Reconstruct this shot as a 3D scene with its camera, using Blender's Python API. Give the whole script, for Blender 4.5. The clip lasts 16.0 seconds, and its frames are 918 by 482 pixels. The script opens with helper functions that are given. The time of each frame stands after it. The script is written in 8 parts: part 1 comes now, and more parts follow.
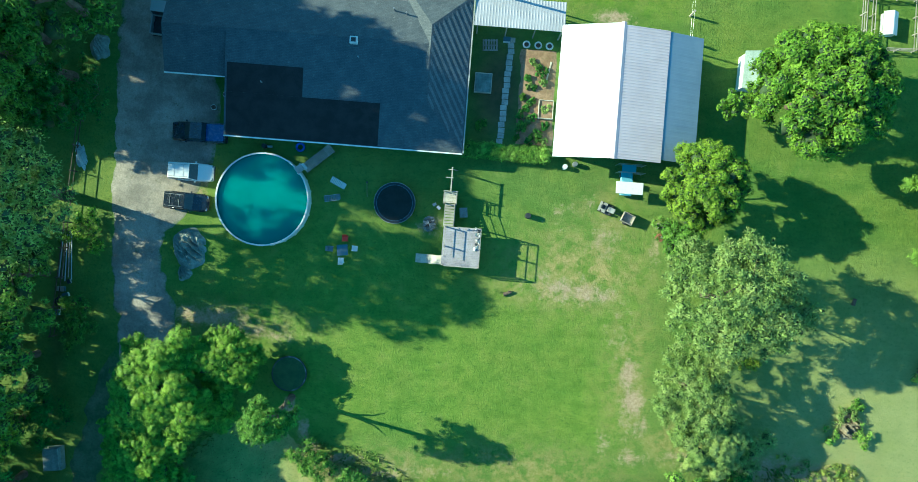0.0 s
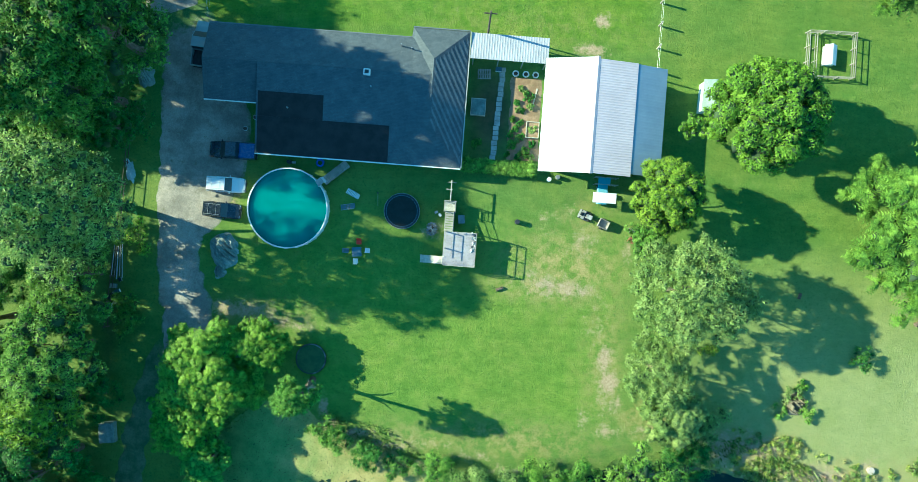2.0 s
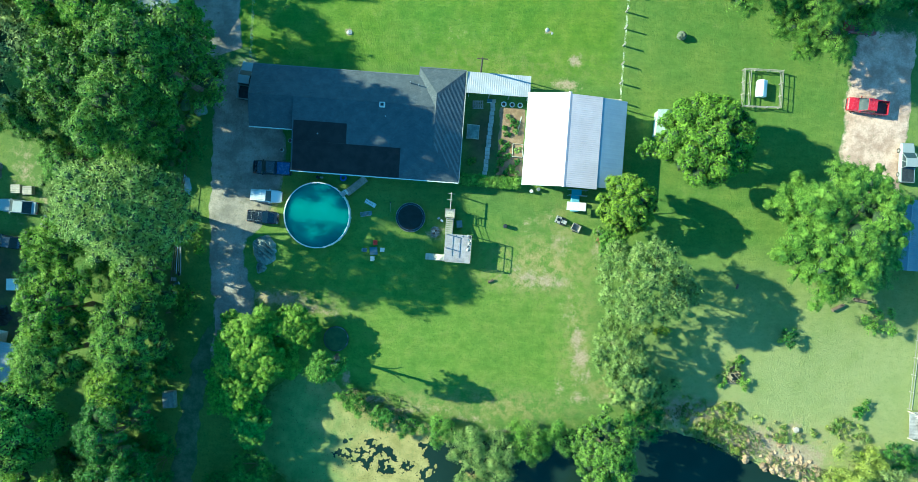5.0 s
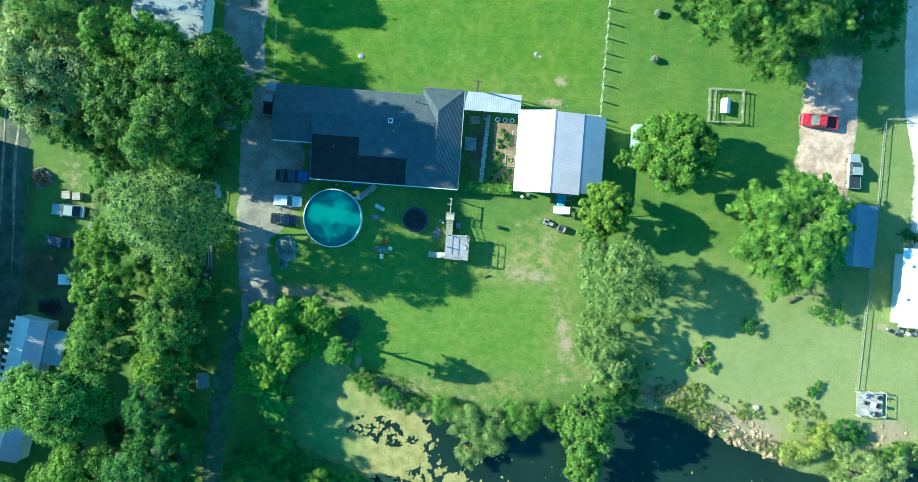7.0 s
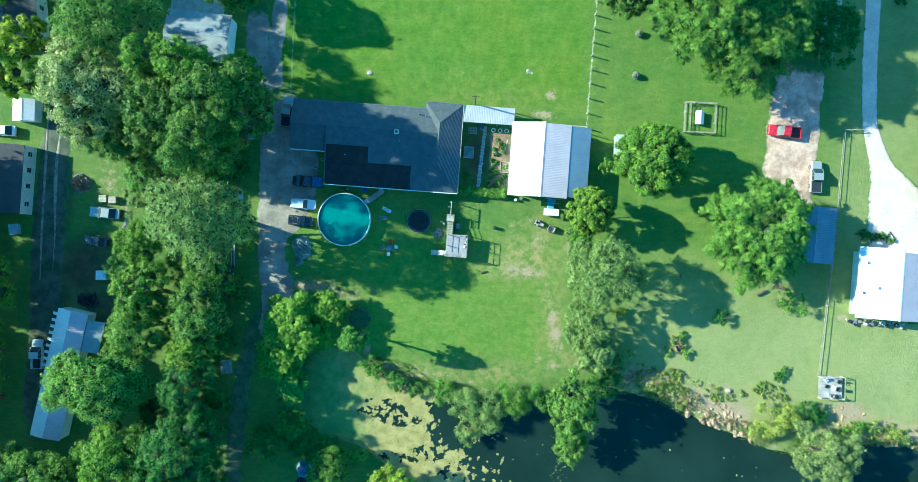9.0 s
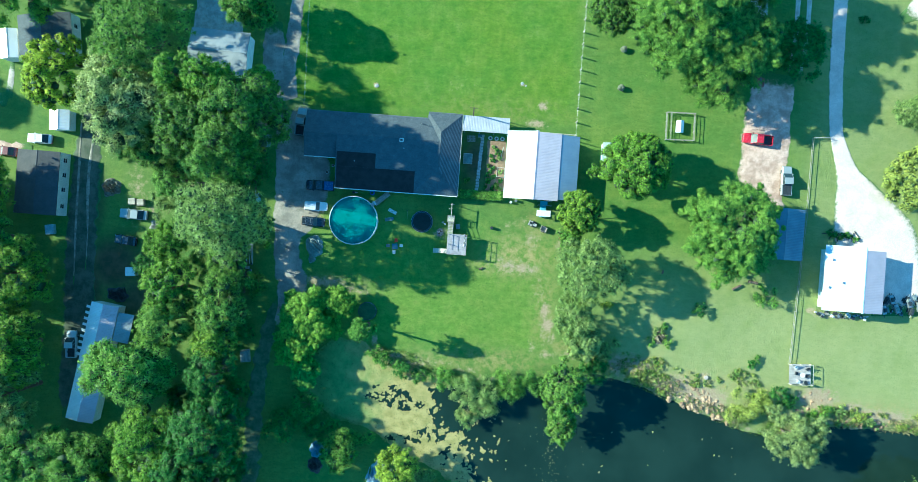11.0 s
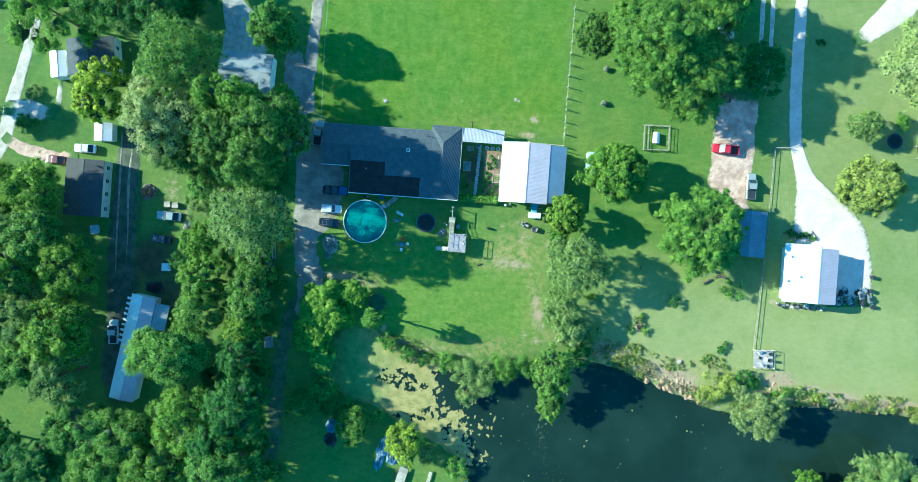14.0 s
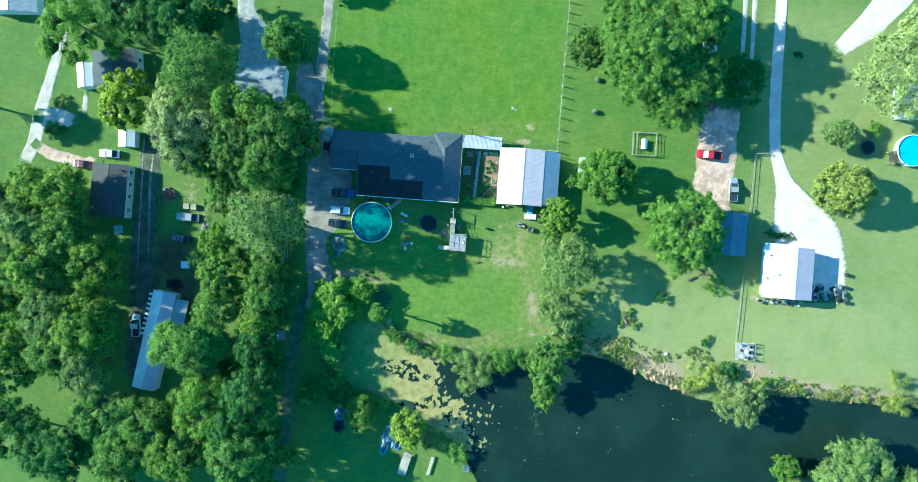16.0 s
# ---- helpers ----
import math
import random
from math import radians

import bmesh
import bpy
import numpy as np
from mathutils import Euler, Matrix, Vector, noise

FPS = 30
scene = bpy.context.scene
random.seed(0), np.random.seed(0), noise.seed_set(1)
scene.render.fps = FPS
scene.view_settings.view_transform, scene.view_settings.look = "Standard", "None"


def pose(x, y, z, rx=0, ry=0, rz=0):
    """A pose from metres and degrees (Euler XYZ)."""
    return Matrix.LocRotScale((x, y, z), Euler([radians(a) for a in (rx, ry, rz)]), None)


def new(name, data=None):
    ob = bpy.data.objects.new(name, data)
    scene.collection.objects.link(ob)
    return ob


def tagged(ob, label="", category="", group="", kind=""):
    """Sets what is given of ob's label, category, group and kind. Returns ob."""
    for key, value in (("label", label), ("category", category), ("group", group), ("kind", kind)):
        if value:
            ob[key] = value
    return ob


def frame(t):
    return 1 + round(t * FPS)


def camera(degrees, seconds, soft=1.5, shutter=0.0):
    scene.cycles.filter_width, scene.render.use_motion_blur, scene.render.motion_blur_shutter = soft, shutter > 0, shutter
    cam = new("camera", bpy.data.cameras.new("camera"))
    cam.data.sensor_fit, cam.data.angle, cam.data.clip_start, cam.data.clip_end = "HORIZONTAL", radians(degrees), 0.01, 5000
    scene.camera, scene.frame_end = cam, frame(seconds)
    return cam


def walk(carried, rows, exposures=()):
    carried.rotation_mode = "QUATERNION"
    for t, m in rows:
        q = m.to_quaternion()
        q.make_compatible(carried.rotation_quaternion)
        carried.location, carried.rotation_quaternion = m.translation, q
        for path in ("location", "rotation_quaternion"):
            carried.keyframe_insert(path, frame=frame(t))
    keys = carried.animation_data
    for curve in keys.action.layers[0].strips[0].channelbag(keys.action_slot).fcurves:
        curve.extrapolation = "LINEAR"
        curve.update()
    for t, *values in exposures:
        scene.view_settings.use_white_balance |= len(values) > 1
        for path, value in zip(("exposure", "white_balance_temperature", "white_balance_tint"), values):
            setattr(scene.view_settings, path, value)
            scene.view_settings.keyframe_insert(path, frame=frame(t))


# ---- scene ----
cam = camera(76.0, 16.0, soft=0.8)
PATH = [
    (0.0, pose(-0.43, -0.16, 60.00, 0, 0, 4.54)),
    (0.5, pose(-0.39, -0.06, 62.30, 0, 0, 4.51)),
    (1.0, pose(-0.36, 0.03, 64.64, 0, 0, 4.48)),
    (1.5, pose(-0.32, 0.11, 67.00, 0, 0, 4.46)),
    (2.0, pose(-0.29, 0.18, 69.29, 0, 0, 4.43)),
    (2.5, pose(-0.25, 0.23, 71.66, 0, 0, 4.41)),
    (3.0, pose(-0.21, 0.27, 73.94, 0, 0, 4.39)),
    (3.5, pose(-0.17, 0.30, 76.21, 0, 0, 4.37)),
    (3.6, pose(-0.17, 0.31, 76.70, 0, 0, 4.36)),
    (3.7, pose(-0.16, 0.31, 79.86, 0, 0, 4.36)),
    (4.0, pose(-0.14, 0.32, 81.29, 0, 0, 4.35)),
    (6.5, pose(0.04, 0.31, 92.86, 0, 0, 4.27)),
    (7.0, pose(0.07, 0.28, 95.26, 0, 0, 4.26)),
    (7.5, pose(0.10, 0.25, 97.61, 0, 0, 4.25)),
    (8.0, pose(0.12, 0.22, 99.90, 0, 0, 4.24)),
    (8.5, pose(0.15, 0.18, 102.69, 0, 0, 4.23)),
    (9.0, pose(0.17, 0.14, 105.16, 0, 0, 4.22)),
    (11.5, pose(0.23, -0.09, 116.83, 0, 0, 4.20)),
    (12.0, pose(0.24, -0.13, 119.25, 0, 0, 4.20)),
    (12.5, pose(0.24, -0.18, 121.61, 0, 0, 4.20)),
    (13.0, pose(0.23, -0.22, 123.90, 0, 0, 4.20)),
    (13.5, pose(0.22, -0.26, 126.14, 0, 0, 4.20)),
    (14.0, pose(0.20, -0.30, 128.25, 0, 0, 4.21)),
    (14.5, pose(0.18, -0.33, 130.22, 0, 0, 4.21)),
    (15.0, pose(0.16, -0.36, 132.30, 0, 0, 4.22)),
    (15.5, pose(0.13, -0.38, 134.58, 0, 0, 4.23)),
    (16.0, pose(0.09, -0.40, 136.89, 0, 0, 4.24)),
]
walk(cam, PATH, exposures=[(0.0, 1.43, 4720, -40), (1.0, 1.58, 4700, -40), (2.0, 1.67, 4670, -40), (4.0, 1.63, 4590, -40), (6.5, 1.62, 4420, -38), (16.0, 1.57, 4205, -33)])

# ---- daylight: a low sun in the west, shadows to the east ----
SUN_ELEVATION, SHADOW_ANGLE = 25.0, -11.0
world = bpy.data.worlds.new("sky")
scene.world = world
world.use_nodes = True
wn = world.node_tree.nodes
sky = wn.new("ShaderNodeTexSky")
sky.sky_type, sky.sun_disc = "NISHITA", False
sky.sun_elevation = radians(SUN_ELEVATION)
sky.sun_rotation = radians(90 - (SHADOW_ANGLE + 180))
sky.air_density, sky.dust_density, sky.ozone_density = 1.0, 0.0, 3.5
world.node_tree.links.new(sky.outputs[0], wn["Background"].inputs[0])
wn["Background"].inputs[1].default_value = 0.097
sun = new("sun", bpy.data.lights.new("sun", "SUN"))
sun.data.energy, sun.data.angle, sun.data.color = 5.0, radians(0.5), (1.0, 0.70, 0.49)
a = radians(SHADOW_ANGLE)
reach = math.cos(radians(SUN_ELEVATION))
ray = Vector((math.cos(a) * reach, math.sin(a) * reach, -math.sin(radians(SUN_ELEVATION))))
sun.matrix_world = Matrix.Translation((-60, 10, 80)) @ ray.to_track_quat("-Z", "Y").to_matrix().to_4x4()

rng = random.Random(7)
nrng = np.random.default_rng(11)


# ---- materials ----
def shader(name):
    m = bpy.data.materials.new(name)
    m.use_nodes = True
    nt = m.node_tree
    return m, nt, nt.nodes["Principled BSDF"]


def node(nt, kind, **values):
    n = nt.nodes.new(kind)
    for k, v in values.items():
        if k in n.inputs:
            n.inputs[k].default_value = v
    return n


def mixed(nt, fac, a, b, how="MIX"):
    n = nt.nodes.new("ShaderNodeMix")
    n.data_type, n.blend_type = "RGBA", how
    for socket, value in ((n.inputs[0], fac), (n.inputs[6], a), (n.inputs[7], b)):
        if hasattr(value, "links"):
            nt.links.new(value, socket)
        elif isinstance(value, (int, float)):
            socket.default_value = value
        else:
            socket.default_value = (*value, 1)
    return n.outputs[2]


def steps(nt, source, low, high):
    n = nt.nodes.new("ShaderNodeMapRange")
    n.interpolation_type = "SMOOTHSTEP"
    n.inputs[1].default_value, n.inputs[2].default_value = low, high
    nt.links.new(source, n.inputs[0])
    return n.outputs[0]


def noise_of(nt, scale, detail=4.0, rough=0.6, place="object"):
    if place == "world":
        src = nt.nodes.new("ShaderNodeNewGeometry").outputs["Position"]
    else:
        src = nt.nodes.new("ShaderNodeTexCoord").outputs["Object"]
    n = node(nt, "ShaderNodeTexNoise", Scale=scale, Detail=detail, Roughness=rough)
    nt.links.new(src, n.inputs["Vector"])
    return n.outputs["Fac"]


def bump(nt, bs, source, strength, distance=0.02):
    n = node(nt, "ShaderNodeBump", Strength=strength, Distance=distance)
    nt.links.new(source, n.inputs["Height"])
    nt.links.new(n.outputs[0], bs.inputs["Normal"])


def surface(name, c1, c2, rough=0.7, coarse=0.6, fine=14.0, metal=0.0, rel=0.3, dirt=None, spread=(0.35, 0.65), place="world", pieces=0.0, verge=False):
    """A worn surface: two tones over a coarse pattern, fine grain, stains in a third tone, and relief."""
    m, nt, bs = shader(name)
    big = steps(nt, noise_of(nt, coarse, 5, 0.65, place), *spread)
    small = noise_of(nt, fine, 3, 0.7, place)
    col = mixed(nt, big, c1, c2)
    grain = mixed(nt, steps(nt, small, 0.3, 0.7), (0.82, 0.82, 0.82), (1.12, 1.12, 1.12))
    col = mixed(nt, 1.0, col, grain, "MULTIPLY")
    if dirt:
        col = mixed(nt, steps(nt, noise_of(nt, coarse * 2.7, 6, 0.75, place), 0.56, 0.72), col, dirt)
    if pieces:
        info = nt.nodes.new("ShaderNodeObjectInfo")
        tone = node(nt, "ShaderNodeMapRange")
        tone.inputs[3].default_value, tone.inputs[4].default_value = 1 - pieces, 1 + pieces
        nt.links.new(info.outputs["Random"], tone.inputs[0])
        hsv = node(nt, "ShaderNodeHueSaturation")
        nt.links.new(col, hsv.inputs["Color"])
        nt.links.new(tone.outputs[0], hsv.inputs["Value"])
        col = hsv.outputs[0]
    if verge:
        # grass creeps in from the sides
        n = nt.nodes.new("ShaderNodeAttribute")
        n.attribute_name = "verge"
        add = nt.nodes.new("ShaderNodeMath")
        add.operation = "ADD"
        nt.links.new(n.outputs["Fac"], add.inputs[0])
        nt.links.new(noise_of(nt, 1.1, 8, 0.8, "world"), add.inputs[1])
        green = mixed(nt, steps(nt, noise_of(nt, 9.0, 3, 0.7, "world"), 0.3, 0.7), (0.055, 0.115, 0.024), (0.135, 0.20, 0.05))
        col = mixed(nt, steps(nt, add.outputs[0], 0.98, 1.30), col, green)
    nt.links.new(col, bs.inputs["Base Color"])
    bs.inputs["Roughness"].default_value, bs.inputs["Metallic"].default_value = rough, metal
    bump(nt, bs, small, rel)
    return m


def paint(name, c, rough=0.3, coat=0.0, metal=0.0):
    m, nt, bs = shader(name)
    dust = steps(nt, noise_of(nt, 3.0, 6, 0.7), 0.45, 0.8)
    nt.links.new(mixed(nt, dust, c, [0.75 * v + 0.05 for v in c]), bs.inputs["Base Color"])
    r = node(nt, "ShaderNodeMapRange")
    r.inputs[3].default_value, r.inputs[4].default_value = rough, rough + 0.2
    nt.links.new(dust, r.inputs[0])
    nt.links.new(r.outputs[0], bs.inputs["Roughness"])
    bs.inputs["Metallic"].default_value = metal
    bs.inputs["Coat Weight"].default_value = coat
    return m


def foliage(name, dark, light, tip, glow=0.27):
    """Leaves: each one has its own tone, each tree its own lean, and light shines through."""
    m, nt, bs = shader(name)
    geo, info = nt.nodes.new("ShaderNodeNewGeometry"), nt.nodes.new("ShaderNodeObjectInfo")
    col = mixed(nt, geo.outputs["Random Per Island"], dark, light)
    col = mixed(nt, steps(nt, noise_of(nt, 0.55, 3, 0.6, "world"), 0.42, 0.72), col, tip)
    hsv = node(nt, "ShaderNodeHueSaturation", Saturation=1.0)
    tone = node(nt, "ShaderNodeMapRange")
    tone.inputs[3].default_value, tone.inputs[4].default_value = 0.95, 1.16
    nt.links.new(info.outputs["Random"], tone.inputs[0])
    nt.links.new(tone.outputs[0], hsv.inputs["Value"])
    sprig = mixed(nt, steps(nt, noise_of(nt, 1.9, 3, 0.65, "world"), 0.38, 0.62), (0.64, 0.68, 0.68), (1.26, 1.26, 1.16))
    nt.links.new(mixed(nt, 1.0, col, sprig, "MULTIPLY"), hsv.inputs["Color"])
    nt.links.new(hsv.outputs[0], bs.inputs["Base Color"])
    bs.inputs["Roughness"].default_value = 0.6
    bs.inputs["Specular IOR Level"].default_value = 0.22
    tr = nt.nodes.new("ShaderNodeBsdfTranslucent")
    nt.links.new(hsv.outputs[0], tr.inputs[0])
    mx = nt.nodes.new("ShaderNodeMixShader")
    mx.inputs[0].default_value = glow
    nt.links.new(bs.outputs[0], mx.inputs[1])
    nt.links.new(tr.outputs[0], mx.inputs[2])
    nt.links.new(mx.outputs[0], nt.nodes["Material Output"].inputs[0])
    return m


def ground_material():
    m, nt, bs = shader("grass_ground")

    def attr(name):
        n = nt.nodes.new("ShaderNodeAttribute")
        n.attribute_name = name
        return n.outputs["Fac"]

    big, mid = noise_of(nt, 0.07, 5, 0.6, "world"), noise_of(nt, 0.45, 6, 0.7, "world")
    fine, blade = noise_of(nt, 3.5, 5, 0.75, "world"), noise_of(nt, 16.0, 3, 0.8, "world")
    col = mixed(nt, steps(nt, big, 0.35, 0.65), (0.110, 0.184, 0.037), (0.157, 0.216, 0.048))
    col = mixed(nt, attr("lush"), col, mixed(nt, steps(nt, mid, 0.3, 0.7), (0.106, 0.188, 0.022), (0.150, 0.226, 0.028)))
    col = mixed(nt, attr("pale"), col, mixed(nt, steps(nt, mid, 0.3, 0.7), (0.288, 0.306, 0.114), (0.338, 0.346, 0.142)))
    col = mixed(nt, attr("dry"), col, mixed(nt, steps(nt, mid, 0.3, 0.7), (0.136, 0.222, 0.030), (0.188, 0.268, 0.044)))
    # straw where the grass has dried, in ragged patches
    straw = mixed(nt, steps(nt, fine, 0.35, 0.65), (0.29, 0.240, 0.090), (0.43, 0.345, 0.160))
    patchy = nt.nodes.new("ShaderNodeMath")
    patchy.operation = "MULTIPLY"
    nt.links.new(attr("hay"), patchy.inputs[0])
    nt.links.new(steps(nt, noise_of(nt, 0.6, 7, 0.75, "world"), 0.40, 0.62), patchy.inputs[1])
    # tufts, clover and thin dry grass
    col = mixed(nt, steps(nt, mid, 0.54, 0.78), col, (0.162, 0.208, 0.058))
    col = mixed(nt, steps(nt, noise_of(nt, 0.22, 5, 0.7, "world"), 0.44, 0.64), col, mixed(nt, 0.5, col, (0.178, 0.234, 0.044)))
    col = mixed(nt, steps(nt, fine, 0.52, 0.70), col, (0.078, 0.148, 0.028))
    grain = mixed(nt, steps(nt, blade, 0.25, 0.75), (0.82, 0.84, 0.82), (1.17, 1.15, 1.17))
    col = mixed(nt, 1.0, col, grain, "MULTIPLY")
    # tussocks of a metre or so
    tuss = mixed(nt, steps(nt, noise_of(nt, 0.9, 6, 0.7, "world"), 0.34, 0.66), (0.92, 0.935, 0.91), (1.08, 1.055, 1.07))
    col = mixed(nt, 1.0, col, tuss, "MULTIPLY")
    # the uncut field is a warmer, fuller green in wide drifts
    drift = mixed(nt, steps(nt, noise_of(nt, 0.035, 4, 0.6, "world"), 0.40, 0.62), (0.95, 1.0, 0.90), (1.06, 1.02, 0.74))
    col = mixed(nt, attr("lush"), col, mixed(nt, 1.0, col, drift, "MULTIPLY"))
    # faint mowing and wind streaks
    mp = node(nt, "ShaderNodeMapping")
    mp.inputs["Scale"].default_value = (0.35, 1.1, 1.0)
    nt.links.new(nt.nodes.new("ShaderNodeNewGeometry").outputs["Position"], mp.inputs[0])
    st = node(nt, "ShaderNodeTexNoise", Scale=1.0, Detail=7.0, Roughness=0.75)
    nt.links.new(mp.outputs[0], st.inputs["Vector"])
    col = mixed(nt, 1.0, col, mixed(nt, steps(nt, st.outputs["Fac"], 0.32, 0.68), (0.89, 0.91, 0.89), (1.10, 1.08, 1.11)), "MULTIPLY")
    # the pale eastern lawn is closer cut and smoother
    half = nt.nodes.new("ShaderNodeMath")
    half.operation = "MULTIPLY"
    half.inputs[1].default_value = 0.6
    nt.links.new(attr("pale"), half.inputs[0])
    col = mixed(nt, half.outputs[0], col, mixed(nt, steps(nt, big, 0.3, 0.7), (0.254, 0.284, 0.102), (0.322, 0.332, 0.131)))
    col = mixed(nt, patchy.outputs[0], col, straw)
    # bare soil breaks through in ragged patches
    add = nt.nodes.new("ShaderNodeMath")
    add.operation = "ADD"
    ragged = node(nt, "ShaderNodeMapRange")
    ragged.inputs[3].default_value, ragged.inputs[4].default_value = -1.0, 1.0
    nt.links.new(noise_of(nt, 0.9, 8, 0.8, "world"), ragged.inputs[0])
    nt.links.new(attr("soil"), add.inputs[0])
    nt.links.new(ragged.outputs[0], add.inputs[1])
    has = nt.nodes.new("ShaderNodeMath")
    has.operation = "MULTIPLY"
    nt.links.new(steps(nt, add.outputs[0], 0.32, 0.85), has.inputs[0])
    nt.links.new(steps(nt, attr("soil"), 0.02, 0.25), has.inputs[1])
    soil = mixed(nt, steps(nt, fine, 0.3, 0.7), (0.30, 0.225, 0.135), (0.46, 0.37, 0.25))
    col = mixed(nt, has.outputs[0], col, soil)
    mud = mixed(nt, steps(nt, mid, 0.3, 0.7), (0.05, 0.06, 0.03), (0.10, 0.09, 0.05))
    col = mixed(nt, steps(nt, attr("mud"), 0.1, 0.9), col, mud)
    nt.links.new(col, bs.inputs["Base Color"])
    bs.inputs["Roughness"].default_value = 0.9
    bs.inputs["Specular IOR Level"].default_value = 0.2
    h = nt.nodes.new("ShaderNodeMath")
    h.operation = "ADD"
    nt.links.new(fine, h.inputs[0])
    nt.links.new(blade, h.inputs[1])
    bump(nt, bs, h.outputs[0], 0.6, 0.12)
    return m


def shingles(name, c1, c2, spots):
    """Asphalt shingles: courses, single tabs in their own tone, lichen and streaks."""
    m, nt, bs = shader(name)
    src = nt.nodes.new("ShaderNodeTexCoord").outputs["Object"]
    br = node(nt, "ShaderNodeTexBrick", Scale=1.0)
    br.inputs["Brick Width"].default_value, br.inputs["Row Height"].default_value = 0.33, 0.145
    br.inputs["Mortar Size"].default_value, br.inputs["Bias"].default_value = 0.012, 0.0
    br.inputs["Color1"].default_value, br.inputs["Color2"].default_value = (*c1, 1), (*c2, 1)
    br.inputs["Mortar"].default_value = (*[0.4 * v for v in c1], 1)
    nt.links.new(src, br.inputs["Vector"])
    col = mixed(nt, 0.6, br.outputs["Color"], mixed(nt, steps(nt, noise_of(nt, 0.8, 6, 0.7), 0.35, 0.7), c1, c2))
    grain = mixed(nt, steps(nt, noise_of(nt, 30.0, 2, 0.7), 0.3, 0.7), (0.75, 0.75, 0.75), (1.25, 1.25, 1.25))
    col = mixed(nt, 1.0, col, grain, "MULTIPLY")
    col = mixed(nt, steps(nt, noise_of(nt, 1.9, 7, 0.8), 0.60, 0.74), col, spots)
    nt.links.new(col, bs.inputs["Base Color"])
    bs.inputs["Roughness"].default_value = 0.85
    bump(nt, bs, br.outputs["Fac"], -0.4, 0.01)
    return m


def sheet_metal(name, c1, c2, rough=0.4, stain=(0.45, 0.42, 0.36)):
    m, nt, bs = shader(name)
    col = mixed(nt, steps(nt, noise_of(nt, 0.5, 5, 0.6), 0.3, 0.7), c1, c2)
    src = nt.nodes.new("ShaderNodeTexCoord").outputs["Object"]
    mp = node(nt, "ShaderNodeMapping")
    mp.inputs["Scale"].default_value = (0.25, 2.6, 1.0)
    nt.links.new(src, mp.inputs[0])
    n = node(nt, "ShaderNodeTexNoise", Scale=1.2, Detail=6.0, Roughness=0.7)
    nt.links.new(mp.outputs[0], n.inputs["Vector"])
    col = mixed(nt, steps(nt, n.outputs["Fac"], 0.58, 0.85), col, stain)
    nt.links.new(col, bs.inputs["Base Color"])
    bs.inputs["Roughness"].default_value, bs.inputs["Metallic"].default_value = rough, 0.15
    return m


def water_material(name, c, rough=0.06, wave=0.15, scale=1.6, cloudy=0.0):
    m, nt, bs = shader(name)
    silt = steps(nt, noise_of(nt, 0.09, 4, 0.55, "world"), 0.35, 0.7)
    nt.links.new(mixed(nt, silt, c, [1.35 * v + 0.002 for v in c]), bs.inputs["Base Color"])
    bs.inputs["Roughness"].default_value, bs.inputs["IOR"].default_value = rough, 1.33
    if cloudy:
        # light spreads sideways in cloudy water
        bs.inputs["Subsurface Weight"].default_value = cloudy
        bs.inputs["Subsurface Radius"].default_value = (0.5, 1.0, 0.9)
        bs.inputs["Subsurface Scale"].default_value = 5.0
    bump(nt, bs, noise_of(nt, scale, 4, 0.6, "world"), wave, 0.05)
    return m


GRASS = ground_material()
GRAVEL = surface("gravel_drive", (0.215, 0.198, 0.170), (0.375, 0.338, 0.290), 0.95, 0.35, 7.0, rel=0.8, dirt=(0.14, 0.14, 0.09), verge=True)
WHITE_GRAVEL = surface("pale_limestone_gravel", (0.60, 0.49, 0.42), (0.73, 0.61, 0.53), 0.95, 0.3, 7.0, rel=0.7, verge=True)
PALE_GRAVEL = surface("pale_dusty_gravel", (0.42, 0.37, 0.31), (0.62, 0.56, 0.48), 0.95, 0.35, 6.0, rel=0.6, dirt=(0.30, 0.27, 0.20), verge=True)
YARD = surface("pale_packed_yard", (0.39, 0.265, 0.20), (0.66, 0.485, 0.39), 0.95, 0.4, 6.0, rel=0.7, dirt=(0.26, 0.22, 0.15), verge=True)
# muddy gravel, with the shade of house and trees put into its colour
SHADY_MUD = surface("shade_darkened_muddy_lane", (0.052, 0.068, 0.040), (0.112, 0.120, 0.084), 0.9, 0.45, 5.0, rel=0.8, dirt=(0.045, 0.085, 0.028), verge=True)
# earth track with the blue-green of shaded grass mixed into its colour
SHADE_TRACK = surface("shade_tinted_track", (0.078, 0.122, 0.050), (0.150, 0.182, 0.098), 0.95, 0.5, 5.0, rel=0.7, dirt=(0.06, 0.10, 0.04), verge=True)
TRACK = surface("dusty_wheel_track", (0.15, 0.145, 0.105), (0.34, 0.31, 0.25), 0.95, 0.7, 5.0, rel=0.7, dirt=(0.06, 0.08, 0.04), verge=True)
EARTH = surface("garden_earth", (0.20, 0.130, 0.075), (0.33, 0.225, 0.140), 0.95, 0.9, 9.0, rel=0.7, dirt=(0.105, 0.145, 0.045))
CONCRETE = surface("worn_concrete", (0.30, 0.30, 0.28), (0.44, 0.43, 0.40), 0.9, 0.9, 12.0, dirt=(0.20, 0.20, 0.17))
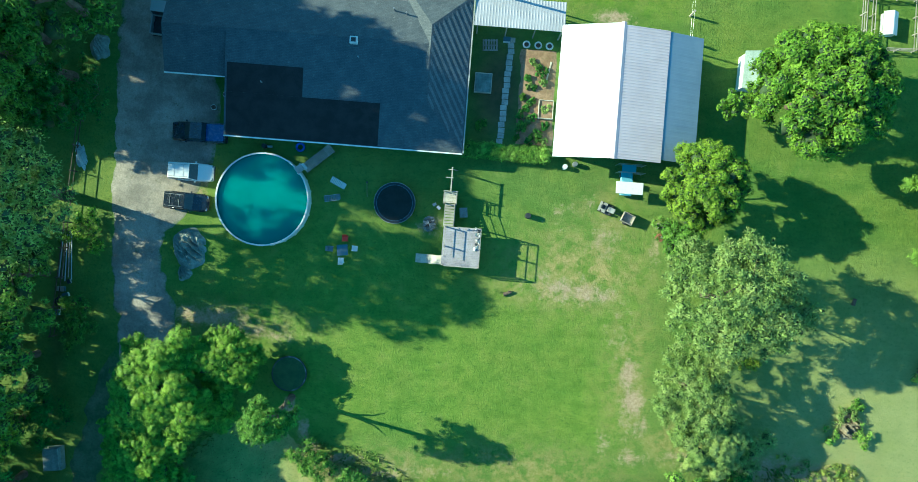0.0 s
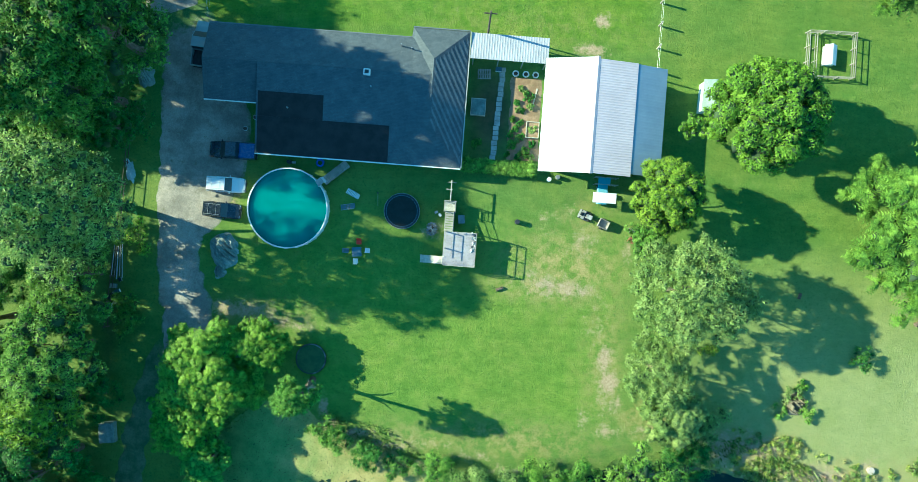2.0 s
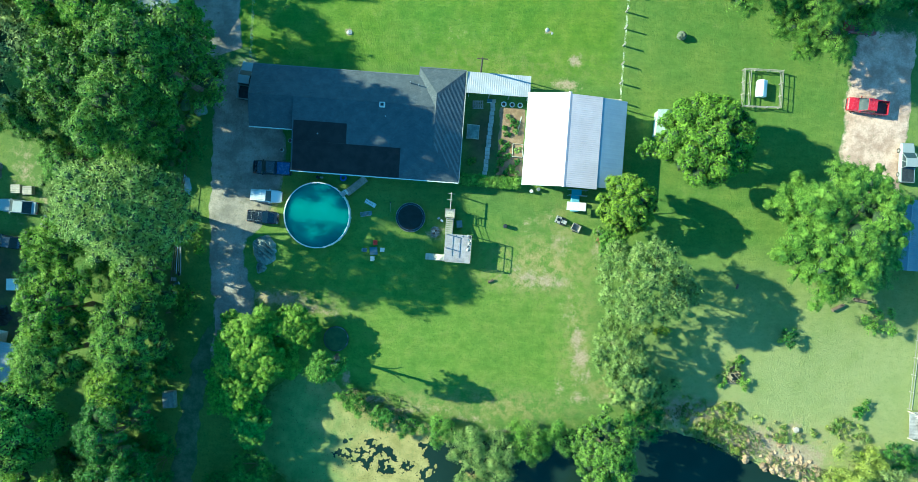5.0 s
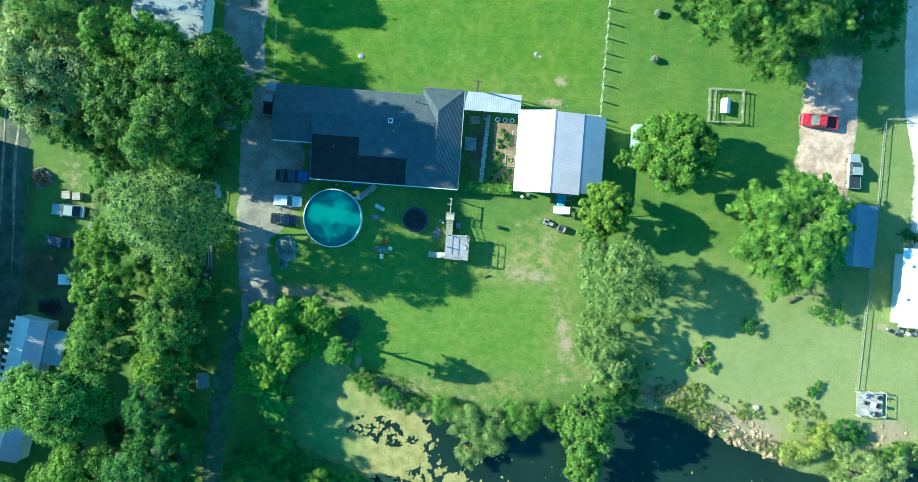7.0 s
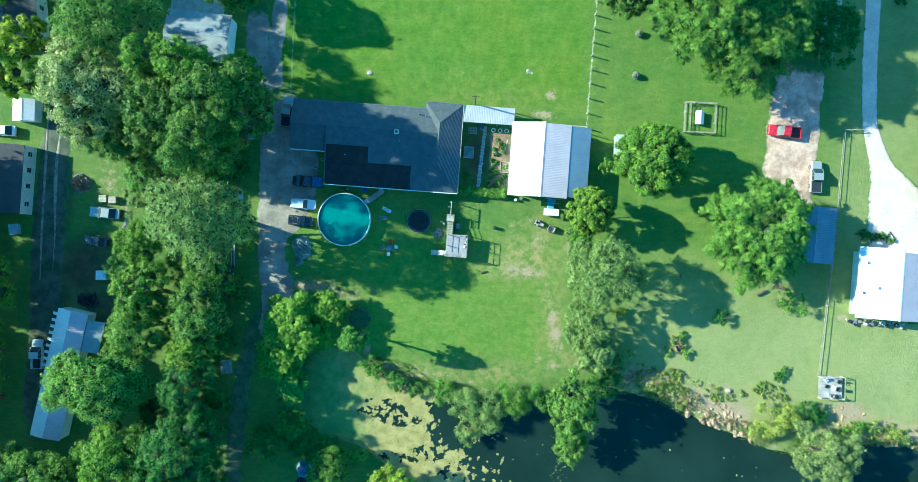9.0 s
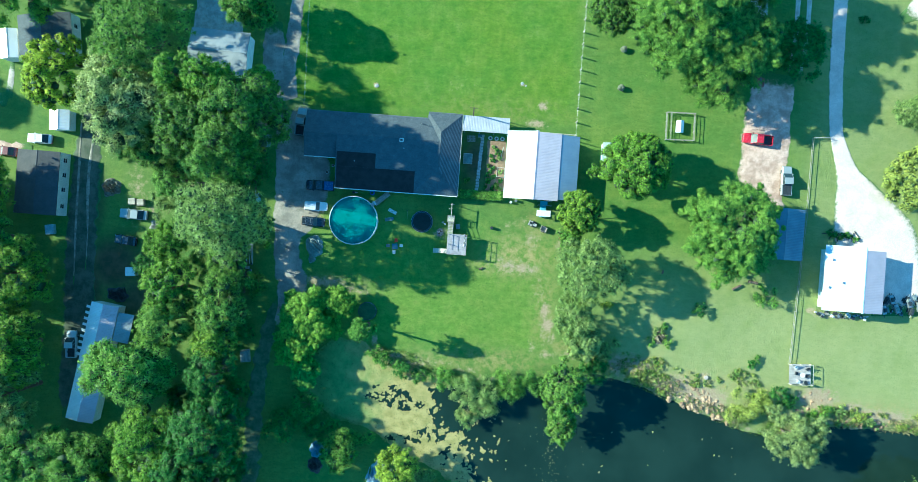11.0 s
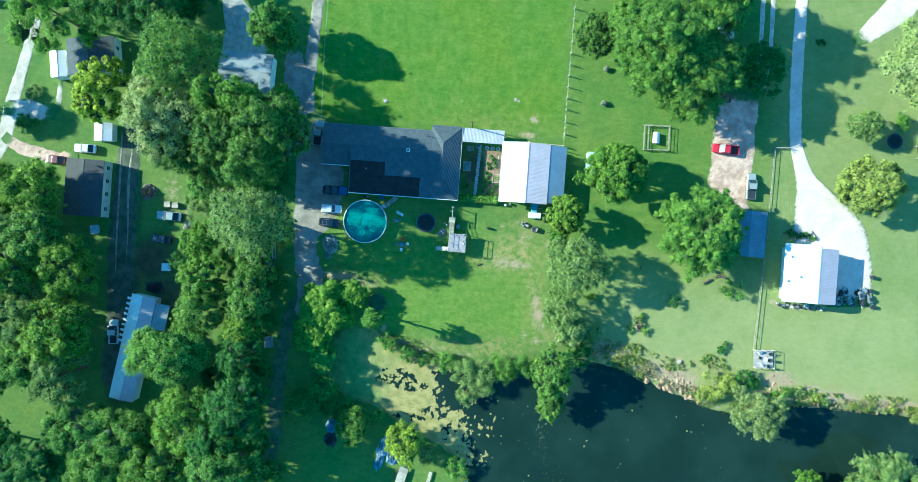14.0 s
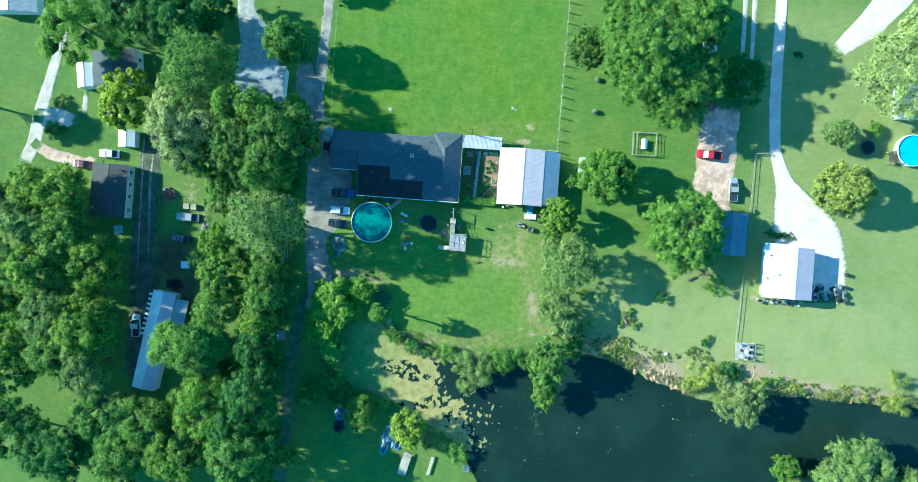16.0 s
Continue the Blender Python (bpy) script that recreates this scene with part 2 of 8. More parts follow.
SHINGLE = shingles("grey_shingle", (0.061, 0.074, 0.088), (0.104, 0.121, 0.136), (0.26, 0.265, 0.26))
BLACK_ROOF = surface("black_roofing_felt", (0.010, 0.011, 0.013), (0.020, 0.021, 0.023), 0.85, 0.8, 10.0, rel=0.2, place="object")
BROWN_SHINGLE = shingles("brown_shingle", (0.052, 0.054, 0.058), (0.085, 0.084, 0.088), (0.20, 0.16, 0.13))
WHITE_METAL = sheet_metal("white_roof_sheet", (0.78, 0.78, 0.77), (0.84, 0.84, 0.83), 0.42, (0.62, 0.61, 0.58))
# on east slopes this warm grey stands in for weaker sun
GREY_METAL = sheet_metal("warm_grey_roof_sheet", (0.54, 0.47, 0.505), (0.61, 0.535, 0.57), 0.55, (0.42, 0.39, 0.41))
BLUE_METAL = sheet_metal("pale_blue_roof_sheet", (0.26, 0.335, 0.43), (0.31, 0.385, 0.48), 0.5, (0.33, 0.40, 0.49))
ROOF_GREY = sheet_metal("dull_grey_roof_sheet", (0.38, 0.375, 0.40), (0.47, 0.46, 0.485), 0.5, (0.38, 0.40, 0.42))
# lavender tone puts the east slope's weak sun into the colour
LAVENDER_METAL = sheet_metal("lavender_grey_roof_sheet", (0.43, 0.375, 0.42), (0.48, 0.42, 0.465), 0.6, (0.40, 0.36, 0.39))
DUSTY_BLUE = sheet_metal("dusty_blue_roof_sheet", (0.15, 0.185, 0.245), (0.20, 0.24, 0.30), 0.5, (0.24, 0.26, 0.30))
SLATE_METAL = sheet_metal("slate_blue_roof_sheet", (0.27, 0.295, 0.32), (0.35, 0.375, 0.40), 0.45, (0.36, 0.37, 0.37))
SIDING = surface("white_siding", (0.66, 0.66, 0.63), (0.74, 0.74, 0.71), 0.6, 0.8, 5.0, rel=0.1, dirt=(0.52, 0.51, 0.46))
BLUE_SIDING = surface("blue_grey_siding", (0.22, 0.34, 0.42), (0.28, 0.40, 0.47), 0.6, 0.8, 5.0, rel=0.1)
TRIM = paint("white_trim", (0.74, 0.74, 0.71), 0.45)
GREEN_PAINT = surface("faded_green_roof", (0.15, 0.21, 0.175), (0.20, 0.26, 0.22), 0.6, 1.0, 8.0, rel=0.2)
# lighter copy of the green roof, for the slope that faces the sun
SUNLIT_GREEN_ROOF = surface("sunlit_green_roof", (0.25, 0.31, 0.27), (0.32, 0.38, 0.335), 0.6, 1.0, 8.0, rel=0.2)
WOOD = surface("weathered_timber", (0.26, 0.24, 0.20), (0.38, 0.35, 0.30), 0.85, 1.6, 18.0, rel=0.4, place="object", pieces=0.18)
PALE_WOOD = surface("pale_timber", (0.42, 0.38, 0.30), (0.56, 0.51, 0.42), 0.8, 1.6, 18.0, rel=0.4, place="object", pieces=0.15)
DARK_WOOD = surface("dark_timber", (0.07, 0.055, 0.04), (0.12, 0.095, 0.07), 0.9, 1.6, 18.0, rel=0.4, place="object", pieces=0.15)
BARK = surface("bark", (0.10, 0.075, 0.05), (0.17, 0.13, 0.095), 0.95, 2.2, 12.0, rel=0.9, place="object")
ROCK = surface("limestone_rock", (0.26, 0.175, 0.100), (0.42, 0.295, 0.180), 0.9, 1.4, 9.0, rel=0.6, pieces=0.3)
RUBBER = paint("black_rubber", (0.018, 0.018, 0.019), 0.75)
STEEL = paint("dull_steel", (0.42, 0.43, 0.44), 0.4, metal=0.7)
IRON = surface("dark_iron", (0.020, 0.025, 0.030), (0.042, 0.048, 0.054), 0.6, 2.0, 20.0, rel=0.2, place="object")
RUST = surface("rusty_iron", (0.16, 0.07, 0.035), (0.26, 0.13, 0.07), 0.8, 2.0, 20.0, rel=0.3, place="object")
GLASS = paint("dark_car_glass", (0.020, 0.035, 0.045), 0.32)
WINDOW = paint("window_glass", (0.02, 0.03, 0.035), 0.08, coat=0.4)
CHROME = paint("bright_metal", (0.62, 0.63, 0.64), 0.2, metal=0.9)
RED_LAMP = paint("red_lamp_lens", (0.45, 0.02, 0.015), 0.2)
CAR_WHITE, CAR_DARK = paint("white_car_paint", (0.70, 0.72, 0.73), 0.25, 0.6), paint("dark_blue_car_paint", (0.012, 0.02, 0.035), 0.22, 0.6)
CAR_BLUE, CAR_RED = paint("blue_car_paint", (0.018, 0.045, 0.20), 0.25, 0.6), paint("red_car_paint", (0.42, 0.012, 0.035), 0.25, 0.6)
CAR_GREY, CAR_MAROON = paint("grey_car_paint", (0.30, 0.33, 0.34), 0.3, 0.6), paint("maroon_car_paint", (0.12, 0.015, 0.02), 0.3, 0.5)
CLOTH_GREY = surface("grey_tarpaulin", (0.15, 0.18, 0.165), (0.27, 0.30, 0.275), 0.6, 1.2, 9.0, rel=0.3)
PLASTIC_BLUE = paint("blue_plastic", (0.02, 0.09, 0.50), 0.35)
PALE_BLUE = paint("pale_blue_plastic", (0.16, 0.36, 0.50), 0.4)
BLEACHED = surface("bleached_boards", (0.33, 0.31, 0.30), (0.49, 0.455, 0.44), 0.85, 1.4, 12.0, rel=0.3, place="object", pieces=0.12)
PALE_STONE = surface("pale_pinkish_stone", (0.44, 0.36, 0.30), (0.58, 0.49, 0.42), 0.9, 1.8, 12.0, rel=0.5, place="object")
DECK_GREY = surface("grey_painted_boards", (0.30, 0.275, 0.305), (0.38, 0.35, 0.38), 0.8, 1.2, 14.0, rel=0.2, place="object", pieces=0.05)
MID_SHINGLE = shingles("mid_grey_shingle", (0.115, 0.13, 0.144), (0.168, 0.184, 0.198), (0.26, 0.27, 0.27))
SLATE_BOARD = surface("blue_grey_board", (0.13, 0.16, 0.19), (0.19, 0.22, 0.25), 0.7, 1.4, 12.0, rel=0.2, place="object")
WORN_RIM = surface("worn_steel_rim", (0.035, 0.045, 0.045), (0.26, 0.28, 0.28), 0.7, 1.1, 9.0, rel=0.2, spread=(0.45, 0.7))
PLASTIC_WHITE = paint("white_plastic", (0.72, 0.72, 0.70), 0.4)
PLASTIC_RED = paint("red_plastic", (0.50, 0.04, 0.02), 0.4)
NET = surface("black_trampoline_mat", (0.008, 0.013, 0.013), (0.014, 0.021, 0.021), 0.9, 1.0, 25.0, rel=0.2)
FADED_MAT = surface("faded_trampoline_mat", (0.040, 0.072, 0.022), (0.065, 0.100, 0.032), 0.85, 1.0, 12.0, rel=0.2)
PAD_BLUE = paint("blue_grey_padding", (0.08, 0.125, 0.17), 0.6)
PAD_NAVY = paint("navy_padding", (0.014, 0.024, 0.034), 0.8)
POOL_WATER = water_material("green_pool_water", (0.020, 0.19, 0.175), 0.05, 0.08, 2.4, 1.0)
POND_WATER = water_material("murky_pond_water", (0.013, 0.026, 0.019), 0.07, 0.10)
LAGOON = water_material("blue_pool_water", (0.03, 0.42, 0.60), 0.05, 0.08, 2.4)
ALGAE = surface("yellow_green_algae", (0.27, 0.285, 0.08), (0.40, 0.39, 0.14), 0.9, 0.7, 6.0, rel=0.4, dirt=(0.15, 0.19, 0.06))
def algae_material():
    """Tan scum that turns green where the attribute says."""
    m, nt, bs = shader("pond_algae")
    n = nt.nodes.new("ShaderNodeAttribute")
    n.attribute_name = "greener"
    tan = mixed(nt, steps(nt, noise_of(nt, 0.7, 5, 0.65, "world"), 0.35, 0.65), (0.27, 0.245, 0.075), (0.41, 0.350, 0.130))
    green_tone = mixed(nt, steps(nt, noise_of(nt, 0.5, 5, 0.65, "world"), 0.35, 0.65), (0.14, 0.22, 0.055), (0.22, 0.29, 0.08))
    col = mixed(nt, n.outputs["Fac"], tan, green_tone)
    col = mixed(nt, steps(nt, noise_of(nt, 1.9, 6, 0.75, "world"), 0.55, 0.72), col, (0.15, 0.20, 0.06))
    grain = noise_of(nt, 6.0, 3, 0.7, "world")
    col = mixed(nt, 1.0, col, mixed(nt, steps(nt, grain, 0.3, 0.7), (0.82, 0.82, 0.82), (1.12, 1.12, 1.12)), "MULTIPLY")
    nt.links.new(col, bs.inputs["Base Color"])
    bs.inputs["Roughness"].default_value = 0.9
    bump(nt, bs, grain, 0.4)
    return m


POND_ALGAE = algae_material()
SCUM = surface("dull_pond_scum", (0.10, 0.12, 0.05), (0.20, 0.20, 0.10), 0.9, 1.4, 6.0, rel=0.4)
ASH = surface("grey_ash", (0.16, 0.16, 0.15), (0.34, 0.34, 0.32), 0.95, 2.5, 12.0, rel=0.5)
OLD_HAY = surface("weathered_hay", (0.10, 0.115, 0.07), (0.19, 0.20, 0.13), 0.95, 2.5, 14.0, rel=0.6)
LEAF_OAK = foliage("leaf_deep_green", (0.084, 0.160, 0.016), (0.178, 0.282, 0.026), (0.225, 0.330, 0.034))
LEAF_MID = foliage("leaf_mid_green", (0.088, 0.177, 0.028), (0.187, 0.314, 0.046), (0.236, 0.363, 0.058))
LEAF_DARK = foliage("leaf_dark_green", (0.040, 0.110, 0.022), (0.101, 0.214, 0.033), (0.142, 0.260, 0.042))
LEAF_BRIGHT = foliage("leaf_bright_green", (0.098, 0.190, 0.018), (0.214, 0.335, 0.031), (0.263, 0.371, 0.038))
LEAF_YELLOW = foliage("leaf_yellow_green", (0.190, 0.262, 0.026), (0.345, 0.430, 0.042), (0.420, 0.490, 0.052))
LEAF_PALE = foliage("leaf_grey_green", (0.130, 0.200, 0.050), (0.262, 0.340, 0.090), (0.330, 0.392, 0.126))
LEAF_WILLOW = foliage("leaf_willow_green", (0.131, 0.237, 0.036), (0.258, 0.386, 0.059), (0.325, 0.447, 0.086), 0.42)
LEAF_MIST = foliage("leaf_soft_grey_green", (0.160, 0.240, 0.058), (0.300, 0.390, 0.100), (0.370, 0.455, 0.135), 0.42)
REED_DRY = foliage("dry_bank_grass", (0.17, 0.17, 0.06), (0.33, 0.30, 0.14), (0.42, 0.37, 0.20), 0.25)
LEAF_SILVER = foliage("leaf_silver_green", (0.225, 0.290, 0.078), (0.425, 0.475, 0.145), (0.550, 0.575, 0.240))
LEAF_OLIVE = foliage("leaf_olive_yellow", (0.205, 0.250, 0.046), (0.360, 0.405, 0.076), (0.430, 0.460, 0.104))
LEAF_ASH = foliage("leaf_ash_green", (0.074, 0.141, 0.021), (0.163, 0.260, 0.034), (0.212, 0.312, 0.046))
LEAF_DUSTY = foliage("leaf_dusty_green", (0.150, 0.195, 0.060), (0.285, 0.335, 0.108), (0.360, 0.400, 0.148))
LEAF_LIME = foliage("leaf_lime_green", (0.245, 0.320, 0.018), (0.425, 0.510, 0.030), (0.500, 0.570, 0.040))
LEAF_FRESH = foliage("leaf_fresh_green", (0.125, 0.215, 0.020), (0.265, 0.375, 0.032), (0.335, 0.435, 0.042))
# inner twigs coloured very dark so that crown gaps look shaded
SHADE_TWIGS = surface("shade_dark_twigs", (0.030, 0.052, 0.018), (0.055, 0.085, 0.030), 0.9, 1.2, 8.0, rel=0.6)
REED = foliage("bank_weeds_green", (0.082, 0.158, 0.027), (0.181, 0.260, 0.053), (0.258, 0.301, 0.079), 0.3)


# ---- mesh helpers ----
def ship(ob_name, bm, material, parent=None, label="", smooth=False):
    me = bpy.data.meshes.new(ob_name)
    bm.normal_update()
    bm.to_mesh(me)
    bm.free()
    me.materials.append(material)
    if smooth:
        me.polygons.foreach_set("use_smooth", [True] * len(me.polygons))
    ob = new(ob_name, me)
    if parent:
        ob.parent = parent
    return tagged(ob, label)


def part(name, bm, material, parent, label="", smooth=False):
    return ship(name, bm, material, parent, label, smooth)


def thing(name, m, label, category, group="", kind=""):
    ob = new(name)
    ob.empty_display_size = 0.3
    ob.matrix_world = m
    return tagged(ob, label, category, group, kind)


def box(x0, x1, y0, y1, z0, z1, bevel=0.0, bm=None, seg=2):
    out = bm or bmesh.new()
    tmp = bmesh.new()
    bmesh.ops.create_cube(tmp, size=1)
    for v in tmp.verts:
        v.co = Vector(((x0 + x1) / 2 + v.co.x * (x1 - x0), (y0 + y1) / 2 + v.co.y * (y1 - y0), (z0 + z1) / 2 + v.co.z * (z1 - z0)))
    if bevel:
        bmesh.ops.bevel(tmp, geom=tmp.edges[:], offset=bevel, segments=seg, affect="EDGES", profile=0.6)
    return join(out, tmp)


def join(out, tmp):
    made = [out.verts.new(v.co) for v in tmp.verts]
    tmp.verts.index_update()
    for f in tmp.faces:
        out.faces.new([made[v.index] for v in f.verts])
    tmp.free()
    return out


def rod(p0, p1, r0, r1=None, seg=8, bm=None):
    """A tapered bar from p0 to p1."""
    out = bm or bmesh.new()
    p0, p1 = Vector(p0), Vector(p1)
    r1 = r0 if r1 is None else r1
    q = (p1 - p0).to_track_quat("Z", "Y")
    rings = []
    for p, r in ((p0, r0), (p1, r1)):
        rings.append([out.verts.new(p + q @ Vector((r * math.cos(t), r * math.sin(t), 0))) for t in [2 * math.pi * i / seg for i in range(seg)]])
    for i in range(seg):
        j = (i + 1) % seg
        out.faces.new((rings[0][i], rings[0][j], rings[1][j], rings[1][i]))
    out.faces.new(rings[0][::-1])
    out.faces.new(rings[1])
    return out


def ring(radius, z0, z1, thick, seg=64, bm=None, cx=0.0, cy=0.0):
    """An upright band: a round wall with an inner and an outer side."""
    out = bm or bmesh.new()
    loops = []
    for i in range(seg):
        t = 2 * math.pi * i / seg
        c, s = math.cos(t), math.sin(t)
        loops.append([out.verts.new((cx + r * c, cy + r * s, z)) for r, z in ((radius, z0), (radius + thick, z0), (radius + thick, z1), (radius, z1))])
    for i in range(seg):
        a, b = loops[i], loops[(i + 1) % seg]
        for k in range(4):
            out.faces.new((a[k], b[k], b[(k + 1) % 4], a[(k + 1) % 4]))
    return out


def disc(radius, z, seg=64, bm=None, cx=0.0, cy=0.0, deep=0.03):
    return rod((cx, cy, z - deep), (cx, cy, z), radius, radius, seg, bm)


def slab(points, thick=0.12, bm=None):
    """A plate with the given corners on its upper side."""
    out = bm or bmesh.new()
    top = [out.verts.new(p) for p in points]
    low = [out.verts.new((p[0], p[1], p[2] - thick)) for p in points]
    n = len(points)
    out.faces.new(top)
    out.faces.new(low[::-1])
    for i in range(n):
        j = (i + 1) % n
        out.faces.new((top[j], top[i], low[i], low[j]))
    return out


def corrugated(x0, x1, y0, y1, z0, z1, pitch=0.23, depth=0.03, thick=0.03, bm=None):
    """A ribbed sheet that falls from x0 at z0 to x1 at z1; the ribs run down the slope."""
    out = bm or bmesh.new()
    n = max(2, int(round((y1 - y0) / pitch)))
    prof = []
    for i in range(n):
        for f, d in ((0.0, 0.0), (0.55, 0.0), (0.65, depth), (0.9, depth)):
            prof.append((y0 + (y1 - y0) * (i + f) / n, d))
    prof.append((y1, 0.0))
    rows = [[out.verts.new((x, y, z + d + o)) for y, d in prof] for x, z, o in ((x0, z0, 0), (x1, z1, 0), (x1, z1, -thick), (x0, z0, -thick))]
    for a, b in ((0, 1), (1, 2), (2, 3), (3, 0)):
        for i in range(len(prof) - 1):
            out.faces.new((rows[a][i], rows[b][i], rows[b][i + 1], rows[a][i + 1]))
    for i in (0, -1):
        out.faces.new([r[i] for r in rows])
    return out


def blob(radius, squash=(1, 1, 1), rough=0.2, sub=2, seed=0):
    out = bmesh.new()
    bmesh.ops.create_icosphere(out, subdivisions=sub, radius=1)
    off = Vector((seed * 3.1, seed * 1.7, 0.3))
    for v in out.verts:
        k = 1 + rough * 2 * noise.noise(v.co * 1.3 + off) + rough * noise.noise(v.co * 3.1 + off)
        v.co = Vector([radius * k * v.co[i] * squash[i] for i in range(3)])
    return out


def from_arrays(name, verts, faces, material, parent=None, label="", smooth=False, inner=None, outer_faces=0):
    """A mesh from arrays of corners and of triangles or quads."""
    me = bpy.data.meshes.new(name)
    me.vertices.add(len(verts))
    me.vertices.foreach_set("co", np.ascontiguousarray(verts, dtype=np.float32).ravel())
    k = faces.shape[1]
    me.loops.add(faces.size)
    me.loops.foreach_set("vertex_index", np.ascontiguousarray(faces, dtype=np.int32).ravel())
    me.polygons.add(len(faces))
    me.polygons.foreach_set("loop_start", np.arange(0, faces.size, k, dtype=np.int32))
    me.update(calc_edges=True)
    me.validate()
    me.materials.append(material)
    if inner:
        # the last faces, the twigs inside a crown, take a material darkened as shade
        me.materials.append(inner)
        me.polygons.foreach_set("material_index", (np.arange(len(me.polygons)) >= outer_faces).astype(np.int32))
    if smooth:
        me.polygons.foreach_set("use_smooth", np.ones(len(faces), dtype=bool))
    ob = new(name, me)
    if parent:
        ob.parent = parent
    return tagged(ob, label)


# ---- ground, pond and drives ----
SHORE = [(-29, -30), (-27, -25), (-22.5, -20.8), (-17.5, -21), (-12, -23.8), (-5, -26), (2, -27.6), (8, -28), (14, -28), (20, -25), (29, -24), (38, -25.8),
         (45, -28.4), (54, -31.4), (58, -33), (65, -33.6), (77, -30.6), (92, -31), (140, -31), (140, -47), (90, -48), (76, -52), (62, -75), (12, -75), (9, -57),
         (5, -50.5), (0, -45), (-8, -41.5), (-15, -37.5), (-22, -36)]
WATER_Z = -0.35


def polygon_distance(px, py, poly):
    """Distance to the outline, negative inside."""
    d, inside = np.full(px.shape, 1e9), np.zeros(px.shape, dtype=bool)
    for (ax, ay), (bx, by) in zip(poly, poly[1:] + poly[:1]):
        ex, ey = bx - ax, by - ay
        t = np.clip(((px - ax) * ex + (py - ay) * ey) / (ex * ex + ey * ey), 0, 1)
        d = np.minimum(d, np.hypot(px - ax - t * ex, py - ay - t * ey))
        cross = (ay > py) != (by > py)
        with np.errstate(divide="ignore", invalid="ignore"):
            inside ^= cross & (px < (bx - ax) * (py - ay) / (by - ay + 1e-12) + ax)
    return np.where(inside, -d, d)


def waves(px, py, scale, seed):
    """Smooth, cheap unevenness in about -1..1."""
    r = np.random.default_rng(seed)
    out = np.zeros(px.shape)
    for _ in range(7):
        k, ph = r.normal(0, 1.0 / scale, 2), r.uniform(0, 6.28)
        out += np.sin(px * k[0] + py * k[1] + ph)
    return out / 4.0


def blobs(px, py, spots):
    out = np.zeros(px.shape)
    for cx, cy, rx, ry, s in spots:
        out = np.maximum(out, s * np.exp(-(((px - cx) / rx) ** 2 + ((py - cy) / ry) ** 2)))
    return out


def soft_box(px, py, x0, x1, y0, y1, edge):
    f = lambda v, lo, hi: np.clip((v - lo) / edge + 0.5, 0, 1) * np.clip((hi - v) / edge + 0.5, 0, 1)
    return f(px, x0, x1) * f(py, y0, y1)


SOIL = []


def bare(x, y, across, along, strength):
    SOIL.append((x, y, across, along, strength))


bare(17.9, -12.4, 1.0, 2.2, 0.95)
bare(18.6, -15.2, 1.3, 1.6, 1.0)
bare(19.6, -17.6, 0.8, 1.6, 0.78)
bare(15.8, -19.5, 1.0, 1.8, 0.6)
bare(18.8, -20.9, 2.0, 0.9, 0.72)
bare(12.5, -4.4, 4.8, 1.2, 0.72)
bare(11.5, -4.4, 6.0, 1.9, 0.62)
bare(10.5, -4.0, 2.2, 0.8, 0.75)
bare(14.8, -4.6, 1.6, 0.7, 0.8)
bare(8.5, -3.2, 2.4, 1.4, 0.5)
bare(14.5, 1.0, 2.8, 3.4, 0.5)
bare(12.3, 4.8, 1.5, 1.6, 0.42)
bare(16.5, -8, 2.6, 5.0, 0.42)
bare(10, 3.5, 3.5, 3, 0.36)
bare(18.2, -15.5, 1.7, 7.0, 0.5)
bare(-3, -24.0, 7, 1.0, 0.5)
bare(3.5, -25.0, 4, 1.1, 0.5)
bare(-13.6, -22.4, 1.3, 0.8, 0.8)
bare(-16.3, -18.6, 0.8, 1.6, 0.85)
bare(-10.8, -23.4, 3.0, 0.8, 0.85)
bare(-14.6, -20.6, 0.7, 1.8, 0.85)
bare(8, -26.4, 5, 1.0, 0.6)
bare(-7, -24.6, 3, 0.7, 0.8)
bare(-25.5, -9.8, 6, 1.3, 0.8)
bare(-20, -11.2, 6, 1.0, 0.62)
bare(-27, -14.2, 3, 0.8, 0.6)
bare(14.6, 27.3, 1.1, 1.0, 0.95)
bare(-18, 29.1, 0.7, 0.6, 1.0)
bare(10.4, 31.2, 0.8, 0.5, 0.8)
bare(13.5, 23.8, 2.6, 1.1, 0.8)
bare(-2, 30, 9, 4, 0.26)
bare(34, -21.6, 8, 2.4, 0.8)
bare(44, -25.4, 7, 2.8, 0.95)
bare(50.5, -27.4, 5, 3.2, 1.0)
bare(57, -30.4, 3.5, 2.2, 0.7)
bare(72, -25.6, 4.6, 2.6, 1.0)
bare(79, -26.6, 3.0, 1.2, 0.8)
bare(84, -28.2, 8, 1.6, 0.95)
bare(98, -29.2, 9, 1.6, 0.95)
bare(50, -22.6, 1.6, 1.6, 0.6)
bare(69.5, -8.6, 1.2, 0.8, 0.9)
bare(75, -9.4, 6, 0.7, 0.7)
bare(8, -50, 2.0, 1.5, 0.9)
bare(12, -55, 2, 1.5, 0.8)
bare(-63, 5, 3.0, 9, 0.5)
bare(-60, 1.5, 4.5, 5.0, 0.45)
bare(-27.3, 3.0, 1.4, 1.4, 0.7)
bare(-3.6, 1.2, 1.5, 1.2, 0.8)
bare(19.5, 0.5, 0.8, 3.2, 0.6)
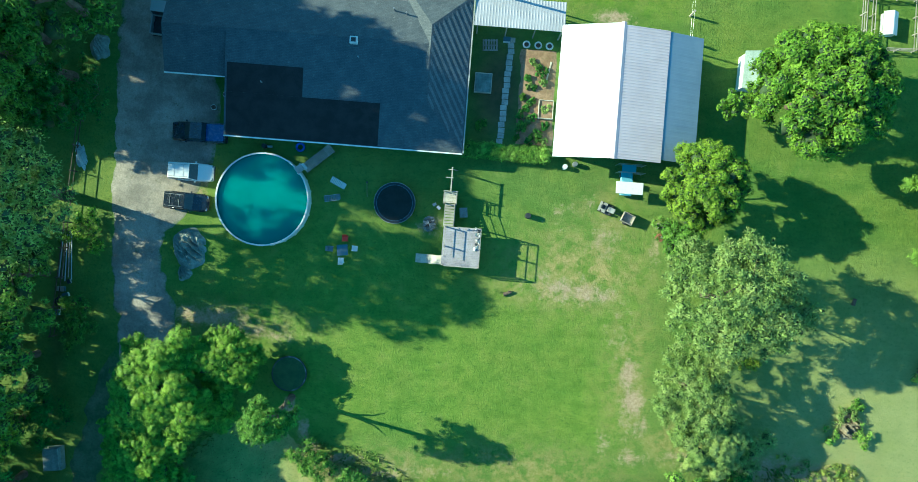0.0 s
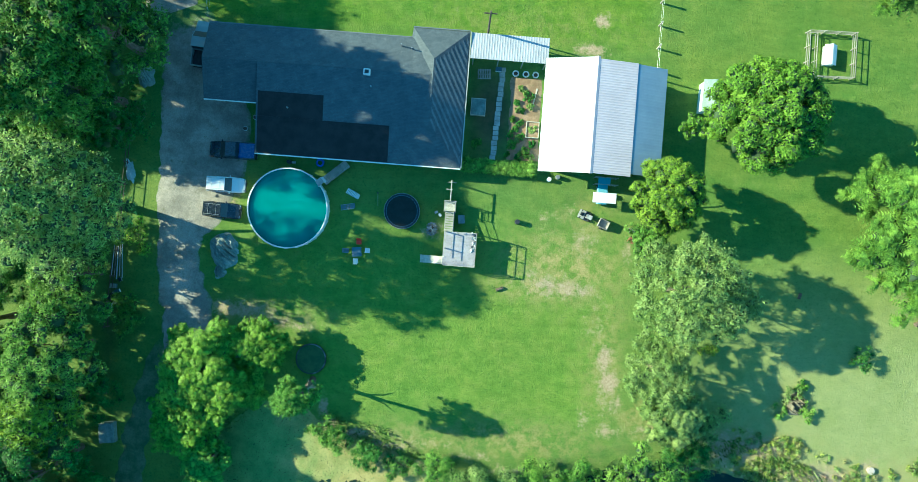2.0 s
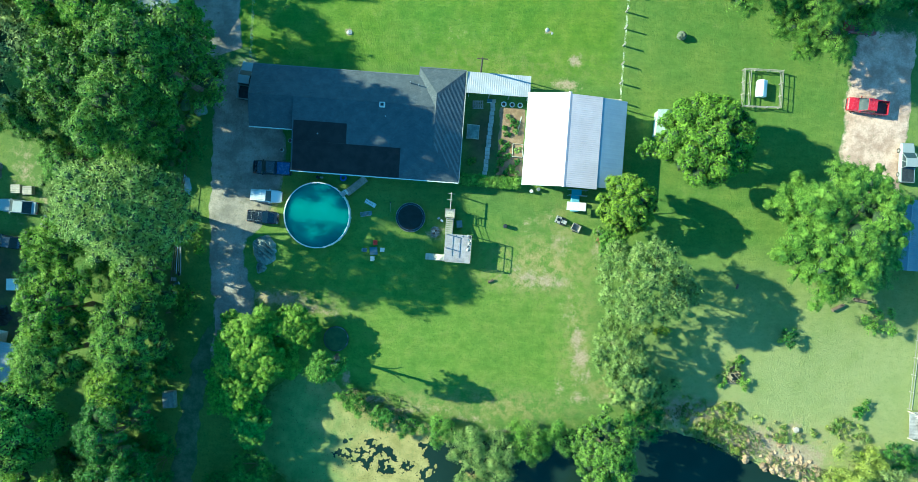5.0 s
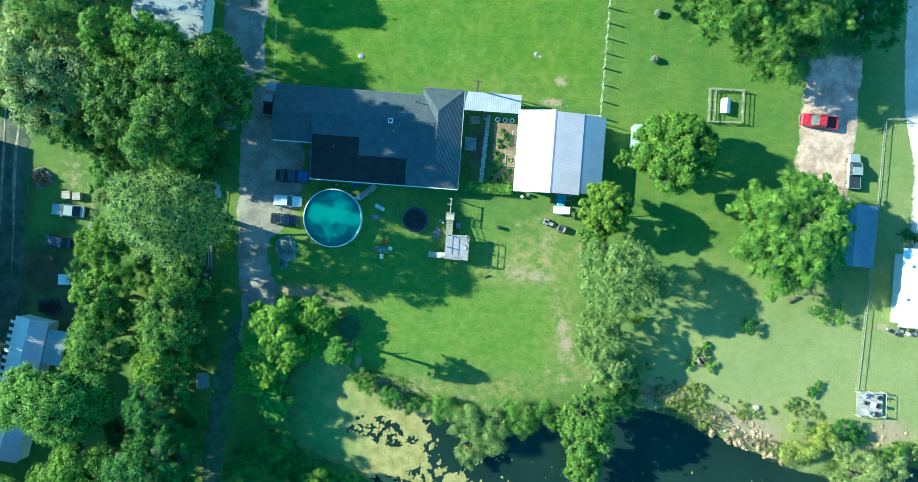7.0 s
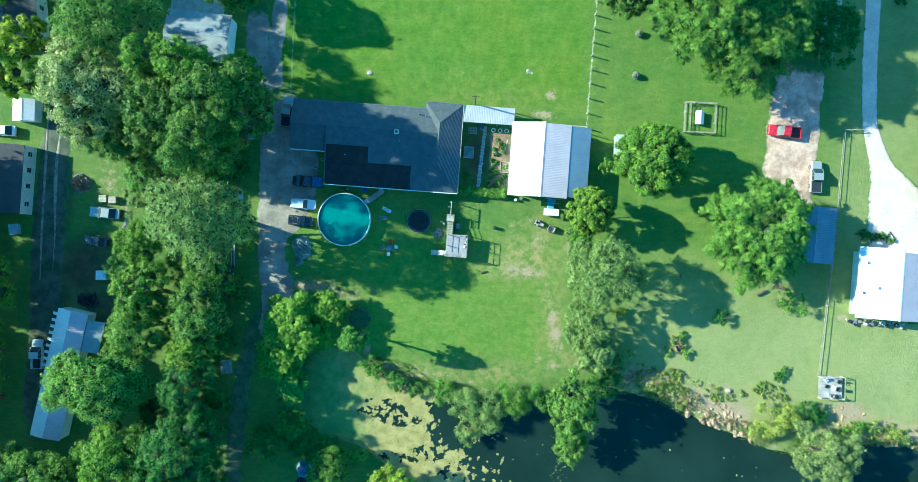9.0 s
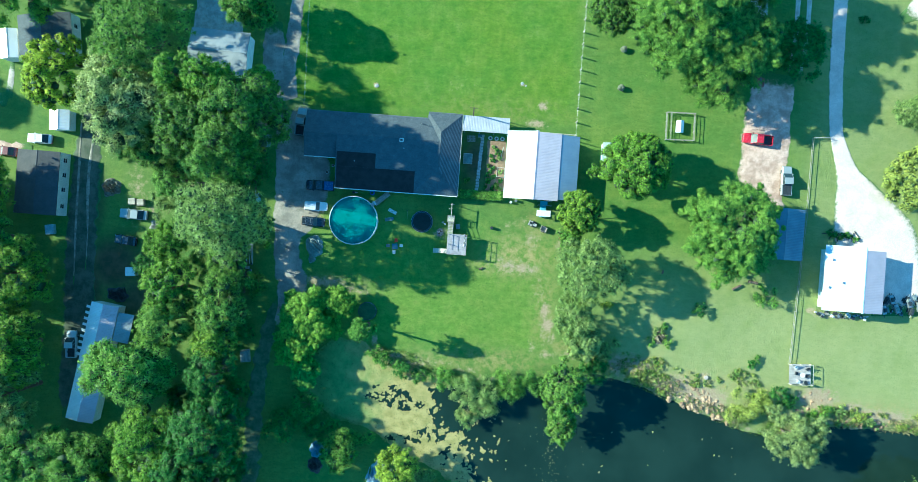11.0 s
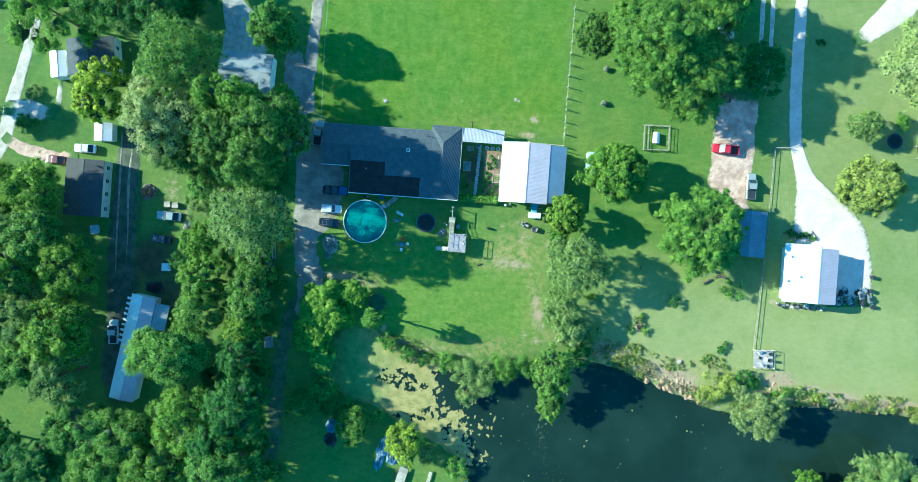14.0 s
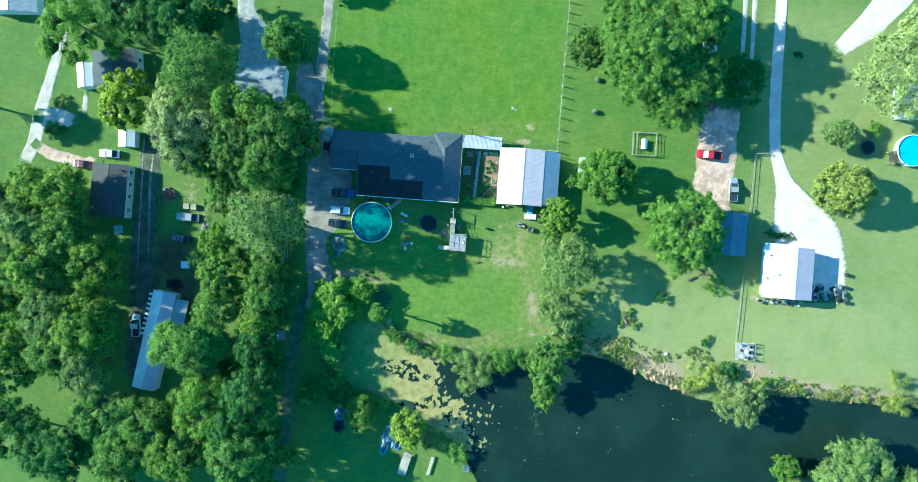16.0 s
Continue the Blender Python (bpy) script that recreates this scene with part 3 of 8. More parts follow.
bare(49.8, -15.2, 1.2, 1.0, 0.3)
bare(24, -20.5, 3.5, 1.3, 0.6)
bare(96, -13, 1.4, 0.5, 0.5)
bare(-101, -40, 6, 3, 0.35)
bare(-90, -40, 7, 2, 0.35)
MUD = [(-71.5, -14, 4.5, 9, 0.9), (-66.5, -9.5, 6.5, 6.5, 0.95), (-62, -16, 5, 6, 0.8), (-70.5, 2, 2.2, 10, 0.6), (-72, -30, 3, 14, 0.8), (-40.5, -10, 1.4, 12, 0.5), (2.4, 15.5, 3.4, 6.5, 0.85)]
HAY = [(12.5, -1.8, 6.5, 4.0, 1.0), (10.5, -4.4, 6.5, 1.8, 1.0), (17.6, -12.0, 2.4, 9.0, 0.6), (8.0, -22.8, 10.0, 2.4, 0.7), (-4, -23.4, 8, 1.8, 0.6), (14.5, 3.5, 3.5, 3.0, 0.55), (-22.0, -10.2, 6.5, 1.7, 0.8),
       (46.0, -25.0, 12.0, 3.0, 0.9), (36.0, -21.5, 7.0, 3.0, 0.7), (84.0, -27.5, 20.0, 2.2, 0.7), (23.0, -19.0, 5.0, 2.5, 0.6), (6.0, 26.0, 14.0, 2.5, 0.3)]


def build_ground():
    xs = np.concatenate([-120 - np.geomspace(1, 2900, 26)[::-1], np.arange(-120, 120.01, 0.6), 120 + np.geomspace(1, 2900, 26)])
    ys = np.concatenate([-75 - np.geomspace(1, 2900, 26)[::-1], np.arange(-75, 75.01, 0.6), 75 + np.geomspace(1, 2900, 26)])
    px, py = np.meshgrid(xs, ys)
    d = polygon_distance(px, py, SHORE) + 0.5 * waves(px, py, 1.6, 3)
    z = 0.05 * waves(px, py, 6.0, 5)
    z = np.where(d < 2.2, np.minimum(z, WATER_Z + 0.16 * d), z)
    z = np.where(d < 0, np.maximum(-1.7, WATER_Z + 0.35 * d), z)
    # lawns round buildings lie flat
    nx, ny = len(xs), len(ys)
    idx = np.arange(nx * ny).reshape(ny, nx)
    faces = np.stack([idx[:-1, :-1], idx[:-1, 1:], idx[1:, 1:], idx[1:, :-1]], -1).reshape(-1, 4)
    ob = from_arrays("ground", np.stack([px, py, z], -1).reshape(-1, 3), faces, GRASS, smooth=True)
    soil = np.maximum(blobs(px, py, SOIL), np.where(px > 32, 0.7, 0.3) * np.clip(1 - np.abs(d - 0.7) / 1.0, 0, 1) * (waves(px, py, 5, 8) > -0.2))
    lush = np.maximum(soft_box(px, py, -35, 20.8, 24, 200, 3.0), 0.35 * soft_box(px, py, -26, 17, -22, -2, 7))
    lush = np.maximum(lush, 0.35 * soft_box(px, py, 22, 54, -12, 60, 6))
    pale = np.maximum(soft_box(px, py, 33, 300, -34, -5, 18), 0.55 * soft_box(px, py, 66, 300, -14, 60, 8))
    mud = np.maximum(blobs(px, py, MUD), np.clip(-(d + 0.3) / 1.0, 0, 1))
    dry = np.maximum(0.85 * soft_box(px, py, -24, 19, -21, -4.5, 6) * (0.75 + 0.25 * waves(px, py, 4, 12)), 0.5 * soft_box(px, py, -30, 20, -7, 4, 5))
    hay = blobs(px, py, HAY)
    for name, field in (("hay", hay), ("dry", dry), ("soil", soil), ("lush", lush), ("pale", pale), ("mud", mud)):
        ob.data.attributes.new(name, "FLOAT", "POINT").data.foreach_set("value", np.clip(field, 0, 1).astype(np.float32).ravel())
    tagged(ob, "uneven mown grass with worn bare patches and muddy pond banks", "ground", kind="structure")


def strip(name, line, material, label, lift=0.05, cells=9, ragged=0.35, category="drive", ends=1.0):
    """A drive along a line of (x, y, half width), with ragged verges, slightly crowned."""
    pts = []
    for (ax, ay, aw), (bx, by, bw) in zip(line, line[1:]):
        n = max(2, int(math.hypot(bx - ax, by - ay) / 0.4))
        pts += [(ax + (bx - ax) * i / n, ay + (by - ay) * i / n, aw + (bw - aw) * i / n) for i in range(n)]
    pts.append(line[-1])
    p = np.array(pts)
    for _ in range(20):
        p[1:-1] = 0.25 * p[:-2] + 0.5 * p[1:-1] + 0.25 * p[2:]
    t = np.gradient(p[:, :2], axis=0)
    t /= np.linalg.norm(t, axis=1)[:, None] + 1e-9
    nrm = np.stack([-t[:, 1], t[:, 0]], -1)
    r = np.random.default_rng(len(pts))
    jit = [np.convolve(r.normal(0, 1, len(p) + 2), [0.25, 0.5, 0.25], "valid") * ragged for _ in range(2)]
    verts = []
    for k in range(cells):
        f = 2 * k / (cells - 1) - 1
        off = 1.1 * f * p[:, 2] + np.where(f < 0, jit[0], jit[1]) * abs(f) ** 3
        edge = 1.0 if 0 < k < cells - 1 else -0.12 / lift
        verts.append(np.column_stack([p[:, :2] + nrm * off[:, None], np.full(len(p), lift * edge)]))
    verts = np.stack(verts, 1).reshape(-1, 3)
    i = np.arange(len(p) * cells).reshape(len(p), cells)
    faces = np.stack([i[:-1, :-1], i[1:, :-1], i[1:, 1:], i[:-1, 1:]], -1).reshape(-1, 4)
    if np.cross(verts[faces[0, 1]] - verts[faces[0, 0]], verts[faces[0, 2]] - verts[faces[0, 0]])[2] < 0:
        faces = faces[:, ::-1]
    ob = from_arrays(name, verts, faces, material, smooth=True)
    side = np.abs(np.linspace(-1, 1, cells)) ** 2.5
    run = np.minimum(np.arange(len(p)), np.arange(len(p))[::-1]) * 0.4
    fade = np.clip(1 - run / 4.0, 0, 1) ** 0.6
    ob.data.attributes.new("verge", "FLOAT", "POINT").data.foreach_set("value", np.maximum(np.tile(side, (len(p), 1)), fade[:, None] * ends).astype(np.float32).ravel())
    return tagged(ob, label, category, kind="structure")


def water_sheet(name, poly, z, material, label):
    bm = bmesh.new()
    bm.faces.new([bm.verts.new((x, y, z)) for x, y in poly])
    bmesh.ops.triangulate(bm, faces=bm.faces[:])
    return tagged(ship(name, bm, material), label, "water", kind="structure")


def torn(px, py, scale, seed):
    """Fractal unevenness for torn edges."""
    flat = [sum(noise.noise(Vector((x / scale * 2 ** o + seed, y / scale * 2 ** o, seed * 1.3))) / 1.7 ** o for o in range(4)) for x, y in zip(px.ravel(), py.ravel())]
    return np.array(flat).reshape(px.shape)


def algae_mat():
    """Floating algae with a torn edge, islands and open leads of dark water."""
    xs, ys = np.arange(-31, 11, 0.16), np.arange(-49, -18, 0.16)
    px, py = np.meshgrid(xs, ys)
    shore = polygon_distance(px, py, SHORE)
    rag, lace = torn(px, py, 4.2, 2.0), torn(px, py, 1.0, 4.0)
    cover = 0.7 - 1.5 * np.clip((px + 1.0 + 0.35 * (py + 34)) / 6.0, -0.5, 1.3) + 1.1 * rag + 2.2 * lace * np.clip((px + 9) / 5, 0.08, 1)
    lead = 1.2 * np.exp(-(((px + 9.4) / 7.0) ** 2 + ((py + 31.4 + 0.14 * (px + 9.4) + 0.02 * (px + 9.4) ** 2) / 2.1) ** 2)) + 1.1 * np.exp(-(((px + 1.5) / 4.0) ** 2 + ((py + 35.0) / 5.5) ** 2)) + 0.8 * np.exp(-(((px + 7.0) / 5.5) ** 2 + ((py + 39.5) / 2.2) ** 2))
    cover -= lead * (1.3 + 3.4 * lace)
    keep = (cover > 0.0) & (shore < 0.4)
    iy, ix = np.nonzero(keep)
    n = len(ix)
    x, y = xs[ix], ys[iy]
    r = np.random.default_rng(4)
    corner = np.array([(-1, -1), (1, -1), (1, 1), (-1, 1)]) * 0.105
    t = r.uniform(0, 1.57, (n, 1))
    v = np.zeros((n, 4, 3))
    v[:, :, 0] = x[:, None] + corner[None, :, 0] * np.cos(t) - corner[None, :, 1] * np.sin(t) + r.normal(0, 0.03, (n, 1))
    v[:, :, 1] = y[:, None] + corner[None, :, 0] * np.sin(t) + corner[None, :, 1] * np.cos(t) + r.normal(0, 0.03, (n, 1))
    v[:, :, 2] = WATER_Z + 0.02 + 0.012 * r.random((n, 1))
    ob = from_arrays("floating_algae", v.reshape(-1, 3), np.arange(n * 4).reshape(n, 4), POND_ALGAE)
    greener = np.clip(0.5 - (x + 17.0 + 2.5 * rag[iy, ix] * 2) / 7.0, 0, 1)
    ob.data.attributes.new("greener", "FLOAT", "FACE").data.foreach_set("value", greener.astype(np.float32))
    tagged(ob, "yellow-green algae scum floating on the pond", "algae", kind="stuff")


build_ground()
water_sheet("water", SHORE, WATER_Z, POND_WATER, "murky dark green pond water, nearly still")
algae_mat()
strip("road_1", [(-34.2, 110, 1.3), (-34.2, 50, 1.3), (-35.3, 30, 1.5), (-34.8, 22, 2.5)], GRAVEL, "pale gravel drive beside the field, dappled with shade", ragged=0.25)
strip("road_2", [(-34.6, 25, 2.4), (-32.6, 20, 4.4), (-31.2, 12, 6.0), (-31.3, 6, 5.6), (-32.2, 2.2, 4.6), (-33.4, -2, 2.6), (-33.2, -6, 2.7), (-31.6, -9.5, 3.4), (-31.8, -12.5, 2.8), (-32.8, -16.5, 1.8), (-33.6, -20.5, 1.0)], GRAVEL, "wide gravel parking yard beside the house", lift=0.06, ragged=0.4)
strip("road_3", [(-33.4, -13, 1.0), (-35.4, -19, 1.5), (-36.8, -28, 1.7), (-37.2, -44, 1.7), (-37.4, -62, 1.7)], SHADE_TRACK, "earth track tinted like shaded grass beside the tree row", lift=0.05, ragged=0.6, cells=11)
strip("road_4", [(71.0, 110, 1.4), (71.0, 61, 1.4), (71.0, 46, 1.45), (71.2, 36, 1.45), (71.9, 26, 1.4), (74.5, 19, 2.0), (77.6, 12.5, 5.6), (80, 7.5, 8.0), (82.5, 4, 8.2), (85.6, -1, 5.4), (86.2, -8.4, 4.9)], WHITE_GRAVEL, "pale crushed-limestone drive widening before the metal building", lift=0.06, ragged=0.1, cells=13)
for k, x in enumerate((63.0, 65.2)):
    strip("road_5" if k == 0 else "road_6", [(x - 0.2, 110, 0.7), (x - 0.4, 60, 0.75), (x - 0.2, 44, 0.7), (x - 1.2, 36, 0.4)], PALE_GRAVEL, "worn wheel track of bare earth", lift=0.04, ragged=0.12, cells=5)
strip("road_7", [(59.5, 37, 4.3), (58.8, 31, 4.8), (58.4, 24, 5.1), (58.2, 16, 5.0), (60.0, 11, 3.2), (61, 8, 3.2)], YARD, "worn earth parking yard strewn with stones", lift=0.06, ragged=0.5)
strip("road_8", [(108, 84, 5.2), (98, 65, 4.6), (91.5, 56.6, 3.4), (86, 51.4, 2.2), (83.2, 49.2, 1.0)], WHITE_GRAVEL, "pale limestone gravel drive", lift=0.06, ragged=0.15)
strip("road_9", [(-92.6, 56, 1.2), (-96.2, 37, 1.25), (-98.0, 28.6, 1.4), (-99.4, 22.5, 1.7), (-99.9, 18, 1.8), (-100.4, 14.6, 1.7), (-103, 9, 1.6)], PALE_GRAVEL, "pale gravel lane dappled with shade", lift=0.05, ragged=0.1, cells=11)
strip("road_10", [(-101.0, 21.4, 1.6), (-98.4, 21.6, 2.2), (-95.4, 21.6, 2.3), (-92.4, 21.2, 2.0), (-89.4, 20.6, 1.0)], PALE_GRAVEL, "pale gravel turning place in tree shade", lift=0.065, ragged=0.45)
strip("road_11", [(-89.0, 29, 0.8), (-89.1, 25, 0.8), (-89.4, 21.4, 1.0)], PALE_GRAVEL, "narrow gravel path to the white house", lift=0.045, ragged=0.12, cells=5)
strip("road_14", [(-100.6, 15.4, 1.2), (-97.2, 13.0, 1.5), (-93.8, 12.3, 1.5), (-90.0, 11.6, 1.2), (-84, 11.8, 1.0)], YARD, "gravel spur towards the parked cars", lift=0.06, ragged=0.35, cells=9)
strip("road_16", [(-54.4, 110, 1.9), (-54.0, 60, 1.9), (-53.6, 50.5, 2.0), (-52.2, 46, 3.0), (-49.8, 42.6, 5.0), (-49.6, 38.6, 5.2), (-49.6, 37.2, 5.2)], CONCRETE, "worn concrete yard behind the grey house", lift=0.06, ragged=0.1, cells=9, ends=0.4)
strip("road_17", [(-38.6, 40, 1.6), (-38.5, 36, 2.4), (-38.3, 30, 2.3), (-37.2, 25.5, 2.4), (-36.2, 22, 2.0)], GRAVEL, "gravel verge beside the drive in deep shade", lift=0.045, ragged=0.3)
# this lane's tone holds painted shade as well as mud
strip("road_12", [(-71.2, 25, 1.6), (-72.8, 16, 2.6), (-73.3, 6, 2.9), (-73.2, -6, 3.2), (-72.4, -20, 3.2), (-73.0, -34, 2.6), (-73.4, -40, 1.0)], SHADY_MUD, "muddy gravel lane, coloured darker for shade, between house and trees", lift=0.045, ragged=0.5, cells=11)
strip("road_15", [(-74.8, 20, 0.2), (-74.6, 8, 0.4), (-74.4, -4, 0.35), (-74.0, -14, 0.15)], TRACK, "faint gravel streak in a muddy lane", lift=0.065, ragged=0.25, cells=5)
strip("road_13", [(-72.2, 16, 0.2), (-72.7, 8.5, 0.55), (-72.5, 3, 0.45), (-72.0, -4, 0.2), (-71.9, -11, 0.12)], TRACK, "pale worn gravel edge of a muddy lane", lift=0.07, ragged=0.3, cells=5)


# ---- trees ----
ICO = bmesh.new()
bmesh.ops.create_icosphere(ICO, subdivisions=1, radius=1)
ICO_V = np.array([v.co[:] for v in ICO.verts])
ICO_F = np.array([[v.index for v in f.verts] for f in ICO.faces])
ICO.free()


def leaves_at(p, up, side, s, aspect):
    """Pointed leaves as triangles at p, facing up, lying along side."""
    side = side / (np.linalg.norm(side, axis=1)[:, None] + 1e-9)
    across = np.cross(up, side)
    across /= np.linalg.norm(across, axis=1)[:, None] + 1e-9
    return np.stack([p - side * s * 0.8 + across * s * aspect * 0.6, p - side * s * 0.8 - across * s * aspect * 0.6, p + side * s], 1).reshape(-1, 3)


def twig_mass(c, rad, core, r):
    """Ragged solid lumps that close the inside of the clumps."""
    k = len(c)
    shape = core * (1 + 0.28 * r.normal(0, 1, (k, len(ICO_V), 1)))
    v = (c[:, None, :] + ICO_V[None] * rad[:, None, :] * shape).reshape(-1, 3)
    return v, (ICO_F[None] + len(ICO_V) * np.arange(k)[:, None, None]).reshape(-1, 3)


def leaf_cloud(centres, radii, count, size, r, droop=0.0, aspect=0.7, core=0.5, tight=0.0, bough=None):
    """Small pointed leaves in thin shells round many clump centres, over a ragged twig mass. Returns corners and triangles."""
    c, rad = np.array(centres), np.array(radii)
    w = rad[:, 0] * rad[:, 1] + rad[:, 1] * rad[:, 2]
    pick = r.choice(len(c), size=count, p=w / w.sum())
    n = r.normal(0, 1, (count, 3))
    n /= np.linalg.norm(n, axis=1)[:, None]
    n[:, 2] = np.where((n[:, 2] < -0.1) & (r.random(count) < 0.7), -n[:, 2], n[:, 2])
    depth = 0.5 + 0.62 * r.random((count, 1)) ** 0.8 + 0.13 * r.normal(0, 1, (count, 1))
    depth = depth * (1 - tight) + 0.92 * tight
    p = c[pick] + n * rad[pick] * depth
    up = 1.1 * n + r.normal(0, 0.42, (count, 3)) + np.array([0, 0, 0.45])
    up /= np.linalg.norm(up, axis=1)[:, None]
    side = np.cross(up, r.normal(0, 1, (count, 3)))
    if droop:
        side = side * (1 - droop) + droop * (n * np.array([1, 1, 0.3]) + np.array([0, 0, -0.4]))
    v = leaves_at(p, up, side, size * (0.6 + 0.8 * r.random((count, 1))), aspect)
    return with_core(v, c, rad, core, r, bough)


def frond_cloud(centres, radii, size, r, core, fronds=9, pairs=7, bough=None):
    """Rosettes of long drooping fronds with leaflets on both sides, over a ragged twig mass."""
    c, rad = np.array(centres), np.array(radii)
    k = len(c)
    az = r.uniform(0, 6.283, (k, 1)) + np.linspace(0, 6.283, fronds, endpoint=False)[None] + r.normal(0, 0.25, (k, fronds))
    rise = r.uniform(0.1, 0.9, (k, fronds))
    reach = rad[:, :1] * r.uniform(1.0, 1.75, (k, fronds))
    t = (np.arange(pairs) + 0.8) / pairs
    out = np.stack([np.cos(az), np.sin(az), np.zeros_like(az)], -1)
    spot = c[:, None, None, :] + out[:, :, None, :] * (reach[:, :, None] * t)[..., None]
    spot[..., 2] += reach[:, :, None] * (rise[:, :, None] * t - 0.75 * t ** 2) + 0.35 * rad[:, 2][:, None, None]
    lat = np.stack([-np.sin(az), np.cos(az), np.zeros_like(az)], -1)[:, :, None, :]
    vs = []
    for sgn in (-1, 1):
        s = size * (1.15 - 0.55 * np.abs(t - 0.4))[None, None, :, None] * r.uniform(0.8, 1.2, spot.shape[:3] + (1,))
        along = sgn * lat + 0.55 * out[:, :, None, :] + np.array([0, 0, -0.22])
        p = spot + along * s * 0.7
        up = np.array([0, 0, 1.0]) + 0.35 * out[:, :, None, :] + r.normal(0, 0.22, spot.shape)
        flat = lambda q: np.broadcast_to(q, spot.shape).reshape(-1, 3)
        up = flat(up) / np.linalg.norm(flat(up), axis=1)[:, None]
        vs.append(leaves_at(flat(p), up, flat(along), np.broadcast_to(s, spot.shape[:3] + (1,)).reshape(-1, 1), 0.62))
    return with_core(np.concatenate(vs), c, rad, core, r, bough)


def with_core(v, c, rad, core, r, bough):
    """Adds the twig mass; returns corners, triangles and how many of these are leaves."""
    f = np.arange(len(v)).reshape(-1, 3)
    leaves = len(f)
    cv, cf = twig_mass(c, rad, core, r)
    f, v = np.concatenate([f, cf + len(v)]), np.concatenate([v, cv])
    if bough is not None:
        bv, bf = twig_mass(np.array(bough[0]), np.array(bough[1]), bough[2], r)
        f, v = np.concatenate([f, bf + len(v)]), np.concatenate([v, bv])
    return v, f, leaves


def trunk_mesh(height, radius, r, limbs=6, spread=2.0, lean=0.0):
    bm = bmesh.new()
    seg, pts, x, y = 8, [], 0.0, 0.0
    levels = 6
    for i in range(levels + 1):
        f = i / levels
        pts.append((x, y, height * f, radius * (1.35 if i == 0 else 1 - 0.72 * f)))
        x, y = x + r.normal(0, 0.10) * height / 12 + lean * height / levels, y + r.normal(0, 0.10) * height / 12
    prev = None
    for (px, py, pz, pr) in pts:
        cur = [bm.verts.new((px + pr * math.cos(2 * math.pi * k / seg), py + pr * math.sin(2 * math.pi * k / seg), pz)) for k in range(seg)]
        if prev:
            for k in range(seg):
                bm.faces.new((prev[k], prev[(k + 1) % seg], cur[(k + 1) % seg], cur[k]))
        prev = cur
    bm.faces.new(prev)
    for i in range(limbs):
        px, py, pz, pr = pts[2 + i % (levels - 2)]
        t = 2.4 * i + r.random()
        reach, rise = spread * (0.6 + 0.4 * r.random()), height * 0.22 * (0.5 + r.random())
        mid = (px + 0.5 * reach * math.cos(t), py + 0.5 * reach * math.sin(t), pz + 0.65 * rise)
        end = (px + reach * math.cos(t + 0.2), py + reach * math.sin(t + 0.2), pz + rise)
        rod((px, py, pz), mid, pr * 0.55, pr * 0.35, 6, bm)
        rod(mid, end, pr * 0.35, pr * 0.1, 5, bm)
    return bm


SHAPES = {
    # boughs, bough size, clump size, leaf length, leaf droop, flatness of the clumps, share of the height without leaves, raggedness, share of clumps with an outer spray, solid twigs, leaf fill
    "round": (30, 0.27, 0.105, 0.135, 0.0, 0.9, 0.04, 0.06, 0.05, 0.62, 1.3),
    "loose": (17, 0.34, 0.115, 0.14, 0.25, 0.8, 0.2, 0.24, 0.25, 0.42, 1.1),
    "feather": (27, 0.31, 0.10, 0.11, 0.5, 0.75, 0.2, 0.32, 0.6, 0.38, 1.1),
    "willow": (20, 0.33, 0.115, 0.15, 0.7, 0.7, 0.14, 0.11, 0.4, 0.45, 1.0),
    "dense": (20, 0.33, 0.115, 0.15, 0.1, 0.9, 0.12, 0.16, 0.2, 0.55, 1.1),
    "bush": (7, 0.45, 0.24, 0.15, 0.2, 0.8, 0.02, 0.4, 0.4, 0.4, 1.0),
}


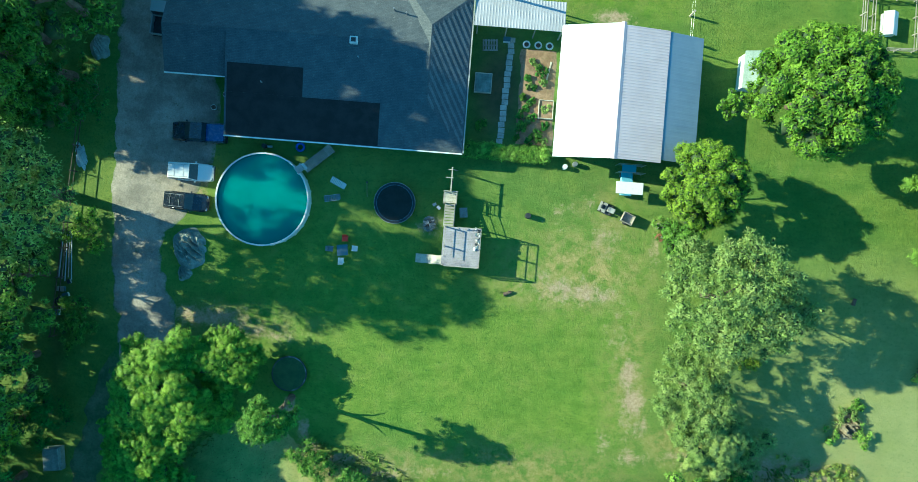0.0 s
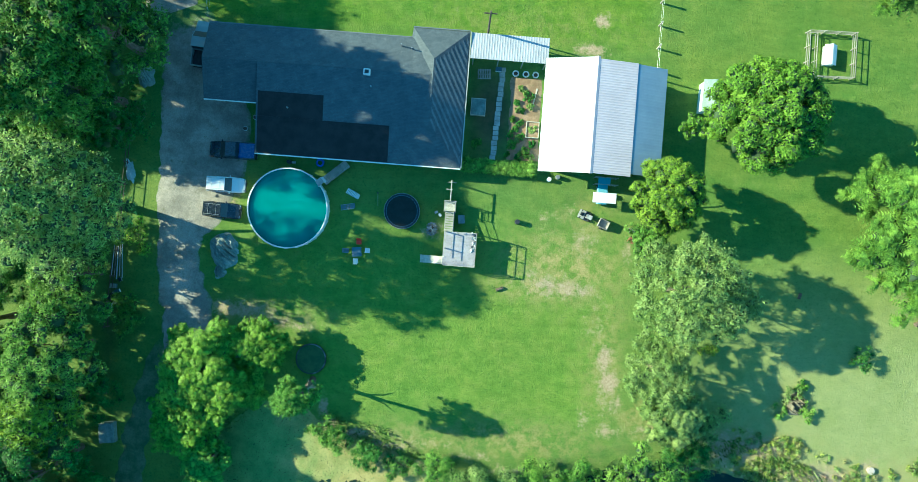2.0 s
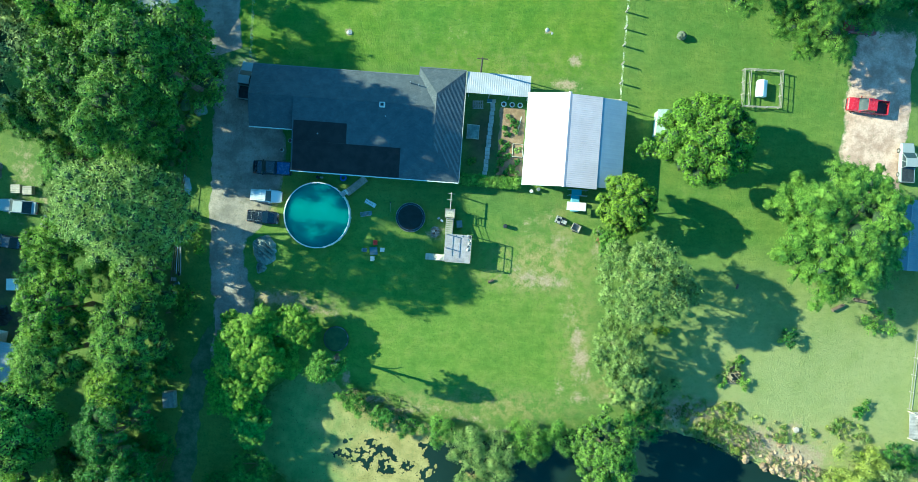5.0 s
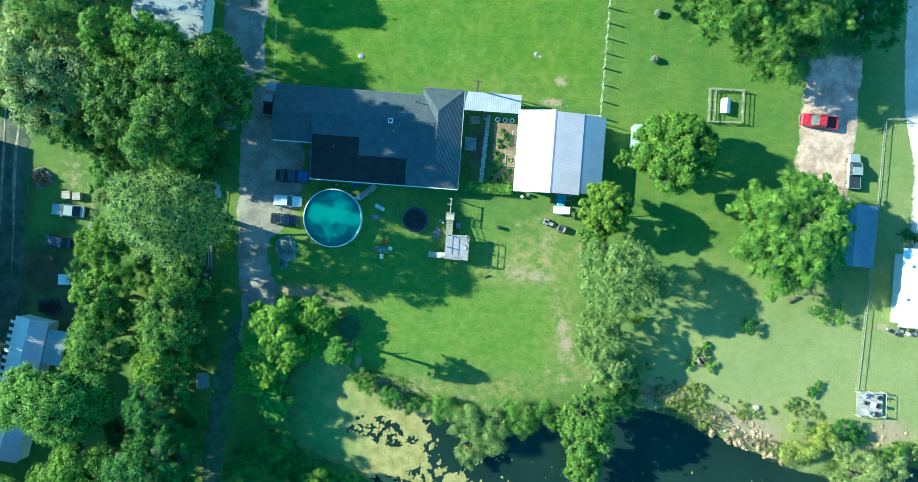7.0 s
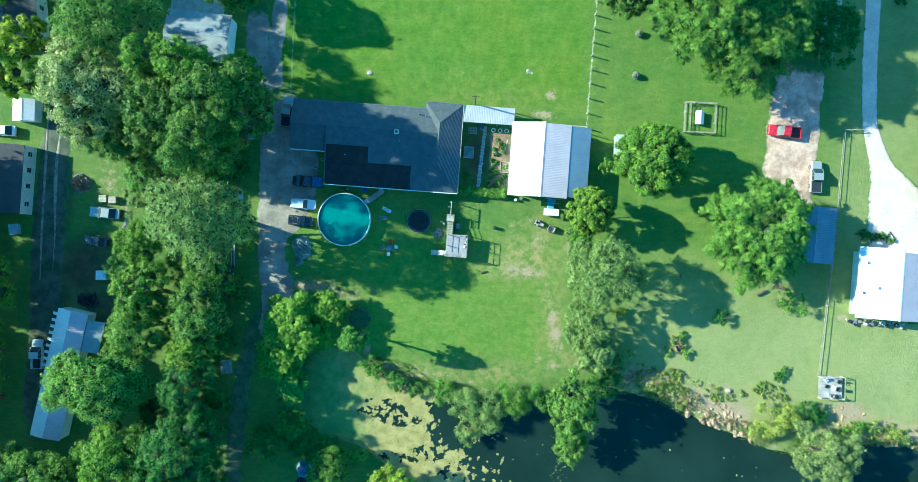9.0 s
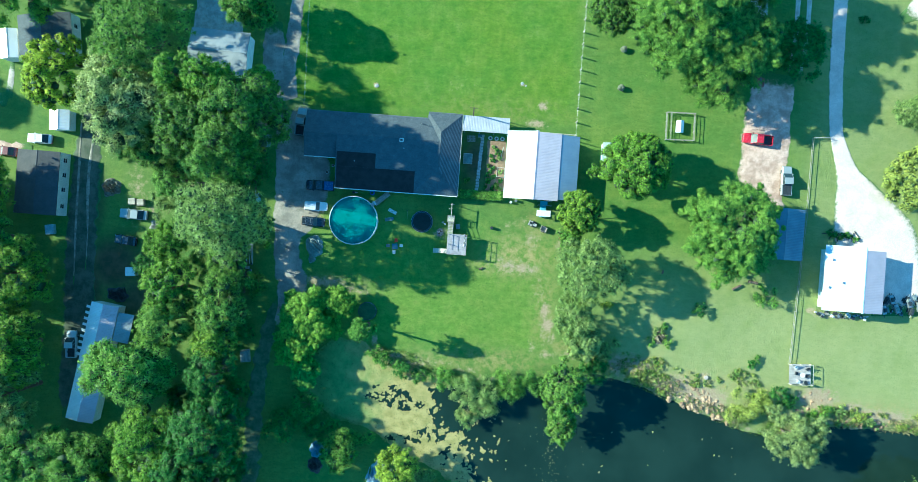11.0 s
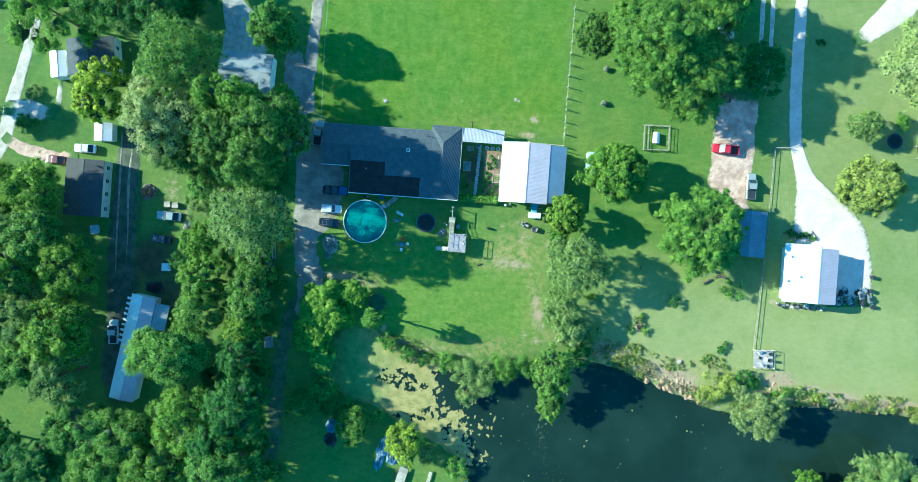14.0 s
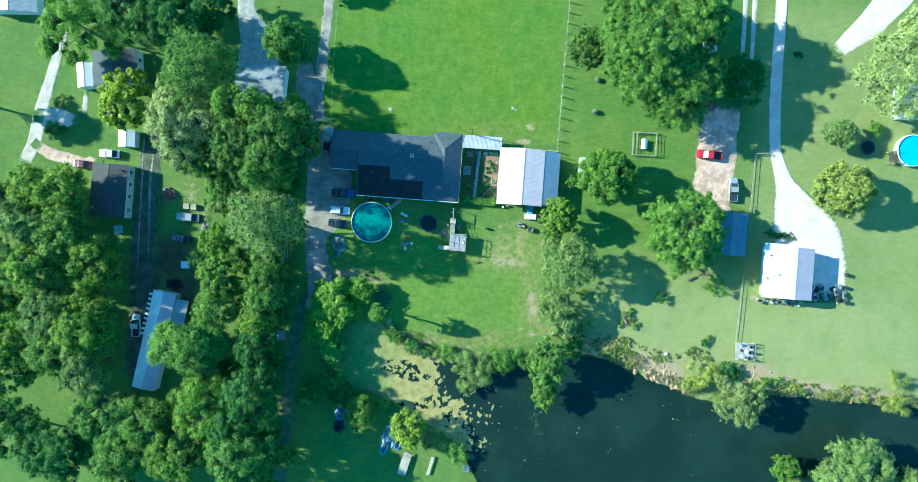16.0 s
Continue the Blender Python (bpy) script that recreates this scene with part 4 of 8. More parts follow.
def tree(x, y, radius, height, leaf, shape, label, name="tree", squeeze=1.0, turn=0.0, bare=0.0, z=0.0, extras=()):
    """A tree: tapered trunk with limbs, and a crown of boughs, each a mass of leafy clumps with dark gaps between."""
    r = np.random.default_rng(int(abs(x * 131 + y * 71)) + 5)
    radius *= 1.1
    boughs, share, clump, leaf_len, droop, flat, low, ragged, sprays, core, full = SHAPES[shape]
    top = thing(name, pose(x, y, z, 0, 0, turn), label, {"tree": "tree", "bush": "bush"}.get(name, "plant"))
    base = height * (bare or low)
    half = (height - base) / 2
    mid = base + half
    lobes = [(r.uniform(2, 6), r.uniform(0, 6.28), r.uniform(0.4, 1.0)) for _ in range(4)]
    # the boughs stand apart from one another all over the crown
    ways, hearts, sizes = [], [], []
    for i in range(int(boughs * (0.75 + 0.3 * min(1.6, half / radius)))):
        q = r.normal(0, 1, (14, 3))
        q[:, 2] = np.where(q[:, 2] < -0.25 * np.abs(q[:, 0]), -q[:, 2], q[:, 2])
        q /= np.linalg.norm(q, axis=1)[:, None]
        gap = np.min(np.linalg.norm(q[:, None] - np.array(ways)[None], axis=2), axis=1) if ways else np.ones(14)
        n = q[int(np.argmax(gap))]
        ways.append(n)
        b = share * r.uniform(0.72, 1.28)
        t = math.atan2(n[1], n[0])
        rag = 1 + ragged * sum(a * math.sin(round(k) * t + ph) for k, ph, a in lobes) / 2 + ragged * 0.45 * r.normal()
        k, wide = (1 - 0.92 * b) * rag, 1.0 - 0.16 * max(0.0, n[2])
        hearts.append((n[0] * radius * k * wide, n[1] * radius * k * wide * squeeze, mid + n[2] * half * (1 - 0.8 * b) * r.uniform(0.86, 1.04)))
        sizes.append((b * radius, b * radius * max(squeeze, 0.8), b * radius * 0.85 * min(1.2, max(0.7, half / radius))))
    centres, radii = [], []
    for (hx, hy, hz), (bx, by, bz), n in zip(hearts, sizes, ways):
        count = max(4, int(1.75 * (bx / (radius * clump)) ** 2))
        for i in range(count):
            d = r.normal(0, 1, 3) + 0.75 * n + np.array([0, 0, 0.5])
            d /= np.linalg.norm(d)
            cr = radius * clump * (0.6 + 0.8 * r.random())
            k = 0.72 + 0.3 * r.random()
            centres.append((hx + d[0] * bx * k, hy + d[1] * by * k, hz + d[2] * bz * k))
            radii.append((cr, cr, cr * flat))
            if r.random() < sprays * 0.5:
                # a thin spray of twigs reaches out past the clump
                far, small = k + 0.45 * r.random() + 0.2, cr * (0.4 + 0.25 * r.random())
                centres.append((hx + d[0] * bx * far, hy + d[1] * by * far, hz + d[2] * bz * far))
                radii.append((small, small, small * 0.6))
    for ex, ey, ez, er in extras:
        for _ in range(9):
            centres.append((ex + r.normal(0, 0.5) * er, ey + r.normal(0, 0.5) * er, ez + r.normal(0, 0.3) * er))
            radii.append((er * 0.4, er * 0.4, er * 0.32))
    size = leaf_len * min(1.35, max(0.7, radius / 5.0))
    solid = (hearts, sizes, {"round": 0.58, "dense": 0.52, "loose": 0.52, "willow": 0.50}.get(shape, 0.4))
    if shape == "willow":
        v, f, outer = frond_cloud(centres, radii, size * 1.1, r, core, bough=solid)
    else:
        area = sum(a * b for a, b, _ in radii)
        leaves = int(min(46000 if shape == "round" else 36000, max(500, area * 3.1 / (size * size) * 1.2 * full)))
        v, f, outer = leaf_cloud(centres, radii, leaves, size, r, droop, core=core, tight=0.55 if shape == "round" else 0.0, bough=None if shape in ("feather", "bush") else solid)
    v[:, 2] = np.maximum(v[:, 2], 0.03)
    from_arrays("crown", v, f, leaf, top, inner=SHADE_TWIGS, outer_faces=outer)
    if shape == "bush":
        bm = bmesh.new()
        for i in range(5):
            t = 1.26 * i
            rod((0.1 * math.cos(t), 0.1 * math.sin(t), -0.1), (radius * 0.5 * math.cos(t), radius * 0.5 * math.sin(t) * squeeze, height * 0.6), 0.05, 0.015, 5, bm)
        part("stem", bm, BARK, top)
    else:
        part("trunk", trunk_mesh(height * 0.78, 0.03 * height ** 0.9 + 0.03, r, 7, radius * 0.7), BARK, top)
    return top


BIG, SMALL = "tall broad-leaved tree with a heavy dark green crown", "small bushy tree with mid-green leaves"
def plant(x, y, radius, height, leaf, shape, label, squeeze=1.0, bare=0.0, extras=()):
    tree(x, y, radius, height, leaf, shape, label, "tree", squeeze, 0, bare, extras=extras)


# the lawns east of the barn
plant(31.9, 16.2, 5.9, 10.6, LEAF_OAK, "round", "round deep green shade tree on the lawn", 0.94, extras=[(-7.6, -1.2, 3.6, 1.1), (-6.4, -1.0, 4.2, 1.3)])
plant(22.2, 7.0, 3.6, 8.8, LEAF_FRESH, "round", "compact bright green tree beside the barn corner", 1.08)
plant(24.8, -3.6, 5.6, 11.0, LEAF_PALE, "feather", "airy grey-green tree at the lawn's edge", 0.9)
plant(21.4, 1.4, 2.0, 4.6, LEAF_MID, "loose", SMALL)
plant(23.0, -12.6, 3.5, 7.4, LEAF_PALE, "feather", "slender pale green tree above the pond bank", 1.2)
plant(25.0, -17.4, 3.0, 6.0, LEAF_PALE, "willow", "low pale green tree above the pond bank")
plant(49.9, 5.6, 7.3, 11.0, LEAF_ASH, "willow", "wide spreading tree with drooping mid-green leaves", 1.15)
plant(55.0, 2.0, 3.2, 5.6, LEAF_ASH, "willow", "spreading tree with drooping leaves beside the carport")
plant(37.2, 43.0, 8.6, 19.0, LEAF_ASH, "willow", "huge spreading tree between field and drive", 1.1)
plant(45.4, 37.4, 8.2, 15.5, LEAF_ASH, "willow", "broad tree with drooping mid-green leaves", 1.06, 0.06)
plant(25.8, 44.8, 4.0, 9.0, LEAF_ASH, "dense", "mid-green tree along the field fence", 1.1)
plant(36, 54, 8.0, 15.0, LEAF_ASH, "willow", BIG)
plant(46.5, 52, 7.0, 18.0, LEAF_ASH, "willow", BIG)
plant(61.6, 41.2, 4.6, 5.6, LEAF_DARK, "feather", "dark loose tree beside the parked cars", 1.1)
plant(85.5, 17.6, 6.0, 9.5, LEAF_OLIVE, "round", "yellow-green round tree on open lawn", 0.95)
plant(93.0, 43.0, 8.4, 13.0, LEAF_SILVER, "feather", "pale grey-green spreading tree", 1.1)
plant(99.0, 51.0, 6.0, 12.0, LEAF_SILVER, "loose", "pale grey-green tree beside a house")
plant(84.4, 30.6, 3.8, 5.5, LEAF_PALE, "feather", "small pale tree with a thin crown", 0.7)
# unseen tree past the west edge, added to cast shade over the lane
plant(-111, 23, 4.6, 12.0, LEAF_MID, "loose", BIG)
# round the pond
plant(21.6, -26.2, 3.7, 9.5, LEAF_WILLOW, "dense", "leaning willow over dark water", 1.5)
plant(22.0, -33.6, 2.7, 5.5, LEAF_WILLOW, "dense", "low willow standing in the pond's edge", 1.2)
plant(65.4, -32.0, 4.8, 7.5, LEAF_DUSTY, "feather", "grey-green willow on the pond bank")
plant(93.0, -45.5, 8.2, 8.0, LEAF_PALE, "willow", "grey-green willow beyond the pond", 0.8)
plant(78.0, -46.5, 3.0, 5.0, LEAF_BRIGHT, "loose", "bright green small tree beyond the pond")
plant(106.0, -50.0, 5.0, 8.0, LEAF_PALE, "willow", "grey-green willow beyond the pond")
plant(-19.3, -41.0, 3.4, 6.0, LEAF_WILLOW, "loose", "pale green small tree by the pond", 1.1)
plant(-8.2, -43.4, 3.6, 6.5, LEAF_YELLOW, "loose", "yellow-green small tree by the pond", 1.2)
plant(-16.2, -17.4, 2.1, 11.0, LEAF_MID, "feather", "slim small tree on the pond bank", 0.85, 0.36)
plant(-26.8, -16.2, 5.2, 6.4, LEAF_BRIGHT, "willow", "dense leafy thicket tree by the pond", 0.9)
plant(-21.9, -13.4, 3.0, 4.8, LEAF_BRIGHT, "willow", "leafy thicket tree by the pond", 0.9)
plant(-29.2, -22.5, 3.3, 5.0, LEAF_BRIGHT, "willow", "leafy thicket tree by the pond", 1.2)
plant(-27.2, -27.2, 2.4, 3.8, LEAF_MID, "willow", "low leafy tree overhanging the pond", 1.2)
# the tall row west of the drive
plant(-38.8, 19.4, 6.8, 21.0, LEAF_ASH, "dense", BIG)
plant(-41.0, 13.4, 5.3, 20.0, LEAF_ASH, "loose", BIG, 1.0, 0.2, extras=[(0.0, -3.6, 15.0, 2.8), (-2.0, -3.2, 17.0, 2.6), (1.0, -2.0, 13.0, 3.0), (2.0, -4.0, 16.0, 2.6), (-2.0, -3.0, 18.2, 2.6)])
plant(-44.0, 17.0, 4.6, 17.0, LEAF_DARK, "loose", BIG, 1.0, 0.2)
plant(-38.6, 25.8, 3.2, 9.5, LEAF_BRIGHT, "loose", "bright green tree catching the sun")
plant(-49.9, 24.6, 3.5, 21.0, LEAF_BRIGHT, "loose", "bright green tree catching the sun")
plant(-44.4, 24.0, 3.6, 22.0, LEAF_BRIGHT, "loose", "bright green tree catching the sun")
plant(-48.6, 17.6, 6.2, 18.0, LEAF_ASH, "dense", BIG)
plant(-57.8, 31.0, 7.8, 19.0, LEAF_WILLOW, "feather", "tall pale silver-green tree with bare limbs showing")
plant(-60.5, 19.8, 7.4, 17.0, LEAF_SILVER, "loose", "tall pale silver-green tree among others", 1.05)
plant(-62.5, 25.0, 5.0, 15.0, LEAF_SILVER, "loose", "tall pale silver-green tree among others")
plant(-40.6, 1.3, 7.6, 20.0, LEAF_MIST, "feather", "tall feathery willow beside the drive", 0.66, 0.24, extras=[(3.6, 0.3, 9.0, 2.4), (2.4, -2.2, 10.0, 2.6), (3.2, 1.6, 11.0, 2.4), (0.5, -2.6, 6.0, 2.6), (-1.0, -4.4, 6.6, 2.6), (-0.5, -4.4, 8.5, 3.0), (-1.5, -5.2, 9.5, 2.8), (-4.0, -3.6, 10.0, 3.0), (0.5, -5.0, 11.0, 2.6), (1.4, -1.0, 7.4, 2.8), (0.0, -3.4, 12.0, 3.0), (-2.0, 1.0, 13.0, 3.4), (1.0, 0.4, 16.0, 3.0)])
plant(-41.4, 40.8, 4.6, 12.4, LEAF_MID, "dense", "round mid-green tree beside the drive", 1.0, 0.04, extras=[(0.0, 0.0, 3.0, 3.2), (0.5, 1.5, 5.0, 3.0), (0.0, -1.5, 5.0, 3.0)])
plant(-42.5, 59.0, 4.0, 11.0, LEAF_MID, "dense", "round mid-green tree beside the drive")
plant(-76.2, 25.6, 5.2, 11.0, LEAF_LIME, "round", "yellow-green round tree beside a white house", 1.25)
plant(-86.0, 40.5, 8.0, 14.0, LEAF_BRIGHT, "loose", BIG)
plant(-76.0, 44.0, 7.0, 14.0, LEAF_MID, "loose", BIG)
plant(-65.0, 43.5, 7.0, 13.0, LEAF_DARK, "loose", BIG)
plant(-59.0, 47.5, 5.0, 11.0, LEAF_DARK, "dense", BIG)
plant(-49.4, 12.2, 3.6, 9.0, LEAF_DARK, "dense", BIG)
plant(-43.6, 10.6, 3.6, 10.8, LEAF_MID, "loose", SMALL, 1.0, 0.12)
plant(-40.4, 10.2, 3.3, 8.0, LEAF_DARK, "loose", SMALL, 1.0, 0.08)
plant(-43.2, -21.6, 3.6, 11.5, LEAF_FRESH, "dense", BIG)
plant(-52.0, -18.5, 4.3, 12.0, LEAF_WILLOW, "loose", BIG)
plant(-53.6, 7.8, 3.6, 7.0, LEAF_MID, "loose", SMALL)
plant(-44.8, -1.6, 3.4, 8.6, LEAF_WILLOW, "feather", "pale green small tree beside the willow")
plant(-53.6, -4.2, 3.8, 9.0, LEAF_BRIGHT, "loose", "bright green bushy tree over parked cars")
plant(-42.0, -6.8, 3.7, 9.0, LEAF_WILLOW, "loose", "pale green slim tree by the fence", 1.45)
plant(-51.8, -12.6, 4.3, 12.0, LEAF_BRIGHT, "dense", SMALL, 1.2)
plant(-42.4, -15.0, 4.4, 12.0, LEAF_WILLOW, "dense", "pale green tree in a dense row", 1.35)
plant(-42.8, -27.4, 4.2, 13.0, LEAF_DARK, "loose", BIG, 1.2)
plant(-42.6, -33.2, 4.0, 11.5, LEAF_DARK, "loose", BIG, 1.0)
plant(-57.2, -27.4, 7.5, 15.0, LEAF_WILLOW, "dense", "broad domed tree hanging over a metal roof", 0.70)
plant(-48.5, -34.4, 3.6, 8.0, LEAF_DARK, "dense", SMALL)
plant(-53.0, -40.0, 6.2, 13.0, LEAF_BRIGHT, "loose", "bright yellow-green tree in a dense row", 1.2)
plant(-42.2, -37.6, 5.6, 16.0, LEAF_DARK, "loose", BIG, 1.2)
plant(-46.5, -44.5, 4.6, 15.0, LEAF_DARK, "dense", BIG)
plant(-42.6, -57.0, 5.6, 16.0, LEAF_DARK, "dense", BIG)
plant(-43.5, -50.0, 6.4, 17.0, LEAF_MID, "dense", BIG)
plant(-58.0, -51.5, 6.6, 12.0, LEAF_BRIGHT, "dense", "bright green tree in a dense row")
plant(-66.5, -46.0, 5.6, 11.0, LEAF_WILLOW, "loose", "pale green spreading woodland tree")
plant(-75.0, -45.0, 6.0, 11.0, LEAF_MID, "loose", "mid-green spreading woodland tree")
plant(-72.0, -54.0, 6.0, 11.0, LEAF_WILLOW, "loose", "pale green spreading woodland tree")
plant(-85.0, -53.0, 7.0, 12.0, LEAF_DARK, "loose", BIG)
plant(-96.0, -49.0, 7.0, 12.0, LEAF_MID, "loose", BIG)
plant(-35.6, -52.0, 2.6, 5.0, LEAF_MID, "loose", SMALL)
# the wood at the western edge
for i, (wx, wy) in enumerate([(-94, 4), (-86.5, -5.5), (-97, -5), (-91, -13), (-80.6, -11.8), (-99, -16), (-88, -23), (-79.6, -25.2), (-96, -26), (-87, -31), (-79, -33.5), (-97, -35.5),
                              (-105, 2), (-107, -10), (-106, -22), (-105, -33), (-88, 3.4)]):
    plant(wx, wy, 5.2 + 0.5 * ((i * 7) % 5) / 2, 12 + (i * 5) % 4, (LEAF_FRESH, LEAF_WILLOW, LEAF_MIST, LEAF_FRESH)[i % 4], ("loose", "dense")[i % 2], "woodland tree in a dense stand", 1.0 + 0.06 * (i % 3))

BUSH_WORDS = {LEAF_PALE: "grey-green bush on rough grass", LEAF_YELLOW: "yellow-green bush on the bank", LEAF_OLIVE: "straw-green bush on the bank", LEAF_DARK: "dark green bush in shade"}


def bush(x, y, radius, height, leaf, squeeze):
    tree(x, y, radius, height, leaf, "bush", BUSH_WORDS.get(leaf, "leafy green bush on rough grass"), "bush", squeeze, 0, 0, -0.1)


bush(-47.6, -13.0, 2.4, 4.6, LEAF_DARK, 1.6)
bush(-47.8, -19.0, 2.4, 4.4, LEAF_DARK, 1.6)
bush(-47.6, -25.6, 2.4, 4.0, LEAF_DARK, 1.5)
bush(-47.8, -31.0, 2.4, 4.0, LEAF_DARK, 1.4)
bush(-40.6, -20.5, 2.6, 3.6, LEAF_DARK, 1.2)
bush(-41.2, -30.5, 2.8, 4.2, LEAF_DARK, 1.2)
bush(-39.8, -34.0, 2.4, 3.4, LEAF_DARK, 1.2)
bush(-40.6, -43.0, 3.0, 4.6, LEAF_DARK, 1.3)
bush(-39.6, -47.0, 2.6, 4.0, LEAF_DARK, 1.2)
bush(-39.8, -54.0, 3.0, 4.6, LEAF_DARK, 1.2)
bush(-12.3, -24.3, 1.9, 1.8, LEAF_MID, 0.8)
bush(-8.6, -25.8, 1.8, 1.6, LEAF_DARK, 0.7)
bush(-5.4, -26.6, 1.6, 1.5, LEAF_MID, 0.7)
bush(-14.2, -23.0, 1.5, 1.8, LEAF_MID, 1.0)
bush(3.4, -27.6, 3.0, 3.6, LEAF_PALE, 1.1)
bush(7.2, -29.2, 3.2, 3.2, LEAF_PALE, 1.2)
bush(11.6, -27.2, 3.0, 3.4, LEAF_WILLOW, 0.9)
bush(-0.5, -26.8, 2.4, 2.4, LEAF_MID, 0.8)
bush(4.2, -33.0, 2.2, 2.2, LEAF_PALE, 1.3)
bush(15.6, -26.4, 2.4, 3.0, LEAF_MID, 0.8)
bush(27.8, -22.6, 2.6, 3.2, LEAF_DARK, 0.8)
bush(29.6, -18.8, 2.4, 3.0, LEAF_PALE, 0.8)
bush(40.0, -14.6, 1.1, 0.8, LEAF_PALE, 1.0)
bush(42.0, -16.6, 0.9, 0.8, LEAF_WILLOW, 1.7)
bush(39.0, -16.8, 0.8, 0.6, LEAF_MID, 1.0)
bush(41.2, -13.6, 0.7, 0.6, LEAF_MID, 0.8)
bush(58.6, -19.8, 0.88, 0.78, LEAF_DARK, 0.9)
bush(59.6, -18.6, 0.64, 0.84, LEAF_MID, 1.3)
bush(66.4, -26.4, 1.6, 1.4, LEAF_DARK, 0.8)
bush(76.0, -27.6, 1.3, 0.8, LEAF_PALE, 0.7)
bush(97.2, -30.0, 1.0, 0.6, LEAF_OLIVE, 0.6)
bush(58.4, -27.2, 3.2, 2.8, LEAF_OLIVE, 0.9)
bush(56.2, -29.2, 2.2, 2.0, LEAF_OLIVE, 0.8)
bush(60.6, -26.0, 1.6, 2.0, LEAF_YELLOW, 0.8)
bush(64.0, -25.6, 1.8, 2.2, LEAF_DARK, 0.9)
bush(71.8, -28.6, 2.2, 1.6, LEAF_WILLOW, 0.8)
bush(82.0, -29.4, 1.5, 0.8, LEAF_PALE, 0.6)
bush(88.5, -30.0, 1.1, 0.6, LEAF_OLIVE, 0.6)
bush(80.4, -28.6, 1.2, 0.7, LEAF_OLIVE, 0.5)
bush(104.0, -27.8, 3.0, 2.6, LEAF_OLIVE, 1.4)
bush(60.2, -6.4, 1.8, 2.4, LEAF_WILLOW, 1.3)
bush(47.4, -9.6, 1.1, 1.8, LEAF_DARK, 1.5)
bush(29.8, -10.4, 0.9, 1.1, LEAF_YELLOW, 0.8)
bush(20.2, 2.6, 1.2, 1.5, LEAF_MID, 1.2)
bush(-30.5, -37.5, 3.4, 4.2, LEAF_DARK, 0.8)
bush(-24.6, -38.4, 3.2, 2.6, LEAF_DARK, 0.7)
bush(-26.6, -33.8, 2.9, 3.8, LEAF_MID, 0.9)
bush(-16.0, -39.6, 2.6, 2.0, LEAF_MID, 0.7)
bush(-3.0, -46.6, 3.0, 2.4, LEAF_PALE, 0.7)
bush(3.0, -49.0, 2.6, 2.2, LEAF_MID, 0.9)
bush(-56.2, 2.4, 2.6, 3.4, LEAF_PALE, 1.0)
plant(-57.2, 13.0, 4.4, 9.0, LEAF_ASH, "loose", SMALL, 0.9)
bush(-56.6, 9.0, 2.4, 3.0, LEAF_WILLOW, 0.8)
bush(-48.6, -8.2, 3.2, 4.0, LEAF_DARK, 1.0)
bush(-37.8, -2.2, 1.8, 1.6, LEAF_BRIGHT, 1.4)
bush(-38.2, -11.4, 1.8, 1.8, LEAF_MID, 1.4)
bush(-59.6, -9.0, 2.0, 2.6, LEAF_DARK, 1.0)
bush(-47.4, 9.4, 2.6, 3.6, LEAF_MID, 0.9)
bush(-38.4, 12.2, 1.6, 2.6, LEAF_DARK, 1.8)
for bx, by, br in ((72.2, 6.9, 1.0), (74.0, 6.3, 0.9), (75.6, 6.6, 0.8), (77.0, 5.9, 0.8)):
    bush(bx, by, br, 0.5, LEAF_DARK, 0.6)
bush(-94.5, 25.0, 1.6, 1.4, LEAF_PALE, 1.0)
bush(-66.0, 12.5, 1.6, 1.6, LEAF_DARK, 1.0)
bush(-94.8, 18.8, 2.0, 1.8, LEAF_DARK, 0.8)
bush(94.0, 32.2, 2.2, 1.6, LEAF_MID, 0.6)
bush(75.6, 48.6, 0.9, 0.8, LEAF_DARK, 0.6)


